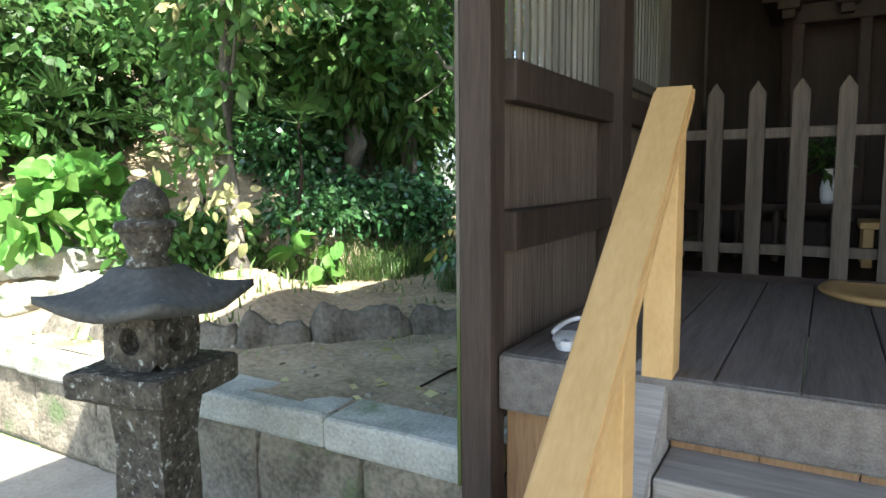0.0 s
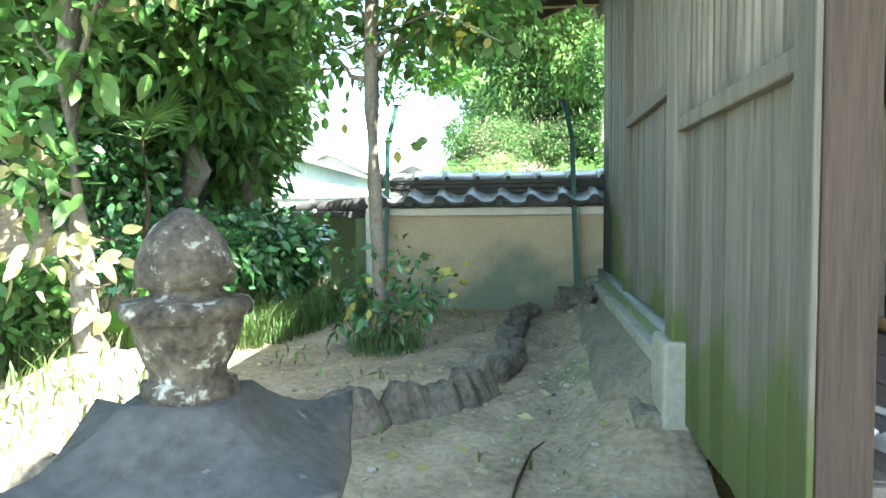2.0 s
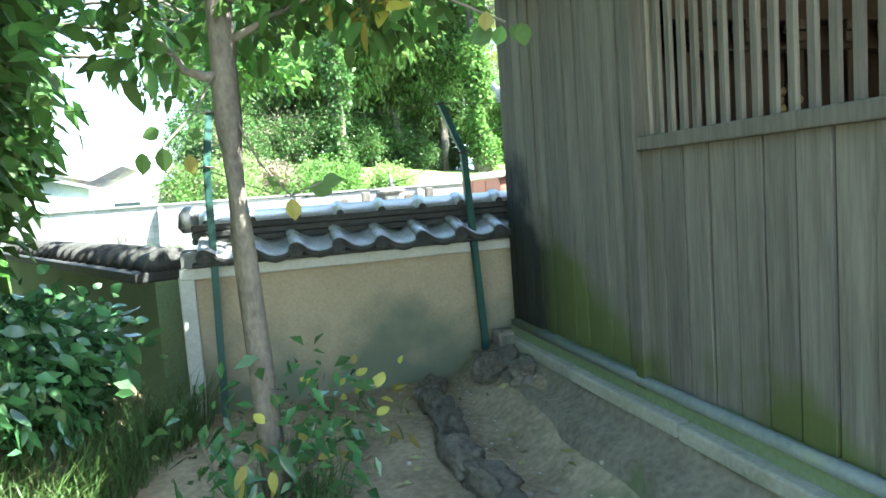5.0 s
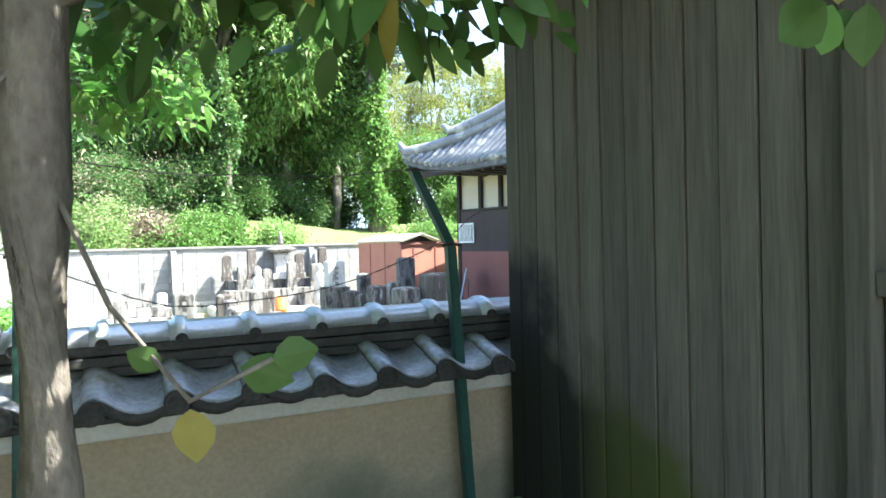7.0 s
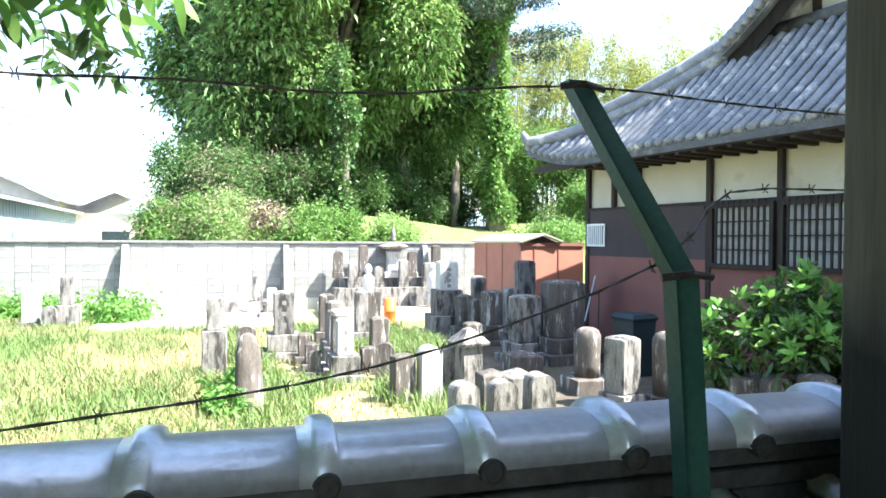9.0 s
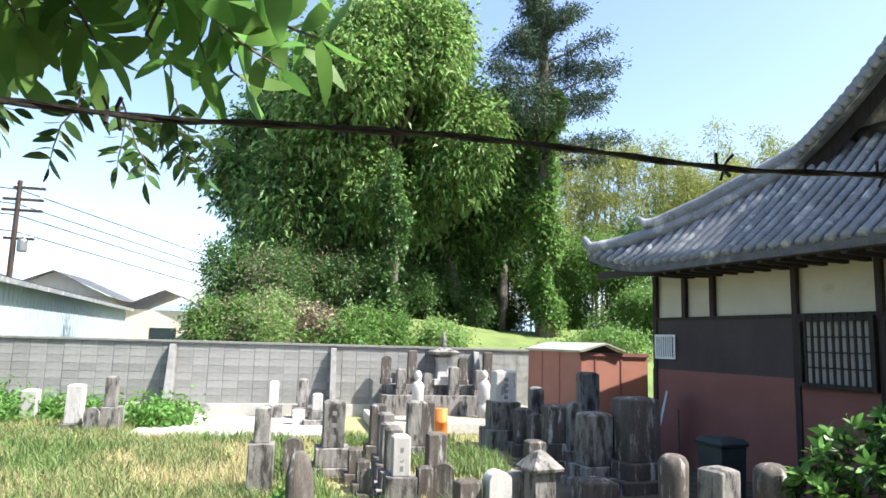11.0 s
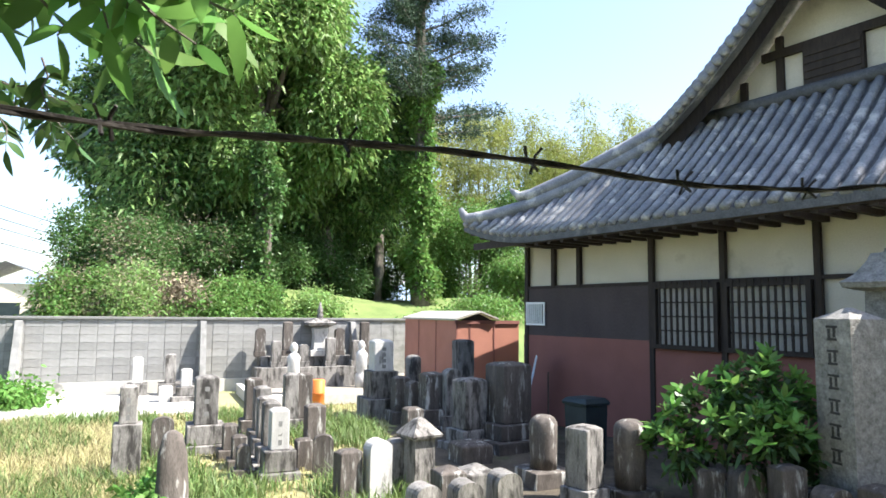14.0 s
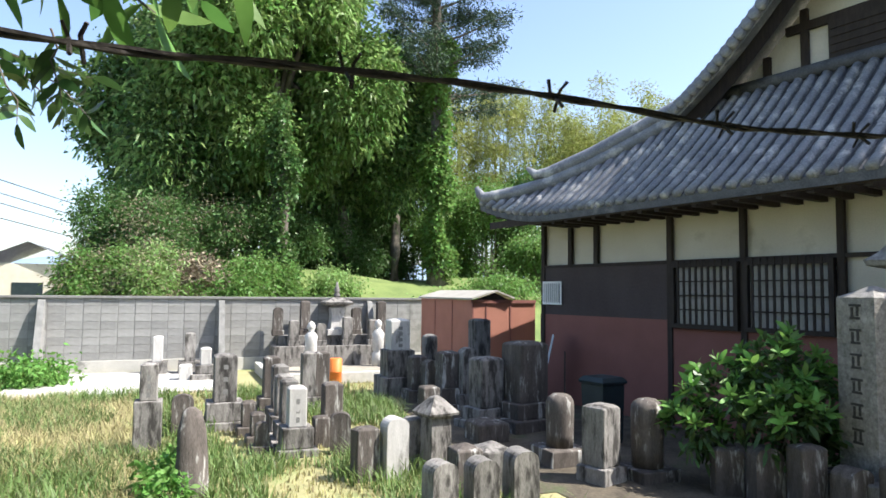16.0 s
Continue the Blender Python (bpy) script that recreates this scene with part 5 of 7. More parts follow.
part("body", lathe([(0.14, 0), (0.15, 0.04), (0.15, 0.3), (0.16, 0.31), (0.16, 0.34), (0.15, 0.35), (0.15, 0.62), (0.13, 0.63)], 20), M["orange_plastic"], drum, "", True)
binn = thing("rubbish_bin", "dark plastic rubbish bin against the red wall", "bin", pose(3.95, 13.7, 0.0, 0, 0, 10))
part("body", lathe([(0.19, 0), (0.2, 0.06), (0.22, 0.85), (0.21, 0.86)], square=True), M["bin_plastic"], binn)
part("lid", lathe([(0.24, 0.86), (0.25, 0.9), (0.2, 0.96), (0.05, 0.98)], square=True), M["bin_plastic"], binn)
board_ob = thing("leaning_board", "pale blue board leaning against the red wall", "board", pose(4.62, 16.75, 0.0, 12, 0, 60))
part("panel", boxes((-0.24, 0.24, -0.012, 0.012, 0.5, 1.4)), M["blue_board"], board_ob)
part("support", boxes((-0.3, 0.3, -0.01, 0.01, 0.0, 0.5)), M["temple_wood"], board_ob)
broom = thing("broom_stick", "thin dark broom stick leaning at the wall", "broom", pose(3.55, 14.1, 0, -6, 4, 0), "", "", tube(bmesh.new(), [(0, 0, 0), (0, 0, 1.3)], 0.012, 8), M["temple_wood"])

# ---- block wall ----
bw = thing("block_wall", "grey concrete block wall stained by weather", "block wall", None, "", "structure")
BY = 24.6
part("core", boxes((-16.4, 5.6, BY + 0.012, BY + 0.13, 0.32, 1.93)), M["mortar"], bw)
part("footing", rough(boxes((-16.4, 5.6, BY - 0.03, BY + 0.15, -0.05, 0.34), bevel=0.01), 0.006, 3, 2), M["concrete"], bw)
part("coping", boxes((-16.4, 5.6, BY - 0.05, BY + 0.17, 1.93, 2.0), bevel=0.012), M["mortar"], bw)
blk = mesh_of("block", boxes((-0.193, 0.193, 0, 0.02, -0.096, 0.096), bevel=0.005), M["block"])
blk_bm = bmesh.new()
for r in range(8):
    for c in range(54):
        x = -15.9 + c * 0.4
        if -9.5 < x < 2.6:
            shared("block", blk, bw, pose(x, BY - 0.002 + 0.004 * ((c * 7 + r * 3) % 3), 0.435 + r * 0.2))
        else:
            box(blk_bm, x - 0.193, x + 0.193, BY, BY + 0.02, 0.339 + r * 0.2, 0.531 + r * 0.2)
tagged(part("far_blocks", blk_bm, M["block"], bw), kind="stuff")
for x in (-13.8, -9.4, -5.02, -0.75, 3.4):
    bm = bmesh.new()
    v = [bm.verts.new((x + sx * 0.075, y, z)) for sx in (-1, 1) for y, z in ((BY, 0), (BY, 1.9), (BY - 0.14, 1.88), (BY - 0.75, 0.0))]
    for f in ((0, 1, 2, 3), (4, 7, 6, 5), (0, 4, 5, 1), (1, 5, 6, 2), (2, 6, 7, 3)):
        bm.faces.new([v[i] for i in f])
    part("buttress", bm, M["block"], bw, "sloping concrete buttress")

# ---- shed ----
shed = thing("tool_shed", "rust-red panelled shed with a low gabled roof", "shed", None)
SX, SY, SD = 4.6, 19.8, 3.5
part("front_wall", boxes((SX, 6.3, SY, SY + 0.06, 0, 1.98)), M["rust_wall"], shed)
part("side_wall", boxes((SX, SX + 0.06, SY + 0.06, SY + SD, 0, 2.0)), M["rust_wall"], shed)
part("top_trim", boxes((SX - 0.04, 6.3, SY - 0.04, SY, 1.93, 2.01)), M["red_wall"], shed)
for x in (SX, 4.95, 5.6):
    part("door_strip", boxes((x, x + 0.03, SY - 0.015, SY, 0, 1.93)), M["red_wall"], shed)
for y in (1.2, 2.4):
    part("side_strip", boxes((SX - 0.015, SX, SY + y, SY + y + 0.03, 0, 1.98)), M["red_wall"], shed)
sr = bmesh.new()
for p, q in (((SX - 0.06, 2.01), (5.2, 2.2)), ((5.2, 2.2), (5.68, 2.03))):
    v = [sr.verts.new((x, y, z + dz)) for dz in (0, 0.04) for x, z in (p, q) for y in (SY - 0.12, SY + SD + 0.1)]
    for f in ((0, 1, 3, 2), (4, 6, 7, 5), (0, 4, 5, 1), (2, 3, 7, 6), (0, 2, 6, 4), (1, 5, 7, 3)):
        sr.faces.new([v[i] for i in f])
part("roof", sr, M["tin_roof"], shed, "pale tin roof")
sg = bmesh.new()
sg.faces.new([sg.verts.new(p) for p in ((SX, SY + 0.03, 1.98), (5.66, SY + 0.03, 1.98), (5.2, SY + 0.03, 2.18))])
part("gable", sg, M["temple_wood"], shed)

# ---- temple house ----
temple = thing("temple_house", "old temple house with red boarding and curved tile roof", "temple", pose(5.18, 17.55, 0, 0, 0, -79.4), "", "structure")


def tp(name, bm, m, label="", smooth=False):
    return part(name, bm, M[m], temple, label, smooth)


L, DEEP = 13.5, 9.0
tp("core_wall", boxes((0.02, L, 0.06, DEEP, 0, 3.9)), "white_wall")
tp("red_boarding", boxes((0.0, 3.2, 0.0, 0.06, 0, 1.75)), "red_wall", "red-brown boarding")
# top of the same red boarding, painted dark where the eaves shade it
tp("shaded_red_boarding", boxes((0.0, 3.2, 0.0, 0.06, 1.75, 2.69)), "red_wall_shade", "red-brown boarding, eave shade painted into its darker colour")
tp("red_boarding", boxes((3.3, L, 0.0, 0.06, 0, 1.62)), "red_wall", "red-brown boarding")
tp("end_boarding", boxes((-0.05, 0.0, 0.0, DEEP, 0, 1.75)), "red_wall")
for s in (0.0, 0.8, 1.5, 3.2, 4.55, 5.98, 7.5, 9.0, 10.5, 12.0, 13.4):
    low = s in (0.8, 1.5)
    tp("post", boxes((s, s + 0.1, -0.03, 0.05, 2.69 if low else 0.0, 3.9), bevel=0.008), "temple_wood")
tp("rail", boxes((0.0, L, -0.02, 0.05, 2.69, 2.75)), "temple_wood")
tp("rail", boxes((0.0, L, -0.03, 0.05, 3.6, 3.75)), "temple_wood")


def lattice_window(s0, s1, z0, z1):
    win = part("window", boxes((s0, s1, -0.01, 0.0, z0, z1)), M["paper"], temple, "paper window behind dark bars")
    for it in ((s0 - 0.04, s1 + 0.04, -0.09, 0.0, z0 - 0.07, z0), (s0 - 0.04, s1 + 0.04, -0.09, 0.0, z1, z1 + 0.07), (s0 - 0.04, s0 + 0.03, -0.09, 0.0, z0, z1), (s1 - 0.03, s1 + 0.04, -0.09, 0.0, z0, z1)):
        part("window_frame", boxes(it), M["temple_wood"], win)
    n = round((s1 - s0) / 0.11)
    for k in range(1, n):
        x = s0 + k * (s1 - s0) / n
        part("bar", boxes((x - 0.016, x + 0.016, -0.1, -0.07, z0 - 0.03, z1 + 0.11)), M["temple_wood"], win)
    for k in range(1, 4):
        z = z0 + k * (z1 - z0) / 4
        part("cross_bar", boxes((s0, s1, -0.03, -0.012, z - 0.01, z + 0.01)), M["temple_wood"], win)


for s0, s1 in ((3.36, 4.5), (4.68, 5.92), (7.65, 8.9), (9.15, 10.4), (10.65, 11.9)):
    lattice_window(s0, s1, 1.70, 2.62)
vent = part("vent_grille", boxes((0.08, 0.6, -0.02, 0.0, 1.97, 2.4)), M["bin_plastic"], temple, "white barred vent grille")
for it in ((0.06, 0.62, -0.04, -0.02, 1.95, 1.99), (0.06, 0.62, -0.04, -0.02, 2.38, 2.42), (0.06, 0.1, -0.04, -0.02, 1.99, 2.38), (0.58, 0.62, -0.04, -0.02, 1.99, 2.38)):
    part("frame", boxes(it), M["white_paint"], vent)
for k in range(7):
    part("slat", boxes((0.13 + 0.062 * k, 0.158 + 0.062 * k, -0.04, -0.02, 1.99, 2.38)), M["white_paint"], vent)

# roof: lower skirt with rows of round tiles, gable and main roof
EV, EZ, GV, GZ = -1.0, 3.66, 1.25, 5.7
S0, SG0, SGC = -0.85, 3.45, 5.75


def skirt_z(v):
    k = (v - EV) / (GV - EV)
    return EZ + (GZ - EZ) * (0.82 * k + 0.18 * k * k)


def skirt_end(s):
    """How far up the slope a row at s runs, to the hip or the gable foot."""
    return EV + (GV - EV) * max(0.05, min(1.0, (s - S0) / (SG0 - S0)))


def corner_lift(s):
    return 0.42 * max(0.0, 1 - (s - S0) / 2.2) ** 2


bm = bmesh.new()
rows = []
for i in range(61):
    s = S0 + i * (14.0 - S0) / 60
    e = skirt_end(s)
    rows.append([(bm.verts.new((s, EV + (e - EV) * j / 6, skirt_z(EV + (e - EV) * j / 6) + corner_lift(s))), bm.verts.new((s, EV + (e - EV) * j / 6, skirt_z(EV + (e - EV) * j / 6) + corner_lift(s) - 0.14))) for j in range(7)])
for p, q in zip(rows, rows[1:]):
    for j in range(6):
        bm.faces.new((p[j][0], q[j][0], q[j + 1][0], p[j + 1][0]))
        bm.faces.new((p[j][1], q[j][1], q[j + 1][1], p[j + 1][1]))
    bm.faces.new((p[0][0], q[0][0], q[0][1], p[0][1]))
tp("lower_roof", bm, "tile_bed", "grey tiled lower roof")
for i in range(66):
    s = S0 + 0.1 + i * 0.225
    e = skirt_end(s)
    if s > 13.9:
        break
    bm = bmesh.new()
    steps = max(2, int((e - EV) / 0.26))
    pts, rad = [], []
    for j in range(steps):
        for u, wide in ((0.02, 0.078), (0.98, 0.066)):
            v = EV - 0.03 + (e - EV) * (j + u) / steps
            pts.append(Vector((s, v, skirt_z(v) + corner_lift(s) + 0.02)))
            rad.append(wide)
    tube(bm, pts, rad, 10)
    part("tile_row", bm, M["temple_tile"], temple, "", True)
hip = [Vector((S0 + (SG0 - S0) * k, EV + (GV - EV) * k, skirt_z(EV + (GV - EV) * k) + corner_lift(S0 + (SG0 - S0) * k) + 0.1)) for k in (0.02, 0.08, 0.18, 0.32, 0.5, 0.7, 0.9, 1.0)]
tp("hip_ridge", tube(bmesh.new(), [hip[0] + Vector((-0.12, -0.12, 0.24)), hip[0] + Vector((-0.06, -0.06, 0.08)), *hip], [0.05, 0.1, 0.13, 0.14, 0.15, 0.15, 0.15, 0.15, 0.15, 0.15], 10), "temple_tile", "stacked hip ridge with an upturned end", True)
up2 = [p + Vector((0.0, 0.0, 0.2)) for p in hip[3:]]
tp("hip_ridge", tube(bmesh.new(), [up2[0] + Vector((-0.42, -0.22, 0.16)), up2[0] + Vector((-0.25, -0.13, 0.0)), *up2], [0.04, 0.1, 0.14, 0.15, 0.15, 0.15, 0.15], 10), "temple_tile", "upper hip ridge with an upturned end", True)
# far hip slope
bm = bmesh.new()
v = [bm.verts.new(p) for p in ((S0, EV, EZ + 0.25), (SG0, GV, GZ), (SG0, DEEP, GZ), (S0, DEEP, EZ))]
bm.faces.new(v)
tp("hip_slope", bm, "temple_tile")
for i in range(44):
    s = S0 + 0.15 + i * 0.34
    tp("eave_rafter", boxes((s, s + 0.09, EV + 0.06, 0.05, EZ - 0.2 + corner_lift(s), EZ - 0.12 + corner_lift(s))), "temple_wood")
tp("eave_board", boxes((S0 + 0.3, 13.9, EV + 0.04, EV + 0.09, EZ - 0.16, EZ - 0.02)), "temple_wood")


def main_profile(k):
    """Half profile of the curved main roof; k from 0 at the eaves to 1 at the ridge."""
    return SG0 - 0.5 + (SGC - SG0 + 0.5) * k, GZ - 0.35 + 2.5 * (0.66 * k + 0.34 * k * k)


bm = bmesh.new()
prof = [main_profile(k / 10) for k in range(11)]
prof += [(2 * SGC - s, z) for s, z in prof[-2::-1]]
for y0, y1 in ((GV - 0.65, DEEP),):
    top = [[bm.verts.new((s, y, z + 0.16)) for s, z in prof] for y in (y0, y1)]
    bot = [[bm.verts.new((s, y, z)) for s, z in prof] for y in (y0, y1)]
    for k in range(len(prof) - 1):
        bm.faces.new((top[0][k], top[0][k + 1], top[1][k + 1], top[1][k]))
        bm.faces.new((bot[0][k], bot[0][k + 1], bot[1][k + 1], bot[1][k]))
        bm.faces.new((top[0][k], top[0][k + 1], bot[0][k + 1], bot[0][k]))
tp("main_roof", bm, "temple_tile", "steep curved main roof")
edge_pts = [Vector((s, GV - 0.6, z + 0.22)) for s, z in prof]
tp("verge_ridge", tube(bmesh.new(), edge_pts, 0.12, 10), "temple_tile", "", True)
end_me = mesh_of("verge_tile", lathe([(0.09, -0.1), (0.1, -0.02), (0.1, 0.04), (0.07, 0.06)], 12), M["temple_tile"], True)
for k in range(44):
    u = k / 43 * (len(edge_pts) - 1)
    i = min(int(u), len(edge_pts) - 2)
    p = edge_pts[i].lerp(edge_pts[i + 1], u - i)
    shared("verge_tile", end_me, temple, pose(p.x, p.y - 0.1, p.z - 0.06, 90, 0, 0))
bm = bmesh.new()
lo = [Vector((s, GV - 0.5, z - 0.02)) for s, z in prof]
a = [bm.verts.new(p) for p in lo]
b = [bm.verts.new(p - Vector((0, 0, 0.34))) for p in lo]
for k in range(len(lo) - 1):
    bm.faces.new((a[k], a[k + 1], b[k + 1], b[k]))
bmesh.ops.solidify(bm, geom=bm.faces[:], thickness=0.06)
tp("bargeboard", bm, "temple_wood", "curved dark bargeboard")
gw = bmesh.new()
gp = [(s, z - 0.05) for s, z in prof if z > GZ - 0.1]
gw.faces.new([gw.verts.new((s, GV + 0.1, z)) for s, z in gp])
tp("gable_wall", gw, "white_wall", "white plaster gable")
for s in (4.25, 4.9, 6.6, 7.3):
    zt = np.interp(s, [p[0] for p in prof], [p[1] for p in prof])
    tp("gable_post", boxes((s - 0.06, s + 0.06, GV + 0.03, GV + 0.1, GZ - 0.1, zt - 0.1)), "temple_wood")
tp("gable_beam", boxes((3.6, 7.9, GV + 0.02, GV + 0.1, GZ - 0.15, GZ + 0.08)), "temple_wood")
tp("gable_beam", boxes((4.6, 6.9, GV + 0.02, GV + 0.1, GZ + 0.75, GZ + 0.89)), "temple_wood")
ridge_pts = [Vector((7.35 + 0.1 * k, GV - 0.05 - 0.28 * k, skirt_z(GV - 0.05 - 0.28 * k) + 0.16)) for k in range(4)]
tp("descending_ridge", tube(bmesh.new(), ridge_pts, [0.13, 0.13, 0.14, 0.17], 10), "temple_tile", "short ridge with a demon-tile end", True)
tp("gable_foot_ridge", tube(bmesh.new(), [(3.3, GV - 0.08, GZ + 0.02), (8.2, GV - 0.08, GZ + 0.02)], 0.11, 10), "tile_bed", "", True)
for k in range(5):
    tp("shutter_slat", boxes((5.33, 6.17, GV - 0.02, GV - 0.001, GZ + 0.12 + 0.125 * k, GZ + 0.2 + 0.125 * k)), "temple_wood")
tp("gable_shutter", boxes((5.3, 6.2, GV - 0.0, GV + 0.1, GZ + 0.08, GZ + 0.75)), "temple_wood")
gx = lathe([(0.02, 0), (0.2, 0.12), (0.28, 0.3), (0.16, 0.45), (0.22, 0.6), (0.1, 0.7)], 16)
for v in gx.verts:
    v.co.y *= 0.2
part("gable_pendant", gx, M["temple_tile"], temple, "carved grey gable pendant", True, pose(SGC, GV - 0.62, GZ + 1.22) @ Matrix.Diagonal((1.0, 1.0, 0.75, 1.0)))
tp("ridge", tube(bmesh.new(), [(SGC, GV - 0.7, GZ + 2.38), (SGC, DEEP, GZ + 2.38)], 0.2, 10), "temple_tile", "", True)

# ---- far buildings and pole ----
far = thing("blue_warehouse", "long low building with pale blue ribbed siding", "building", pose(-11.6, 26.2, 0, 0, 0, 4.2), "", "structure")
part("wall", boxes((-7, 0, 0, 32, 0, 3.9)), M["blue_siding"], far)
rib = mesh_of("siding_rib", boxes((0, 0.03, -0.03, 0.03, 0, 3.9)), M["blue_siding"])
for k in range(60):
    shared("siding_rib", rib, far, pose(0, 0.3 + k * 0.53, 0))
wr = bmesh.new()
wv = [wr.verts.new(p) for p in ((0.4, -0.4, 3.95), (0.4, 32.4, 3.95), (-7.2, 32.4, 5.3), (-7.2, -0.4, 5.3))]
wr.faces.new(wv)
bmesh.ops.solidify(wr, geom=wr.faces[:], thickness=0.15)
part("roof", wr, M["temple_tile"], far)
part("eave", boxes((0.36, 0.48, -0.4, 32.4, 3.72, 3.9)), M["temple_tile"], far)
shop = thing("low_house", "low white-walled house with a grey tiled roof", "house", pose(-13.5, 62, 0, 0, 0, 0), "", "structure")
part("wall", boxes((-1.5, 4.5, 0, 8, 0, 4.0)), M["white_wall"], shop)
hr = bmesh.new()
for a, b in (((-2.0, 4.0), (1.5, 5.6)), ((1.5, 5.6), (5.0, 4.0))):
    v = [hr.verts.new((x, y, z)) for x, z in (a, b) for y in (-0.6, 8.6)]
    hr.faces.new((v[0], v[1], v[3], v[2]))
bmesh.ops.solidify(hr, geom=hr.faces[:], thickness=0.15)
part("roof", hr, M["temple_tile"], shop)
part("window", boxes((0.5, 2.5, -0.03, 0, 1.2, 2.6)), M["bin_plastic"], shop)
for hx, hy, hz, wdt in ((-21, 44, 6.0, 8), (-19.5, 60, 6.6, 8), (-27, 52, 6.5, 9)):
    hs = thing("tiled_house", "house with a grey tiled gable roof", "house", pose(hx, hy, 0), "houses beyond the wall", "structure")
    part("wall", boxes((-wdt / 2, wdt / 2, 0, 8, 0, hz - 1.8)), M["white_wall"], hs)
    hr = bmesh.new()
    for a, b in (((-wdt / 2 - 0.6, hz - 2.0), (0, hz)), ((0, hz), (wdt / 2 + 0.6, hz - 2.0))):
        v = [hr.verts.new((x, y, z)) for x, z in (a, b) for y in (-0.6, 8.6)]
        hr.faces.new((v[0], v[1], v[3], v[2]))
    bmesh.ops.solidify(hr, geom=hr.faces[:], thickness=0.2)
    part("roof", hr, M["temple_tile"], hs)
    g = bmesh.new()
    g.faces.new([g.verts.new(p) for p in ((-wdt / 2, 0, hz - 1.85), (wdt / 2, 0, hz - 1.85), (0, 0, hz - 0.05))])
    part("gable", g, M["white_wall"], hs)
up = thing("utility_pole", "dark utility pole with crossarms", "utility pole", pose(-16.9, 45.0, 0))
part("pole", tube(bmesh.new(), [(0, 0, 0), (0, 0, 10.2)], [0.18, 0.12], 10), M["old_wood"], up)
for z, a, b in ((9.75, -0.3, 1.3), (9.1, -0.75, 1.25), (8.5, -0.75, 1.25), (6.95, -0.5, 1.0)):
    arm = part("crossarm", boxes((a, b, -0.07, 0.07, z, z + 0.13)), M["old_wood"], up)
    for k in range(4):
        x = a + 0.12 + (b - a - 0.24) * k / 3
        part("insulator", lathe([(0.05, 0), (0.08, 0.05), (0.05, 0.1), (0.07, 0.16), (0.03, 0.22)], 8, at=(x, 0, z + 0.13)), M["porcelain"], arm)
part("transformer", lathe([(0.22, 6.3), (0.25, 6.4), (0.25, 6.9), (0.2, 7.0)], 12, at=(0.45, 0, 0)), M["grey_metal"], up)
for z in (8.3, 8.9, 9.7, 7.4):
    part("cable", tube(bmesh.new(), [(0, 0, z), (-10, -2, z + 0.4), (-25, -5, z + 1.5)], 0.03, 4), M["ink"], up)
    part("cable", tube(bmesh.new(), [(0, 0, z), (8, 12, z - 1.6), (20, 30, z - 2.4)], 0.03, 4), M["ink"], up)
# haze is put into the hills' pale blue base colour
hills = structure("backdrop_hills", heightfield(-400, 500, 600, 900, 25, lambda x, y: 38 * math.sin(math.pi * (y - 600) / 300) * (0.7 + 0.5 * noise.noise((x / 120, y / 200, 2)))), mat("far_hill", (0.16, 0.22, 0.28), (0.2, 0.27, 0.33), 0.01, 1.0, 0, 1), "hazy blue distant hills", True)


# ---- far trees ----
def far_bank(x, y):
    k = max(0.0, min(1.0, (y - 25.0) / 9.0))
    side = max(0.0, min(1.0, (x + 9.5) / 4.0))
    return -0.05 + (2.9 * k + 0.5 * noise.noise((x * 0.2, y * 0.2, 1)) * k) * side


structure("wooded_bank", heightfield(-11, 40, 24.9, 60, 1.0, far_bank), mat("bank_grass", (0.075, 0.115, 0.035), (0.17, 0.22, 0.07), 1.0, 0.95, 0.5, 20), "green bank under the trees", True)


def far_tree(name, label, x, y, h, trunk_r, blobs, count, size, m, seed, bare=0.4, trunk_mat="bark", limbs_n=7):
    z0 = far_bank(x, y) - 0.1
    ob = thing(name, label, "tree", pose(x, y, z0))
    r = np.random.default_rng(seed)
    top = Vector((r.uniform(-0.3, 0.3), r.uniform(-0.3, 0.3), h * 0.92))
    tpts = bend_line(r, (0, 0, 0), top, 6, 0.15)
    br = []
    for k in range(limbs_n):
        b = blobs[k % len(blobs)]
        st = Vector((0, 0, 0)).lerp(top, bare + (0.9 - bare) * k / limbs_n)
        en = Vector(b[:3]) + Vector(r.normal(size=3)) * 0.5
        br.append((bend_line(r, st, en, 3, 0.2), [trunk_r * 0.45, trunk_r * 0.35, trunk_r * 0.2, trunk_r * 0.08]))
    part("trunk", limbs(tpts, [trunk_r * (1 - 0.13 * i) for i in range(7)], br, 10), M[trunk_mat], ob, "", True)
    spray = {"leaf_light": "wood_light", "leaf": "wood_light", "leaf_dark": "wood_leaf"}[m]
    # inner leaves a tone darker: the crown's inner shade is put into the colour
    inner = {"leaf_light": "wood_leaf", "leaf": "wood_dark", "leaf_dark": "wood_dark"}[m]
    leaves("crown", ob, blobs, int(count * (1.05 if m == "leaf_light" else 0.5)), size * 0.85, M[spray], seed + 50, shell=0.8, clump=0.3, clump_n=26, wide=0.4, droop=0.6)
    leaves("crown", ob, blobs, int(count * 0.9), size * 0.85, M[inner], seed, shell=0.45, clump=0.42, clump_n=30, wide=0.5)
    return ob


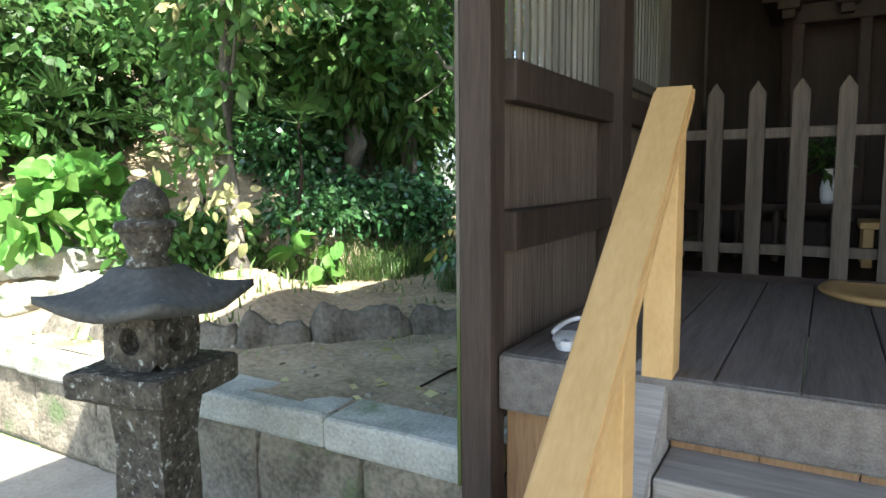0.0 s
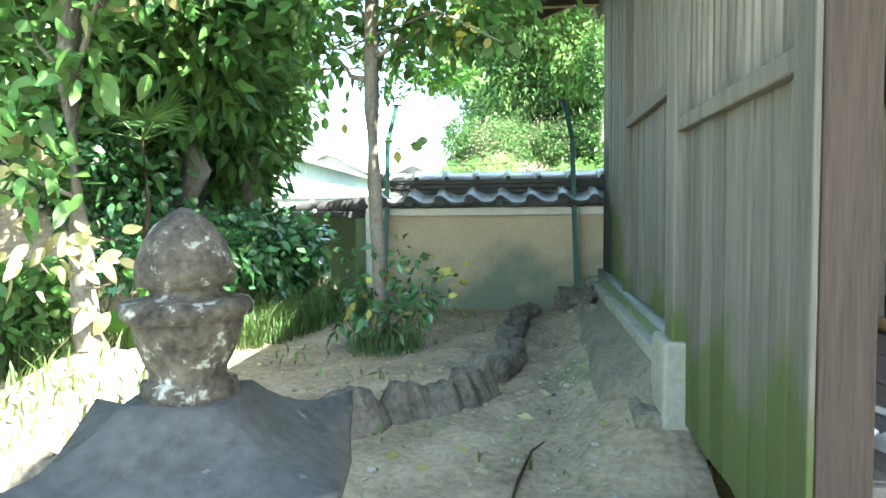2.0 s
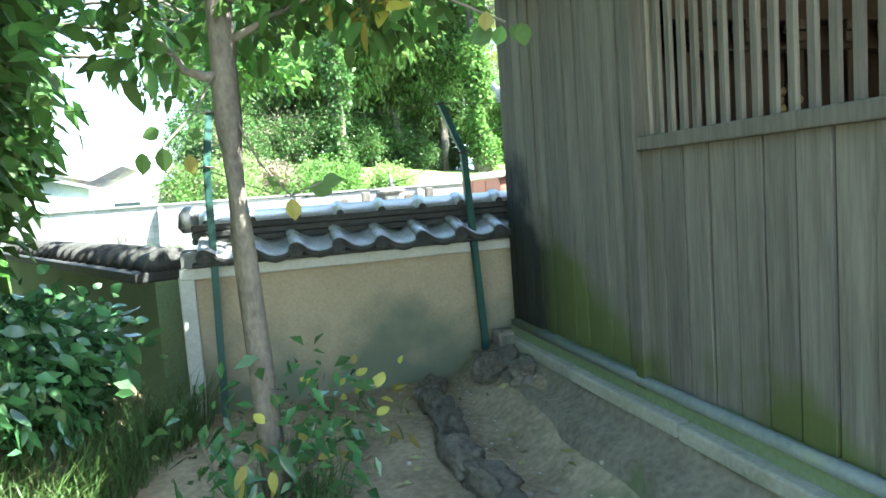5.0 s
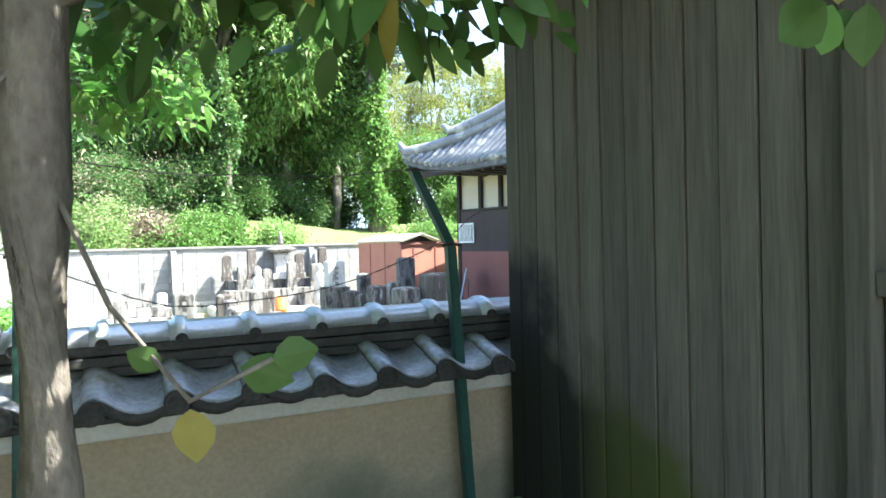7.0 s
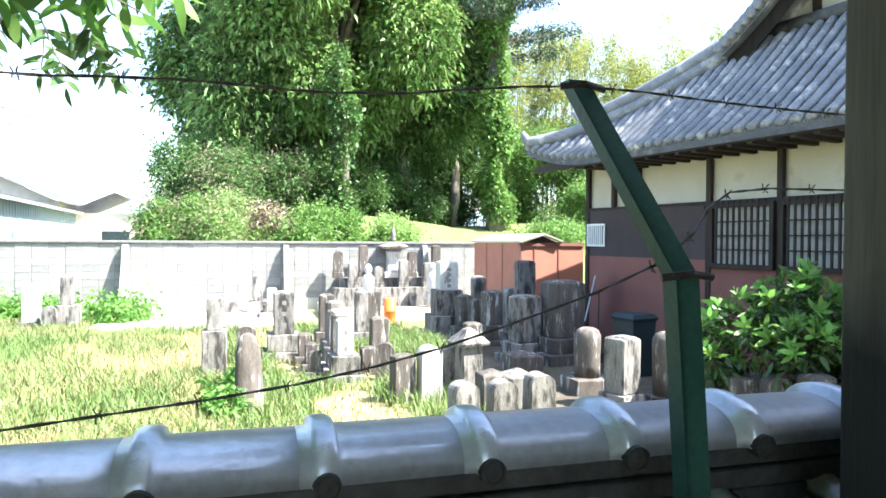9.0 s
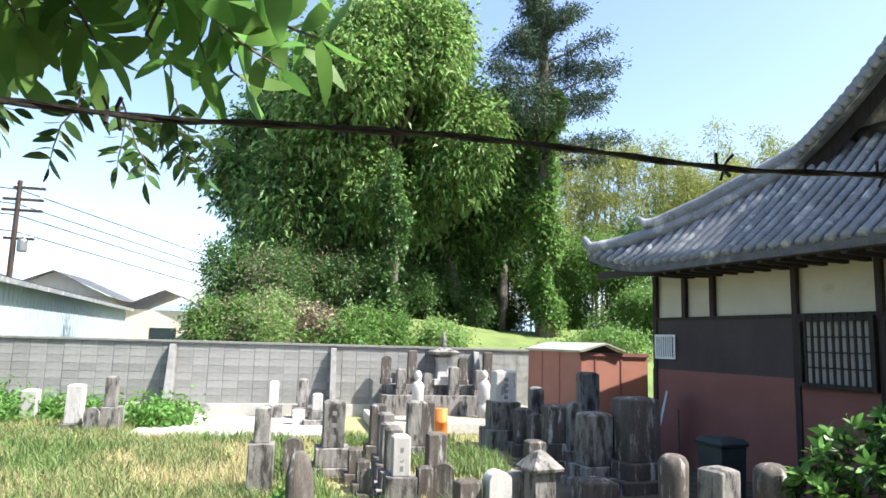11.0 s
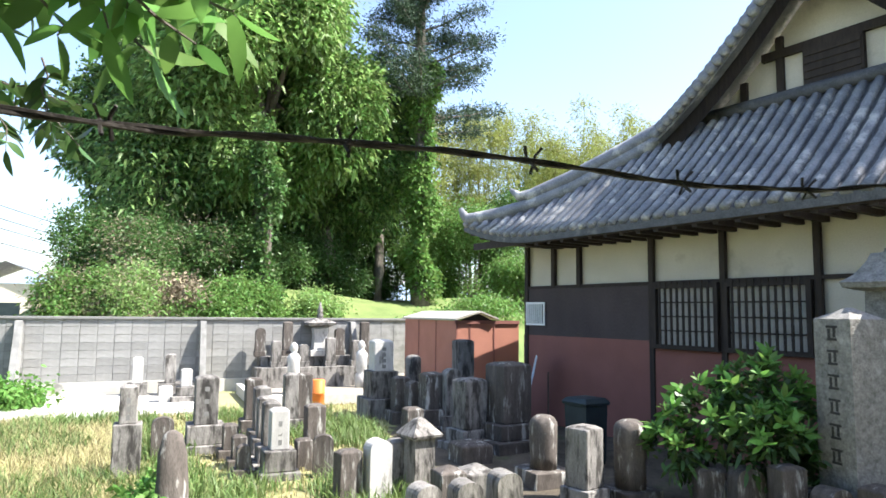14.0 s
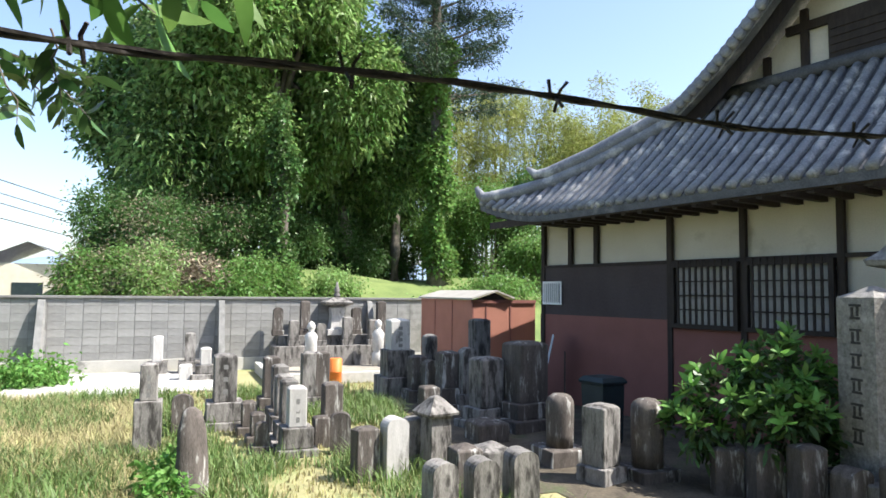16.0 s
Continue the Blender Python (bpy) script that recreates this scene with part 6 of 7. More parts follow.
def blobs_round(r, cx, cy, cz, rx, ry, rz, n, k=0.5):
    out = []
    for i in range(n):
        d = r.normal(size=3)
        d /= np.linalg.norm(d)
        s = k * r.uniform(0.7, 1.15)
        out.append((cx + d[0] * rx * (1 - s * 0.6), cy + d[1] * ry * (1 - s * 0.6), cz + d[2] * rz * (1 - s * 0.6), rx * s, ry * s, rz * s))
    return out


r = np.random.default_rng(11)
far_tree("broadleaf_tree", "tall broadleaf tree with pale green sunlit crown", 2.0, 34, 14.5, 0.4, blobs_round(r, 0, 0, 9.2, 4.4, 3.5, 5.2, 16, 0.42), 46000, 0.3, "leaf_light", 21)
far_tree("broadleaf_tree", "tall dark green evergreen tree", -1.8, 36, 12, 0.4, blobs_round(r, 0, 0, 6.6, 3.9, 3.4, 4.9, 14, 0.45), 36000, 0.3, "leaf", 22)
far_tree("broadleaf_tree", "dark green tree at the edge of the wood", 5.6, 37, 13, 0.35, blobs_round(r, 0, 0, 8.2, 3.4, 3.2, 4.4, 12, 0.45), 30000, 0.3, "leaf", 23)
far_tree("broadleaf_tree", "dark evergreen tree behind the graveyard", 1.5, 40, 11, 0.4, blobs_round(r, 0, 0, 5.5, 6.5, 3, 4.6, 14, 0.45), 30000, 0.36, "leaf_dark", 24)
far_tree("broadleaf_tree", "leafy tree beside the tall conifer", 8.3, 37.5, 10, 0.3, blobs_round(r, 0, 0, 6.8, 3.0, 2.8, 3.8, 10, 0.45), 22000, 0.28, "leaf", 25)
# conifer wrapped in ivy
conx, cony = 9.0, 33.5
con = thing("conifer_tree", "tall conifer with an ivy-covered trunk", "tree", pose(conx, cony, far_bank(conx, cony) - 0.1))
part("trunk", limbs([(0, 0, 0), (0.05, 0, 6), (-0.1, 0, 12), (0, 0, 18)], [0.48, 0.36, 0.24, 0.05], []), M["bark"], con, "", True)
cb, cbr = [], []
rc = np.random.default_rng(31)
for k in range(46):
    z = 8.0 + 9.8 * k / 46
    reach = 4.1 * (1 - (z - 8.0) / 12.5) * rc.uniform(0.6, 1.1)
    a = rc.uniform(0, 6.28)
    e = (reach * math.cos(a), reach * math.sin(a), z + 0.25 * reach)
    cbr.append((bend_line(rc, (0, 0, z - 0.2), e, 3, 0.06), [0.07, 0.05, 0.035, 0.015]))
    for u in (0.3, 0.5, 0.7, 0.85, 1.0):
        cb.append((e[0] * u, e[1] * u, z - 0.2 + (e[2] - z + 0.2) * u, 0.5, 0.5, 0.2))
bm = bmesh.new()
for pts, rad in cbr:
    tube(bm, pts, rad, 5)
tagged(part("branch_work", bm, M["bark"], con), kind="stuff")
leaves("needles", con, cb, 42000, 0.2, M["conifer_leaf"], 32, shell=0.1, clump=0.16, clump_n=10, wide=0.22, droop=0.1)
leaves("ivy", con, [(0.25 * math.sin(z * 1.9), 0, z, 0.5 + 0.28 * math.sin(z * 1.3 + 1), 0.6, 0.7) for z in np.arange(1.0, 11.0, 0.7)], 16000, 0.17, M["wood_leaf"], 33, shell=0.5, clump=0.12, clump_n=8, wide=0.8)
# trunk with ivy in the wood
ivy_t = thing("ivy_tree", "ivy-covered trunk standing in the wood", "tree", pose(1.7, 31.2, far_bank(1.7, 31.2) - 0.1))
part("trunk", limbs([(0, 0, 0), (0.1, 0, 4), (0, 0, 7.0)], [0.3, 0.22, 0.06], []), M["bark"], ivy_t, "", True)
leaves("ivy", ivy_t, [(0.2 * math.sin(z * 1.7), 0, z, 0.36 + 0.2 * math.sin(z * 1.5), 0.5, 0.6) for z in np.arange(0.6, 7.6, 0.6)], 7000, 0.15, M["wood_dark"], 35, shell=0.5, clump=0.12, clump_n=8, wide=0.8)
# bamboo
bam = thing("bamboo_grove", "yellow-green bamboo grove behind the temple roof", "bamboo", pose(17.0, 40.0, 2.0), "", "stuff")
rb = np.random.default_rng(41)
bm = bmesh.new()
bb = []
for k in range(95):
    x, y, h = rb.uniform(-7, 13), rb.uniform(-2.5, 5), rb.uniform(9.5, 12.5)
    tx, ty = rb.normal(size=2) * 0.7
    tube(bm, [(x, y, 0), (x + tx * 0.2, y + ty * 0.2, h * 0.6), (x + tx, y + ty, h)], [0.06, 0.045, 0.015], 5)
    for u in (0.45, 0.6, 0.75, 0.9, 1.0):
        bb.append((x + tx * u * u, y + ty * u * u, h * u, 0.8, 0.8, 0.7))
part("canes", bm, M["bamboo_leaf"], bam)
leaves("foliage", bam, bb, 100000, 0.24, M["bamboo_leaf"], 42, shell=0.15, clump=0.2, clump_n=10, wide=0.2)
far_tree("broadleaf_tree", "small dark tree on the skyline", 24.0, 46, 9.5, 0.3, blobs_round(r, 0, 0, 7.2, 2.4, 2.2, 2.8, 8, 0.5), 9000, 0.3, "leaf_dark", 26)
# understory
# back bushes take dark leaves: shade under the canopy is put into the colour
for i, (x, y, w, h, m, lab) in enumerate([(-3.9, 28.3, 1.3, 2.3, "leaf", "leafy green bush behind the block wall"), (-2.4, 28.0, 1.5, 2.4, "leaf_light", "pale flowering bush behind the block wall"), (-1.0, 28.9, 1.2, 2.0, "dry_leaf", "dry twiggy bush behind the block wall"), (-0.4, 28.4, 1.4, 1.7, "leaf", "green bush behind the block wall"), (0.6, 29.2, 1.5, 1.8, "leaf", "leafy bush behind the block wall"), (-3.6, 32, 1.8, 3.6, "leaf_dark", "dark vine-covered bush behind the wall"), (3.0, 30.5, 1.3, 1.3, "leaf_light", "leafy green bush on the bank"), (-3.0, 31.2, 2.0, 3.0, "leaf_dark", "tall bush on the bank"), (-1.6, 31.5, 2.2, 3.2, "leaf_dark", "dark bush on the bank"), (1.6, 34, 2.2, 2.6, "leaf_dark", "dark bush under the trees"), (5.0, 37, 2.4, 2.6, "leaf_dark", "dark bush under the trees"), (11.5, 31, 2.2, 0.9, "leaf", "bright low plants on the bank"), (8.2, 29.5, 1.6, 0.5, "leaf", "bright low plants on the bank"), (13, 36, 3, 4.5, "leaf", "leafy bush beside the bamboo"), (16.5, 37.0, 3.0, 5.5, "leaf_dark", "dark bush beside the bamboo"), (14.2, 33.0, 1.8, 2.6, "leaf", "leafy bush on the bank"), (9.6, 40.5, 3.2, 4.6, "leaf_dark", "dark bush under the trees"), (6.6, 40.5, 2.6, 4.2, "leaf", "leafy bush under the trees"), (11.6, 38.5, 2.2, 3.4, "leaf", "leafy bush under the trees"), (-9.4, 22.4, 1.6, 0.8, "leaf_bright", "low green weeds at the wall"), (-7.0, 23.4, 1.1, 0.35, "leaf_bright", "low green weeds at the wall"), (-5.0, 22.6, 0.7, 0.3, "leaf_bright", "low green weeds at the wall")]):
    rr = np.random.default_rng(100 + i)
    z0 = far_bank(x, y) if y > 25 else 0.0
    ob = thing("bush", lab, "bush", pose(x, y, z0 - 0.05))
    bl = blobs_round(rr, 0, 0, h * 0.5, w, w * 0.8, h * 0.55, 9, 0.5)
    part("branching_stem", limbs([(0, 0, 0), (0, 0, h * 0.5)], [0.07, 0.02], [(bend_line(rr, (0, 0, 0.1), b[:3], 3, 0.1), [0.04, 0.03, 0.02, 0.01]) for b in bl]), M["bark"], ob)
    far = {"leaf_light": "wood_light", "leaf": "wood_leaf", "leaf_dark": "wood_dark"}.get(m, m) if y > 25 else m
    leaves("foliage", ob, bl, int(4000 + 2200 * w * h), 0.13, M[far], 200 + i, shell=0.45, clump=0.22, clump_n=35)
    if y < 32 and h > 2 and m != "dry_leaf":
        leaves("dry_vines", ob, bl[:5], 3600, 0.13, M["dry_leaf"], 260 + i, shell=0.9, clump=0.25, clump_n=40, wide=0.2)


# ---- grasses ----
def blades(name, label, count, area, height, m, seed, keep=None, wide=0.02, lean=0.35, zf=None):
    rg = np.random.default_rng(seed)
    x, y = rg.uniform(area[0], area[1], count), rg.uniform(area[2], area[3], count)
    if keep is not None:
        ok = np.array([keep(a, b) for a, b in zip(x, y)])
        x, y = x[ok], y[ok]
    n = len(x)
    z = np.array([zf(a, b) for a, b in zip(x, y)]) if zf else np.zeros(n)
    h = height * rg.uniform(0.45, 1.15, n)
    a = rg.uniform(0, 2 * np.pi, n)
    w = wide * rg.uniform(0.7, 1.3, n)
    ln = lean * h * rg.uniform(0.2, 1.4, n)
    base = np.stack([x, y, z - 0.02], 1)
    side = np.stack([-np.sin(a), np.cos(a), np.zeros(n)], 1) * (w / 2)[:, None]
    out = np.stack([np.cos(a), np.sin(a), np.zeros(n)], 1)
    mid = base + out * (ln * 0.3)[:, None] + np.array([0, 0, 1]) * (h * 0.62)[:, None]
    tip = base + out * ln[:, None] + np.array([0, 0, 1]) * h[:, None]
    v = np.stack([base - side, base + side, mid + side * 0.8, mid - side * 0.8, tip], 1)
    me = bpy.data.meshes.new(name)
    me.vertices.add(5 * n)
    me.vertices.foreach_set("co", v.reshape(-1))
    idx = np.arange(5 * n).reshape(n, 5)
    tri = np.concatenate([idx[:, [0, 1, 2]], idx[:, [0, 2, 3]], idx[:, [3, 2, 4]]], 1).reshape(-1)
    me.loops.add(9 * n)
    me.loops.foreach_set("vertex_index", tri)
    me.polygons.add(3 * n)
    me.polygons.foreach_set("loop_start", np.arange(0, 9 * n, 3))
    me.update(calc_edges=True)
    me.materials.append(M[m])
    return tagged(new(name, me), label, "grass", "", "stuff")


def in_field(x, y):
    if -5.3 < x < 4.1 and y > 20.5:
        return False
    k = noise.noise((x * 0.5, y * 0.5, 7))
    if bare_patch(x, y) and k < 0.3:
        return False
    return (x < -0.9 - 0.12 * (y - 12) or k > 0.05) and x < 2.2 + k


def dense(x, y):
    return in_field(x, y) and x < -1.6 - 0.1 * (y - 10)


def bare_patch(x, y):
    """Inside the bare ground before the temple, where shade is put into the earth colour."""
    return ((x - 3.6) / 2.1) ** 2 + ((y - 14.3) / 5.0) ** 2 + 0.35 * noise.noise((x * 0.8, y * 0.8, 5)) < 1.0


# patch of bare earth with the temple-side shade painted into it
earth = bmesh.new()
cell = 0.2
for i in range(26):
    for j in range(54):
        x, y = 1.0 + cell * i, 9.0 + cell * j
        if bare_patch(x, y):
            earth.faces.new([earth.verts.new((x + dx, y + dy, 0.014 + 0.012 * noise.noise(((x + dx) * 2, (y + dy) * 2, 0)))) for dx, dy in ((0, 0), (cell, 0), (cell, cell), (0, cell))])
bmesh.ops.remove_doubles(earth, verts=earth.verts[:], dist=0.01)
structure("grave_ground", earth, M["grave_earth"], "bare earth among the graves, darkened with painted shade", True)
blades("dry_grass", "straw-coloured grass of the graveyard", 120000, (-13, 0.5, 9.5, 22.5), 0.22, "grass_dry", 51, lambda x, y: dense(x, y) and noise.noise((x * 0.45, y * 0.45, 12)) > -0.28, 0.011, 1.0)
blades("green_grass", "green weeds among the graves", 95000, (-13, 3.0, 9.5, 23), 0.27, "grass", 52, lambda x, y: in_field(x, y) and (noise.noise((x * 0.6, y * 0.6, 3)) > -0.1 or noise.noise((x * 0.45, y * 0.45, 12)) < -0.1), 0.016, 0.9)
blades("short_grass", "short dry turf between the graves", 26000, (-3, 5, 9, 21), 0.1, "grass_dry", 53, lambda x, y: not bare_patch(x, y), 0.02)
blades("wall_grass", "long green grass along the foot of the bank", 13000, (-4.6, -2.6, 3.2, 5.45), 0.3, "shade_grass", 54, lambda x, y: -0.15 < x - bank_edge(y) < 0.3, 0.007, 1.1, terrace_z)
blades("tuft", "long grass tuft around the young tree", 1500, (-2.75, -1.85, 3.95, 4.75), 0.24, "shade_grass", 55, lambda x, y: (x + 2.27) ** 2 + (y - 4.3) ** 2 < 0.05, 0.006, 1.2, terrace_z)
blades("weeds", "sparse small weeds on bare earth", 900, (-4.6, -1.2, 2.2, 5.4), 0.09, "grass", 56, lambda x, y: noise.noise((x * 1.3, y * 1.3, 9)) > 0.15, 0.012, 0.8, terrace_z)
blades("sunny_weeds", "bright weeds in the sunlit corner", 650, (-4.4, -2.9, 2.15, 3.4), 0.12, "grass", 57, lambda x, y: noise.noise((x * 1.6, y * 1.6, 4)) > 0.05, 0.014, 0.7, terrace_z)

# fallen leaves
rf = np.random.default_rng(61)
fp = np.stack([rf.uniform(-4.0, -1.05, 260), rf.uniform(2.1, 5.4, 260), np.zeros(260)], 1)
fp[:, 2] = [terrace_z(a, b) + 0.008 for a, b, _ in fp]
fw = np.stack([rf.normal(size=260), rf.normal(size=260), rf.normal(size=260) * 0.1], 1)
tagged(new("fallen_leaves", leaf_mesh("fallen_leaves", fp, fw, 0.055, M["leaf_pale"], 0.5, 0.0, rf)), "pale fallen leaves scattered on bare earth", "leaves", "", "stuff")
fp2 = np.stack([rf.uniform(-4.0, -1.0, 420), rf.uniform(2.1, 5.45, 420), np.zeros(420)], 1)
fp2[:, 2] = [terrace_z(p, q) + 0.006 for p, q, _ in fp2]
fw2 = np.stack([rf.normal(size=420), rf.normal(size=420), rf.normal(size=420) * 0.15], 1)
tagged(new("leaf_litter", leaf_mesh("leaf_litter", fp2, fw2, 0.04, M["dry_leaf"], 0.5, 0.0, rf)), "brown leaf litter scattered on bare earth", "leaves", "", "stuff")
pb = bmesh.new()
rpb = random.Random(3)
for k in range(320):
    x, y = rpb.uniform(-4.0, -0.98), rpb.uniform(2.1, 5.45)
    s = rpb.uniform(0.006, 0.02)
    if k % 2:
        x, s = -1.3 - 0.02 * math.sin(y * 3) + rpb.gauss(0, 0.035), s * 0.6
    bmesh.ops.create_icosphere(pb, subdivisions=1, radius=s, matrix=pose(x, y, terrace_z(x, y) + s * 0.2, 0, 0, rpb.uniform(0, 180)) @ Matrix.Diagonal((1.3, 1, 0.6, 1)))
tagged(new("pebbles", mesh_of("pebbles", pb, M["dirt"], True)), "small stones and clods on bare earth", "stones", "", "stuff")
twig = thing("fallen_twig", "thin dark twig lying on bare earth", "twig", None, "", "", tube(bmesh.new(), [(-1.5, 2.38, terrace_z(-1.5, 2.38) + 0.008), (-1.475, 2.6, terrace_z(-1.475, 2.6) + 0.012), (-1.43, 2.86, terrace_z(-1.43, 2.86) + 0.008), (-1.38, 2.9, terrace_z(-1.38, 2.9) + 0.03)], [0.004, 0.006, 0.005, 0.003], 6), M["dark_wood"])


# ---- near trees and bank planting ----
def leafy_tree(label, x, y, tpts, trad, branch_ends, blobs, count, size, m, seed, wide=0.5, clump=0.08, clump_n=6, extra=None, shell=0.2):
    z0 = terrace_z(x, y) - 0.05
    ob = thing("young_tree", label, "tree", pose(x, y, z0))
    r = np.random.default_rng(seed)
    br = [(bend_line(r, a, b, 4, 0.015), [ra, ra * 0.8, ra * 0.6, ra * 0.4, ra * 0.2]) for a, b, ra in branch_ends]
    bm = limbs(tpts, trad, br, 12)
    part("trunk", rough(bm, 0.006, 9), M["bark"], ob, "", True)
    leaves("crown", ob, blobs, count, size, M[m], seed, shell=shell, clump=clump, clump_n=clump_n, wide=wide, fine=True)
    if extra:
        leaves("crown", ob, extra[0], extra[1], size, M[extra[2]], seed + 1, shell=shell, clump=clump, clump_n=clump_n, wide=wide, fine=True)
    return ob


# young tree before the tiled wall
# its topmost boughs are unseen, added to shade the green wall
leafy_tree("young tree with a bare grey trunk and leafy top", -2.32, 4.33,
           [(0.02, 0, 0), (0.0, 0.0, 0.5), (-0.02, 0.0, 1.1), (-0.03, 0.0, 1.5), (-0.02, 0, 2.0), (0.0, 0.02, 2.6), (0.05, 0.05, 3.4)],
           [0.05, 0.044, 0.042, 0.046, 0.044, 0.034, 0.012],
           [((-0.045, 0, 1.66), (-0.24, 0.03, 1.76), 0.024), ((-0.2, 0.03, 1.74), (-0.27, 0.0, 1.95), 0.012), ((-0.05, 0, 1.75), (0.6, -0.15, 2.05), 0.014), ((-0.04, 0, 2.0), (-0.5, 0.3, 2.5), 0.012), ((-0.03, 0, 2.2), (0.9, 0.1, 2.35), 0.011), ((0, 0, 2.4), (0.3, -0.5, 2.8), 0.014), ((0, 0, 2.3), (-0.4, -0.5, 2.6), 0.014), ((0.03, 0.04, 3.0), (0.55, 1.1, 3.6), 0.014), ((0.02, 0.04, 2.9), (-0.3, 0.5, 3.3), 0.012)],
           [(0.45, -0.05, 2.0, 0.42, 0.35, 0.16), (0.75, 0.15, 2.3, 0.45, 0.4, 0.22), (0.1, 0.2, 1.95, 0.3, 0.3, 0.15), (-0.35, 0.1, 1.85, 0.2, 0.25, 0.15), (-0.4, 0.2, 2.5, 0.5, 0.5, 0.35), (0.2, -0.3, 2.75, 0.7, 0.6, 0.35), (0.1, 0.1, 3.2, 0.8, 0.8, 0.4), (-0.3, -0.1, 2.1, 0.3, 0.3, 0.2), (0.3, -0.25, 2.3, 0.5, 0.3, 0.2), (0.3, 0.6, 3.5, 0.9, 0.7, 0.4), (0.6, 1.2, 3.7, 0.9, 0.7, 0.35), (-0.3, 0.4, 3.3, 0.7, 0.6, 0.4), (0.4, 0.05, 1.95, 0.5, 0.3, 0.14), (0.95, 0.3, 2.75, 0.5, 0.6, 0.2)],
           8200, 0.08, "leaf", 301, 0.5, 0.06, 5, ([(0.5, 0.0, 2.1, 0.5, 0.4, 0.25)], 150, "leaf_yellow"))
def hanging_leaf(ob, p, size, m, way=(0, 0, -1), wide=0.75):
    """One broad leaf with its stalk."""
    bm = bmesh.new()
    p, w = Vector(p), Vector(way).normalized()
    side = w.cross(Vector((0.35, 1, 0))).normalized()
    up = side.cross(w).normalized()
    prof = [(0, 0), (0.15, 0.3), (0.4, 0.5), (0.65, 0.44), (0.85, 0.22), (1, 0)]
    mid = [bm.verts.new(p + w * size * u) for u, k in prof]
    for s in (-1, 1):
        edge = [bm.verts.new(p + w * size * u + side * size * wide * k * s + up * size * 0.08 * k) for u, k in prof[1:-1]]
        ring = [mid[0], *edge, mid[-1]]
        for i in range(len(prof) - 1):
            f = [mid[i], ring[i], ring[i + 1], mid[i + 1]]
            f = [v for j, v in enumerate(f) if v not in f[:j]]
            if len(f) > 2:
                bm.faces.new(f)
    leaf = part("leaf", bm, M[m], ob)
    return leaf


yt = bpy.data.objects["young_tree"]
base = Vector((-2.32, 4.33, terrace_z(-2.32, 4.33) - 0.05))
for q, size, m, way in (((-2.17, 4.16, 1.82), 0.075, "leaf_yellow", (0.1, 0.1, -1)), ((-2.54, 4.02, 2.0), 0.075, "leaf", (0, 0.1, -1)), ((-2.48, 4.19, 1.985), 0.065, "leaf_yellow", (0.1, 0, -1)), ((-2.6, 4.05, 1.99), 0.07, "leaf", (-0.1, 0.2, -1)), ((-2.55, 4.1, 2.06), 0.06, "leaf", (-0.8, 0.2, -0.3)), ((-2.47, 4.1, 2.05), 0.05, "leaf", (0.6, -0.2, -0.2)), ((-2.1, 4.2, 1.86), 0.08, "leaf", (0.8, 0, -0.3)), ((-2.06, 4.18, 1.87), 0.07, "leaf", (0.9, 0.1, 0.1)), ((-2.2, 4.2, 1.87), 0.05, "leaf", (-0.5, 0, 0.3)), ((-1.56, 3.7, 2.27), 0.06, "leaf_bright", (-0.3, 0, -0.8)), ((-1.53, 3.72, 2.27), 0.06, "leaf", (0.7, 0, -0.4)), ((-1.6, 3.68, 2.26), 0.075, "leaf", (-0.7, 0.1, -0.5)), ((-1.5, 3.7, 2.28), 0.07, "leaf", (0.2, 0.2, -0.9)), ((-1.62, 3.66, 2.3), 0.06, "leaf_yellow", (-0.2, -0.2, -0.9))):
    hanging_leaf(yt, Vector(q) - base, size, m, way)
bm = bmesh.new()
for pts in (((-2.36, 4.33, 2.3), (-2.45, 4.2, 2.12), (-2.54, 4.02, 2.0)), ((-2.36, 4.33, 2.2), (-2.26, 4.25, 1.95), (-2.17, 4.16, 1.83), (-2.06, 4.18, 1.87)), ((-2.36, 4.33, 2.5), (-1.9, 3.95, 2.52), (-1.55, 3.7, 2.28))):
    tube(bm, [Vector(p) - base for p in pts], 0.004, 5)
part("twig", bm, M["bark"], yt)
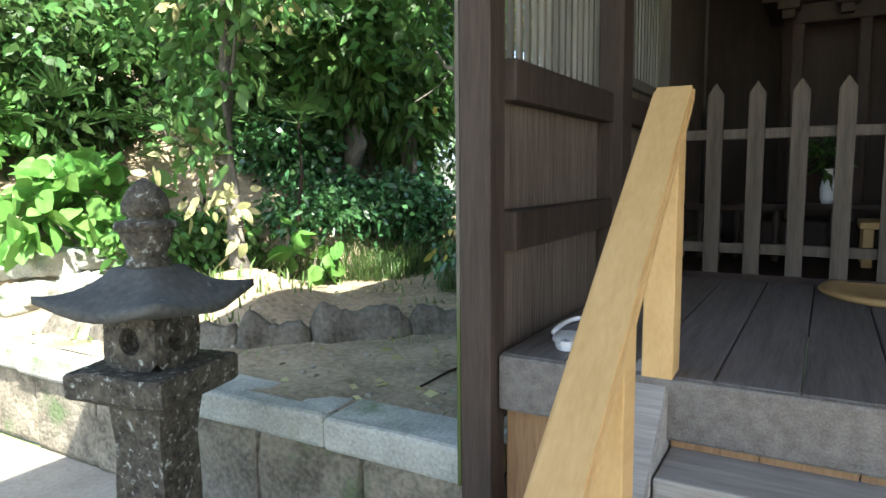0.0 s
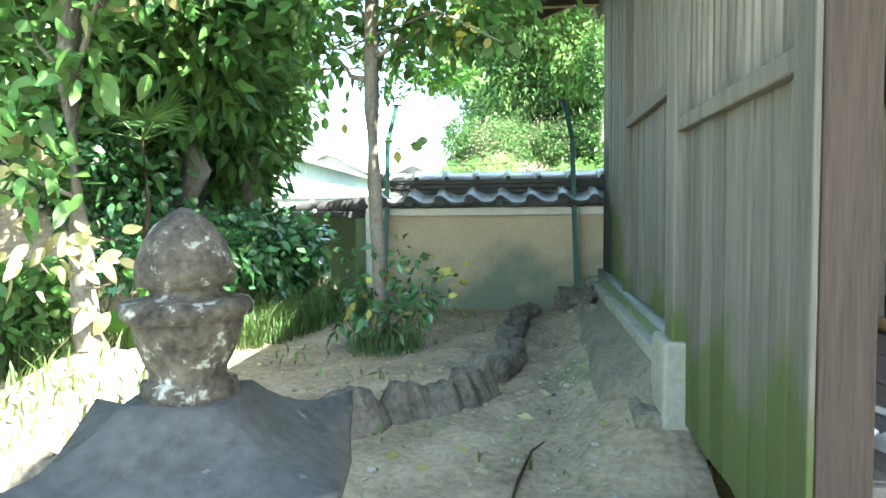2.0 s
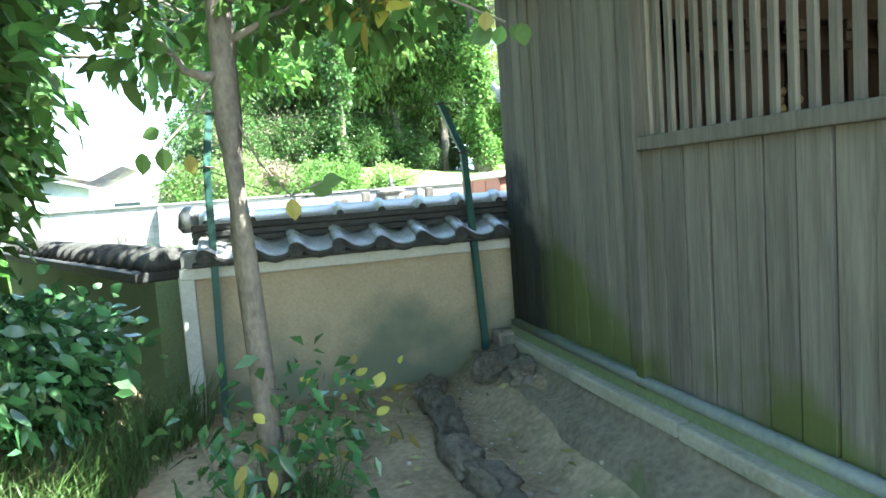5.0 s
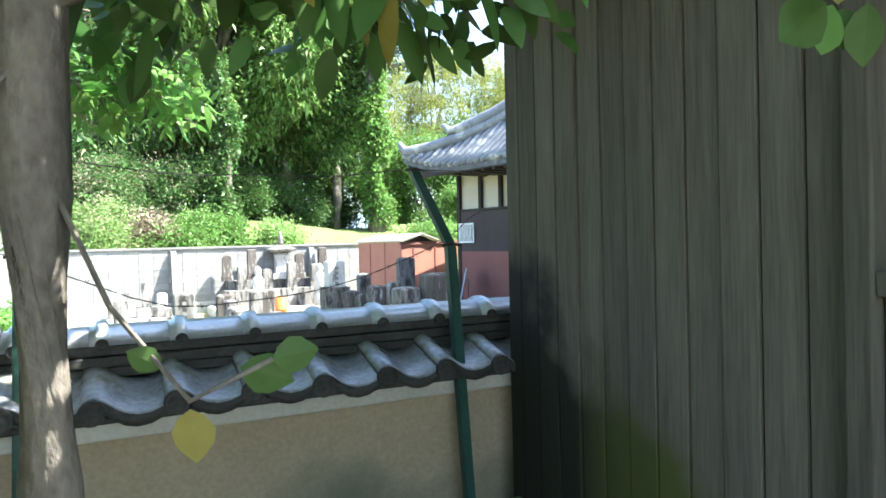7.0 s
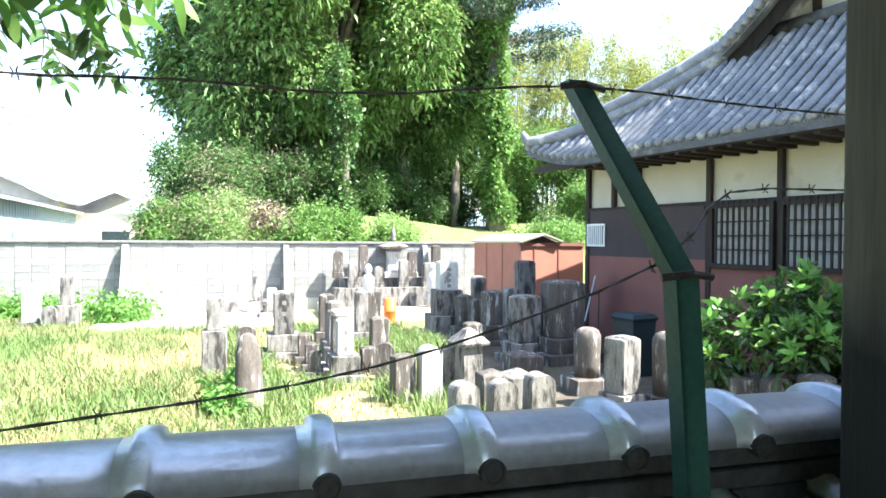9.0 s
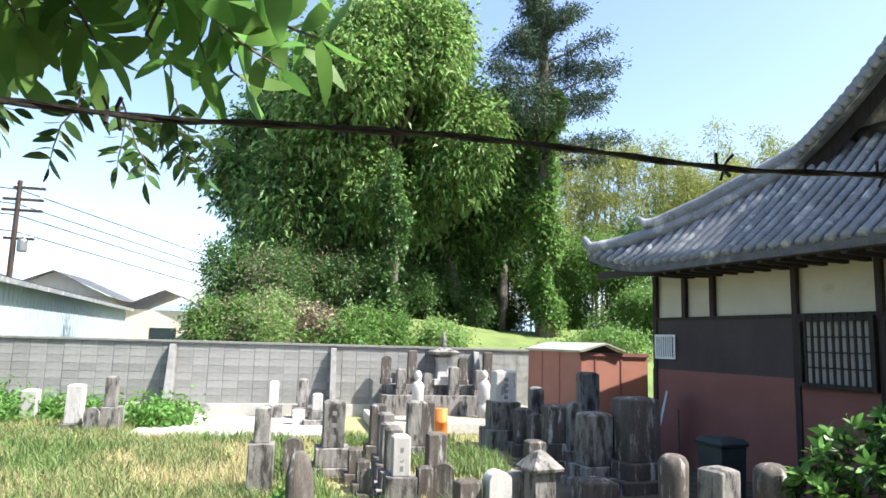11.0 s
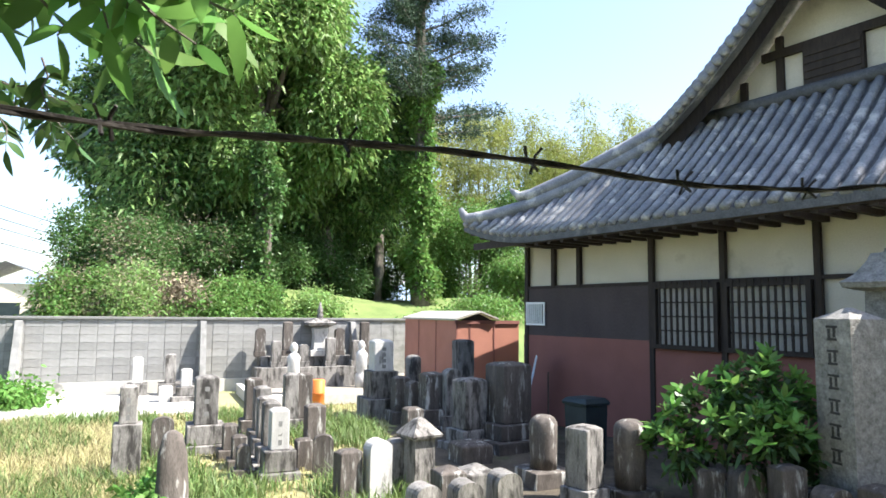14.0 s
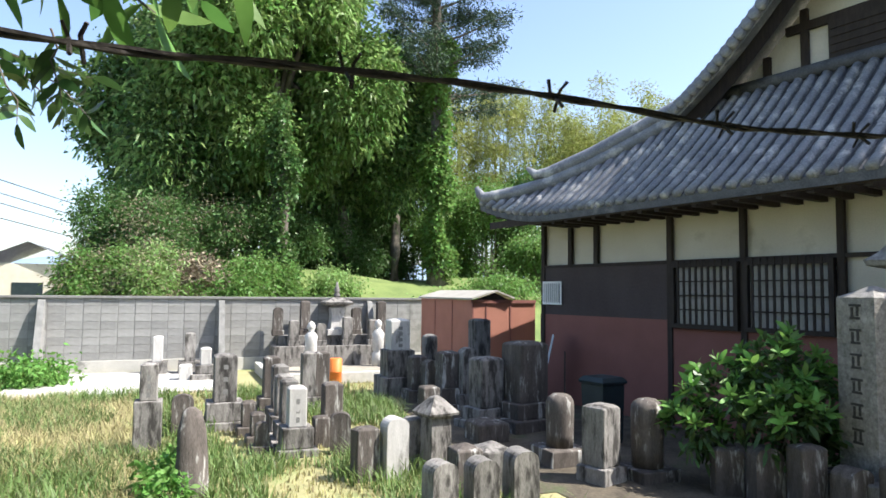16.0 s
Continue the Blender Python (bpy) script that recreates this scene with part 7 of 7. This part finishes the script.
# tree on the mound with pale new leaves
# the high outer boughs are unseen, added to shade the terrace
leafy_tree("slender tree with a mottled trunk and pale leaves", -3.33, 3.06,
           [(0.04, 0.02, 0), (0.015, 0, 0.12), (0, 0, 0.5), (-0.02, 0, 1.2), (0.02, 0.02, 1.9), (0.0, 0.05, 2.6), (0.1, 0.0, 3.2)],
           [0.075, 0.056, 0.048, 0.046, 0.042, 0.034, 0.015],
           [((0, 0, 1.2), (0.35, -0.2, 1.75), 0.016), ((0, 0, 1.1), (-0.5, 0.3, 1.7), 0.016), ((0, 0, 1.4), (0.3, 0.4, 2.0), 0.014), ((0, 0, 0.3), (0.2, -0.1, 0.35), 0.01), ((0, 0, 0.7), (-0.3, -0.2, 0.9), 0.012), ((0, 0.04, 2.3), (1.2, -0.5, 2.85), 0.022), ((0, 0.04, 2.4), (0.4, -0.9, 2.95), 0.02), ((0.05, 0.02, 2.7), (1.0, 0.4, 3.1), 0.018), ((0.02, 0.03, 2.6), (-0.6, -0.2, 3.1), 0.018)],
           [(0, 0, 1.9, 0.75, 0.65, 0.4), (-0.5, 0.2, 1.6, 0.5, 0.5, 0.35), (0.45, -0.1, 1.75, 0.4, 0.4, 0.2), (-0.3, 0.0, 2.4, 0.9, 0.9, 0.4), (-0.3, -0.12, 1.15, 0.28, 0.2, 0.3), (0.12, -0.1, 1.3, 0.25, 0.15, 0.14), (-0.12, -0.15, 0.85, 0.2, 0.12, 0.2), (1.1, -0.5, 2.85, 0.9, 0.8, 0.3), (0.2, -0.3, 3.15, 0.6, 0.5, 0.25), (1.0, 0.4, 3.1, 0.8, 0.7, 0.3)],
           4200, 0.09, "leaf", 311, 0.5, 0.06, 5, ([(0.1, -0.05, 0.25, 0.16, 0.14, 0.14), (-0.25, -0.15, 0.75, 0.25, 0.2, 0.25), (0.0, -0.15, 0.5, 0.3, 0.15, 0.1), (0.1, 0, 1.7, 0.5, 0.5, 0.25)], 170, "leaf_pale"))


def shrub(label, x, y, blobs, count, size, m, seed, wide=0.5, clump=0.06, z0=None, clump_n=6, shell=0.35, droop=0.25, category="shrub", extra=None):
    z = terrace_z(x, y) if z0 is None else z0
    ob = thing("shrub", label, category, pose(x, y, z - 0.03))
    r = np.random.default_rng(seed)
    part("branching_stem", limbs([(0, 0, 0), (0, 0, 0.12)], [0.02, 0.012], [(bend_line(r, (0, 0, 0.02), b[:3], 3, 0.03), [0.012, 0.01, 0.007, 0.004]) for b in blobs]), M["bark"], ob)
    leaves("foliage", ob, blobs, count, size, M[m], seed, shell=shell, clump=clump, clump_n=clump_n, wide=wide, droop=droop, fine=size > 0.07)
    if extra:
        leaves("foliage", ob, blobs, extra[0], size, M[extra[1]], seed + 7, shell=shell, clump=clump, clump_n=clump_n, wide=wide, droop=droop, fine=True)
    return ob


shrub("glossy evergreen ground cover on the bank", -3.55, 5.0, [(0, 0, 0.1, 0.65, 0.45, 0.2), (-0.5, -0.3, 0.15, 0.5, 0.4, 0.2), (0.3, 0.2, 0.08, 0.35, 0.3, 0.16)], 4200, 0.075, "leaf_gloss", 321)
shrub("glossy evergreen ground cover on the bank", -3.75, 4.25, [(0, 0, 0.1, 0.45, 0.3, 0.18), (0.25, 0.35, 0.1, 0.35, 0.3, 0.16)], 2600, 0.07, "leaf_gloss", 329)
shrub("leafy creeping plants at the bank's foot", -4.3, 3.75, [(0, 0, 0.2, 0.35, 0.3, 0.22), (-0.2, -0.4, 0.2, 0.3, 0.35, 0.2)], 1500, 0.085, "leaf", 330, extra=(200, "leaf_bright"))
shrub("leafy creeping plants at the bank's foot", -3.25, 4.95, [(0, 0, 0.15, 0.25, 0.35, 0.2)], 1500, 0.07, "leaf_gloss", 331)
shrub("glossy evergreen ground cover on the bank", -4.3, 4.55, [(0, 0, 0.3, 0.5, 0.4, 0.28), (-0.4, 0.2, 0.35, 0.5, 0.4, 0.25)], 2600, 0.075, "leaf_gloss", 322)
shrub("low shiny-leaved shrub at the tree's foot", -2.35, 4.25, [(0.1, -0.05, 0.4, 0.3, 0.22, 0.22), (-0.2, 0.1, 0.35, 0.25, 0.2, 0.2), (0.25, 0.1, 0.35, 0.2, 0.2, 0.18)], 280, 0.07, "leaf_gloss", 323, extra=(40, "leaf_yellow"))
shrub("broad-leaved bright green plants on the bank", -4.95, 3.0, [(0, 0, 0.35, 0.35, 0.3, 0.35), (-0.3, 0.4, 0.4, 0.4, 0.4, 0.3), (0.1, -0.4, 0.3, 0.3, 0.3, 0.3)], 420, 0.17, "leaf_bright", 324, 0.8, 0.05)
shrub("bright leafy undergrowth at the wall's foot", -5.8, 2.2, [(0, 0, 0.5, 0.6, 0.5, 0.45), (-0.4, 0.5, 0.9, 0.7, 0.6, 0.5)], 2400, 0.11, "leaf_bright", 325)
shrub("broad-leaved plant beside the bed", -3.45, 4.0, [(0, 0, 0.28, 0.16, 0.14, 0.16)], 26, 0.17, "leaf_bright", 326, 0.85)
for i, (x, y, w, h, m) in enumerate([(-5.0, 5.1, 1.0, 1.7, "leaf_dark"), (-5.4, 4.2, 0.9, 1.5, "leaf"), (-6.3, 3.2, 1.0, 1.8, "leaf_dark"), (-5.0, 6.6, 0.8, 1.8, "leaf_dark"), (-5.8, 6.2, 1.2, 2.3, "leaf"), (-7.2, 4.6, 1.2, 2.3, "leaf_dark"), (-7.4, 2.6, 1.1, 2.2, "leaf"), (-5.8, 7.9, 0.9, 2.6, "leaf_dark"), (-6.9, 7.4, 1.3, 3.0, "leaf_dark"), (-8.4, 5.6, 1.3, 3.0, "leaf"), (-8.6, 3.2, 1.3, 2.9, "leaf_dark"), (-8.6, 1.2, 1.3, 2.6, "leaf"), (-6.2, 9.6, 1.3, 2.6, "leaf_dark"), (-9.8, 7.4, 1.6, 3.4, "leaf_dark"), (-7.3, 0.6, 1.0, 1.7, "leaf_light")]):
    rr = np.random.default_rng(400 + i)
    z = terrace_z(x, y) - (0.6 if y > 5.6 else 0)
    shrub(["dense dark evergreen shrub on the bank", "leafy green shrub on the bank", "feathery green shrub on the bank"][i % 3], x, y, blobs_round(rr, 0, 0, h * 0.5, w, w, h * 0.55, 8, 0.5), int(2600 + 900 * w * h), 0.12, m, 410 + i, 0.4, 0.1, z, 8, extra=(300, "leaf"))


def bank_tree(x, y, h, w, m, seed, count=9000):
    z = terrace_z(x, y) - (0.6 if y > 5.6 else 0.05)
    ob = thing("bank_tree", "evergreen tree overhanging the bank", "tree", pose(x, y, z - 0.1))
    r = np.random.default_rng(seed)
    bl = blobs_round(r, 0, 0, h * 0.7, w, w, h * 0.38, 10, 0.5)
    part("trunk", limbs(bend_line(r, (0, 0, 0), (0.1, 0, h * 0.75), 4, 0.08), [0.13, 0.11, 0.09, 0.07, 0.03], [(bend_line(r, (0, 0, h * 0.35 + 0.03 * h * k), b[:3], 3, 0.1), [0.05, 0.04, 0.03, 0.01]) for k, b in enumerate(bl)]), M["bark"], ob, "", True)
    leaves("crown", ob, bl, count, 0.14, M[m], seed, shell=0.3, clump=0.1, clump_n=8)


for i, (x, y, h, w, m) in enumerate([(-3.95, 5.0, 2.5, 0.8, "leaf"), (-4.9, 5.7, 4.6, 1.35, "leaf"), (-6.2, 5.0, 5.5, 1.7, "leaf_dark"), (-7.6, 3.6, 6.0, 1.9, "leaf_dark"), (-6.6, 8.3, 6.0, 1.9, "leaf_dark"), (-8.8, 6.6, 7.0, 2.3, "leaf_dark"), (-9.2, 2.0, 6.5, 2.2, "leaf_dark"), (-10.8, 4.6, 7.5, 2.5, "leaf_dark"), (-8.0, 10.5, 6.5, 1.9, "leaf_dark"), (-4.45, 6.1, 4.3, 0.95, "leaf"), (-3.85, 5.78, 3.3, 0.55, "leaf"), (-4.0, 6.2, 4.6, 0.6, "leaf")]):
    bank_tree(x, y, h, w, m, 500 + i, 17000 if i in (1, 2, 3, 9) else 10000)


def palm(x, y, z, n, length, seed, label="small fan palm with spiky fronds"):
    ob = thing("fan_palm", label, "palm", pose(x, y, z))
    r = random.Random(seed)
    part("stem", tube(bmesh.new(), [(-0.05, 0, -0.8), (0.02, 0, -0.4), (0, 0, 0.02)], [0.016, 0.013, 0.01], 6), M["dark_wood"], ob)
    for k in range(n):
        a = 2 * math.pi * k / n + r.uniform(-0.3, 0.3)
        el = r.uniform(0.15, 0.9)
        stalk = Vector((math.cos(a) * math.cos(el), math.sin(a) * math.cos(el), math.sin(el)))
        hub = stalk * length * 0.6
        bm = bmesh.new()
        tube(bm, [(0, 0, 0), hub], 0.006, 5)
        side = stalk.cross(Vector((0, 0, 1))).normalized()
        upv = side.cross(stalk).normalized()
        for j in range(13):
            b = -1.25 + 2.5 * j / 12
            d = (stalk * math.cos(b) + side * math.sin(b)).normalized()
            w = d.cross(upv).normalized() * 0.014
            tip = hub + d * length * 0.75 - Vector((0, 0, 0.12 * length * abs(b)))
            m = hub + d * length * 0.35
            v = [bm.verts.new(p) for p in (hub, m + w, tip, m - w)]
            bm.faces.new(v)
        # frond green kept dark, standing in for the shade of taller trees
        part("frond", bm, M["leaf_dark"], ob)


palm(-3.6, 4.0, 1.9, 6, 0.3, 1)
palm(-4.6, 3.9, 1.75, 8, 0.5, 2)
palm(-4.3, 4.7, 1.55, 9, 0.5, 3)
palm(-5.4, 3.3, 1.9, 8, 0.5, 4)
palm(-5.2, 4.3, 1.6, 8, 0.45, 5)


# ---- tree whose boughs hang over the wire ----
def pinnate(ob, twigs, size, m, seed, name):
    r = np.random.default_rng(seed)
    bm = bmesh.new()
    pl, wy = [], []
    for a, b in twigs:
        a, b = Vector(a), Vector(b)
        pts = bend_line(r, a, b, 4, 0.012)
        tube(bm, pts, [0.004, 0.0035, 0.003, 0.0025, 0.0015], 5)
        ax = (b - a).normalized()
        nleaf = max(4, int((b - a).length / (size * 0.42)))
        sd = ax.cross(Vector((r.normal() * 0.5, r.normal() * 0.5 + 0.6, 1))).normalized()
        for k in range(nleaf):
            u = 0.12 + 0.88 * k / nleaf
            i = min(int(u * 4), 3)
            p = pts[i].lerp(pts[i + 1], u * 4 - i)
            for s in (-1, 1):
                pl.append(p)
                wy.append(sd * s + ax * 0.45 + Vector(r.normal(size=3)) * 0.12)
        pl.append(b)
        wy.append(ax)
    tagged(part("twig_work", bm, M["bark"], ob), kind="stuff")
    o = new(name, leaf_mesh(name, np.array(pl), np.array(wy), size, M[m], 0.36, 0.12, r, fine=True))
    o.parent = ob
    tagged(o, kind="stuff")


hang = thing("overhanging_tree", "tree with pinnate leaves whose boughs overhang the wall", "tree")
rt = np.random.default_rng(77)
hb = bmesh.new()
tube(hb, bend_line(rt, (-4.75, 7.6, 0.0), (-4.6, 7.5, 4.4), 5, 0.05), [0.1, 0.09, 0.08, 0.07, 0.05, 0.03], 10)
for e in ((-2.55, 7.65, 3.1), (-2.3, 7.3, 3.3), (-3.2, 7.9, 3.0), (-2.25, 6.4, 2.86), (-2.6, 6.3, 2.95)):
    tube(hb, bend_line(rt, (-4.65, 7.55, 2.9 + rt.uniform(0, 0.7)), e, 5, 0.05), [0.03, 0.024, 0.018, 0.013, 0.009, 0.005], 6)
part("trunk", hb, M["bark"], hang, "", True)
tw = []
for k in range(34):
    c = Vector((-2.75 + rt.uniform(-0.75, 0.45), 7.6 + rt.uniform(-0.35, 0.4), 3.02 + rt.uniform(-0.14, 0.55)))
    tw.append((c, c + Vector((rt.uniform(-0.12, 0.32), rt.uniform(-0.15, 0.15), rt.uniform(-0.3, -0.05)))))
pinnate(hang, tw, 0.08, "leaf_dark", 601, "leaf_spray")
tw = []
for k in range(46):
    c = Vector((-2.32 + rt.uniform(-0.4, 0.32), 6.35 + rt.uniform(-0.15, 0.15), 2.68 + rt.uniform(-0.02, 0.25)))
    tw.append((c, c + Vector((rt.uniform(0.0, 0.22), rt.uniform(-0.1, 0.1), rt.uniform(-0.15, -0.05)))))
pinnate(hang, tw, 0.085, "leaf_bright", 602, "new_leaf_spray")

# broad-leaved bush before the temple
gb = thing("evergreen_bush", "bushy evergreen with bright glossy leaf rosettes", "bush", pose(4.35, 11.0, 0))
rr = np.random.default_rng(88)
bl = [(0.05, 0.0, 1.15, 0.45, 0.45, 0.55), (-0.45, 0.25, 0.95, 0.4, 0.4, 0.42), (0.5, -0.25, 0.9, 0.4, 0.4, 0.4), (-0.75, 0.45, 0.6, 0.3, 0.3, 0.3), (0.35, 0.3, 1.2, 0.4, 0.4, 0.35), (0.55, -0.55, 0.5, 0.35, 0.35, 0.3), (-0.15, -0.3, 0.75, 0.45, 0.4, 0.4)]
part("branching_stem", limbs([(0, 0, 0), (0, 0, 0.4)], [0.06, 0.03], [(bend_line(rr, (0, 0, 0.1), b[:3], 3, 0.06), [0.03, 0.025, 0.015, 0.008]) for b in bl]), M["bark"], gb)
# dark inside, bright rosettes: the bush's shade and sun are put into the colours
leaves("inner_foliage", gb, bl, 2600, 0.13, M["leaf_dark"], 90, shell=0.35, clump=0.05, clump_n=7, wide=0.32, fine=True)
pl, wy = [], []
for k in range(105):
    b = bl[k % len(bl)]
    d = Vector(rr.normal(size=3))
    d.z = abs(d.z) + 0.15
    d.normalize()
    c = Vector((b[0] + d.x * b[3], b[1] + d.y * b[4], b[2] + d.z * b[5])) * 1.02
    stem = (d + Vector((0, 0, 0.8))).normalized()
    p = stem.orthogonal().normalized()
    q = stem.cross(p)
    for j in range(9):
        a = j * 2.4
        pl.append(c + stem * 0.006 * j)
        wy.append(p * math.cos(a) + q * math.sin(a) + stem * (0.25 + 0.12 * j))
crown = new("rosette_foliage", leaf_mesh("rosette_foliage", np.array(pl), np.array(wy), 0.17, M["leaf_bright"], 0.3, 0.12, rr, fine=True))
crown.parent = gb
tagged(crown, "bright leaf rosettes, sunlight put into their colour", kind="stuff")
for i, (x, y) in enumerate([(-1.95, 12.4), (-2.05, 12.9), (-1.85, 13.4)]):
    shrub("leafy green weed beside a gravestone", x, y, [(0, 0, 0.25, 0.2, 0.2, 0.25)], 320, 0.1, "leaf_bright", 700 + i, 0.35, 0.03, 0.0)
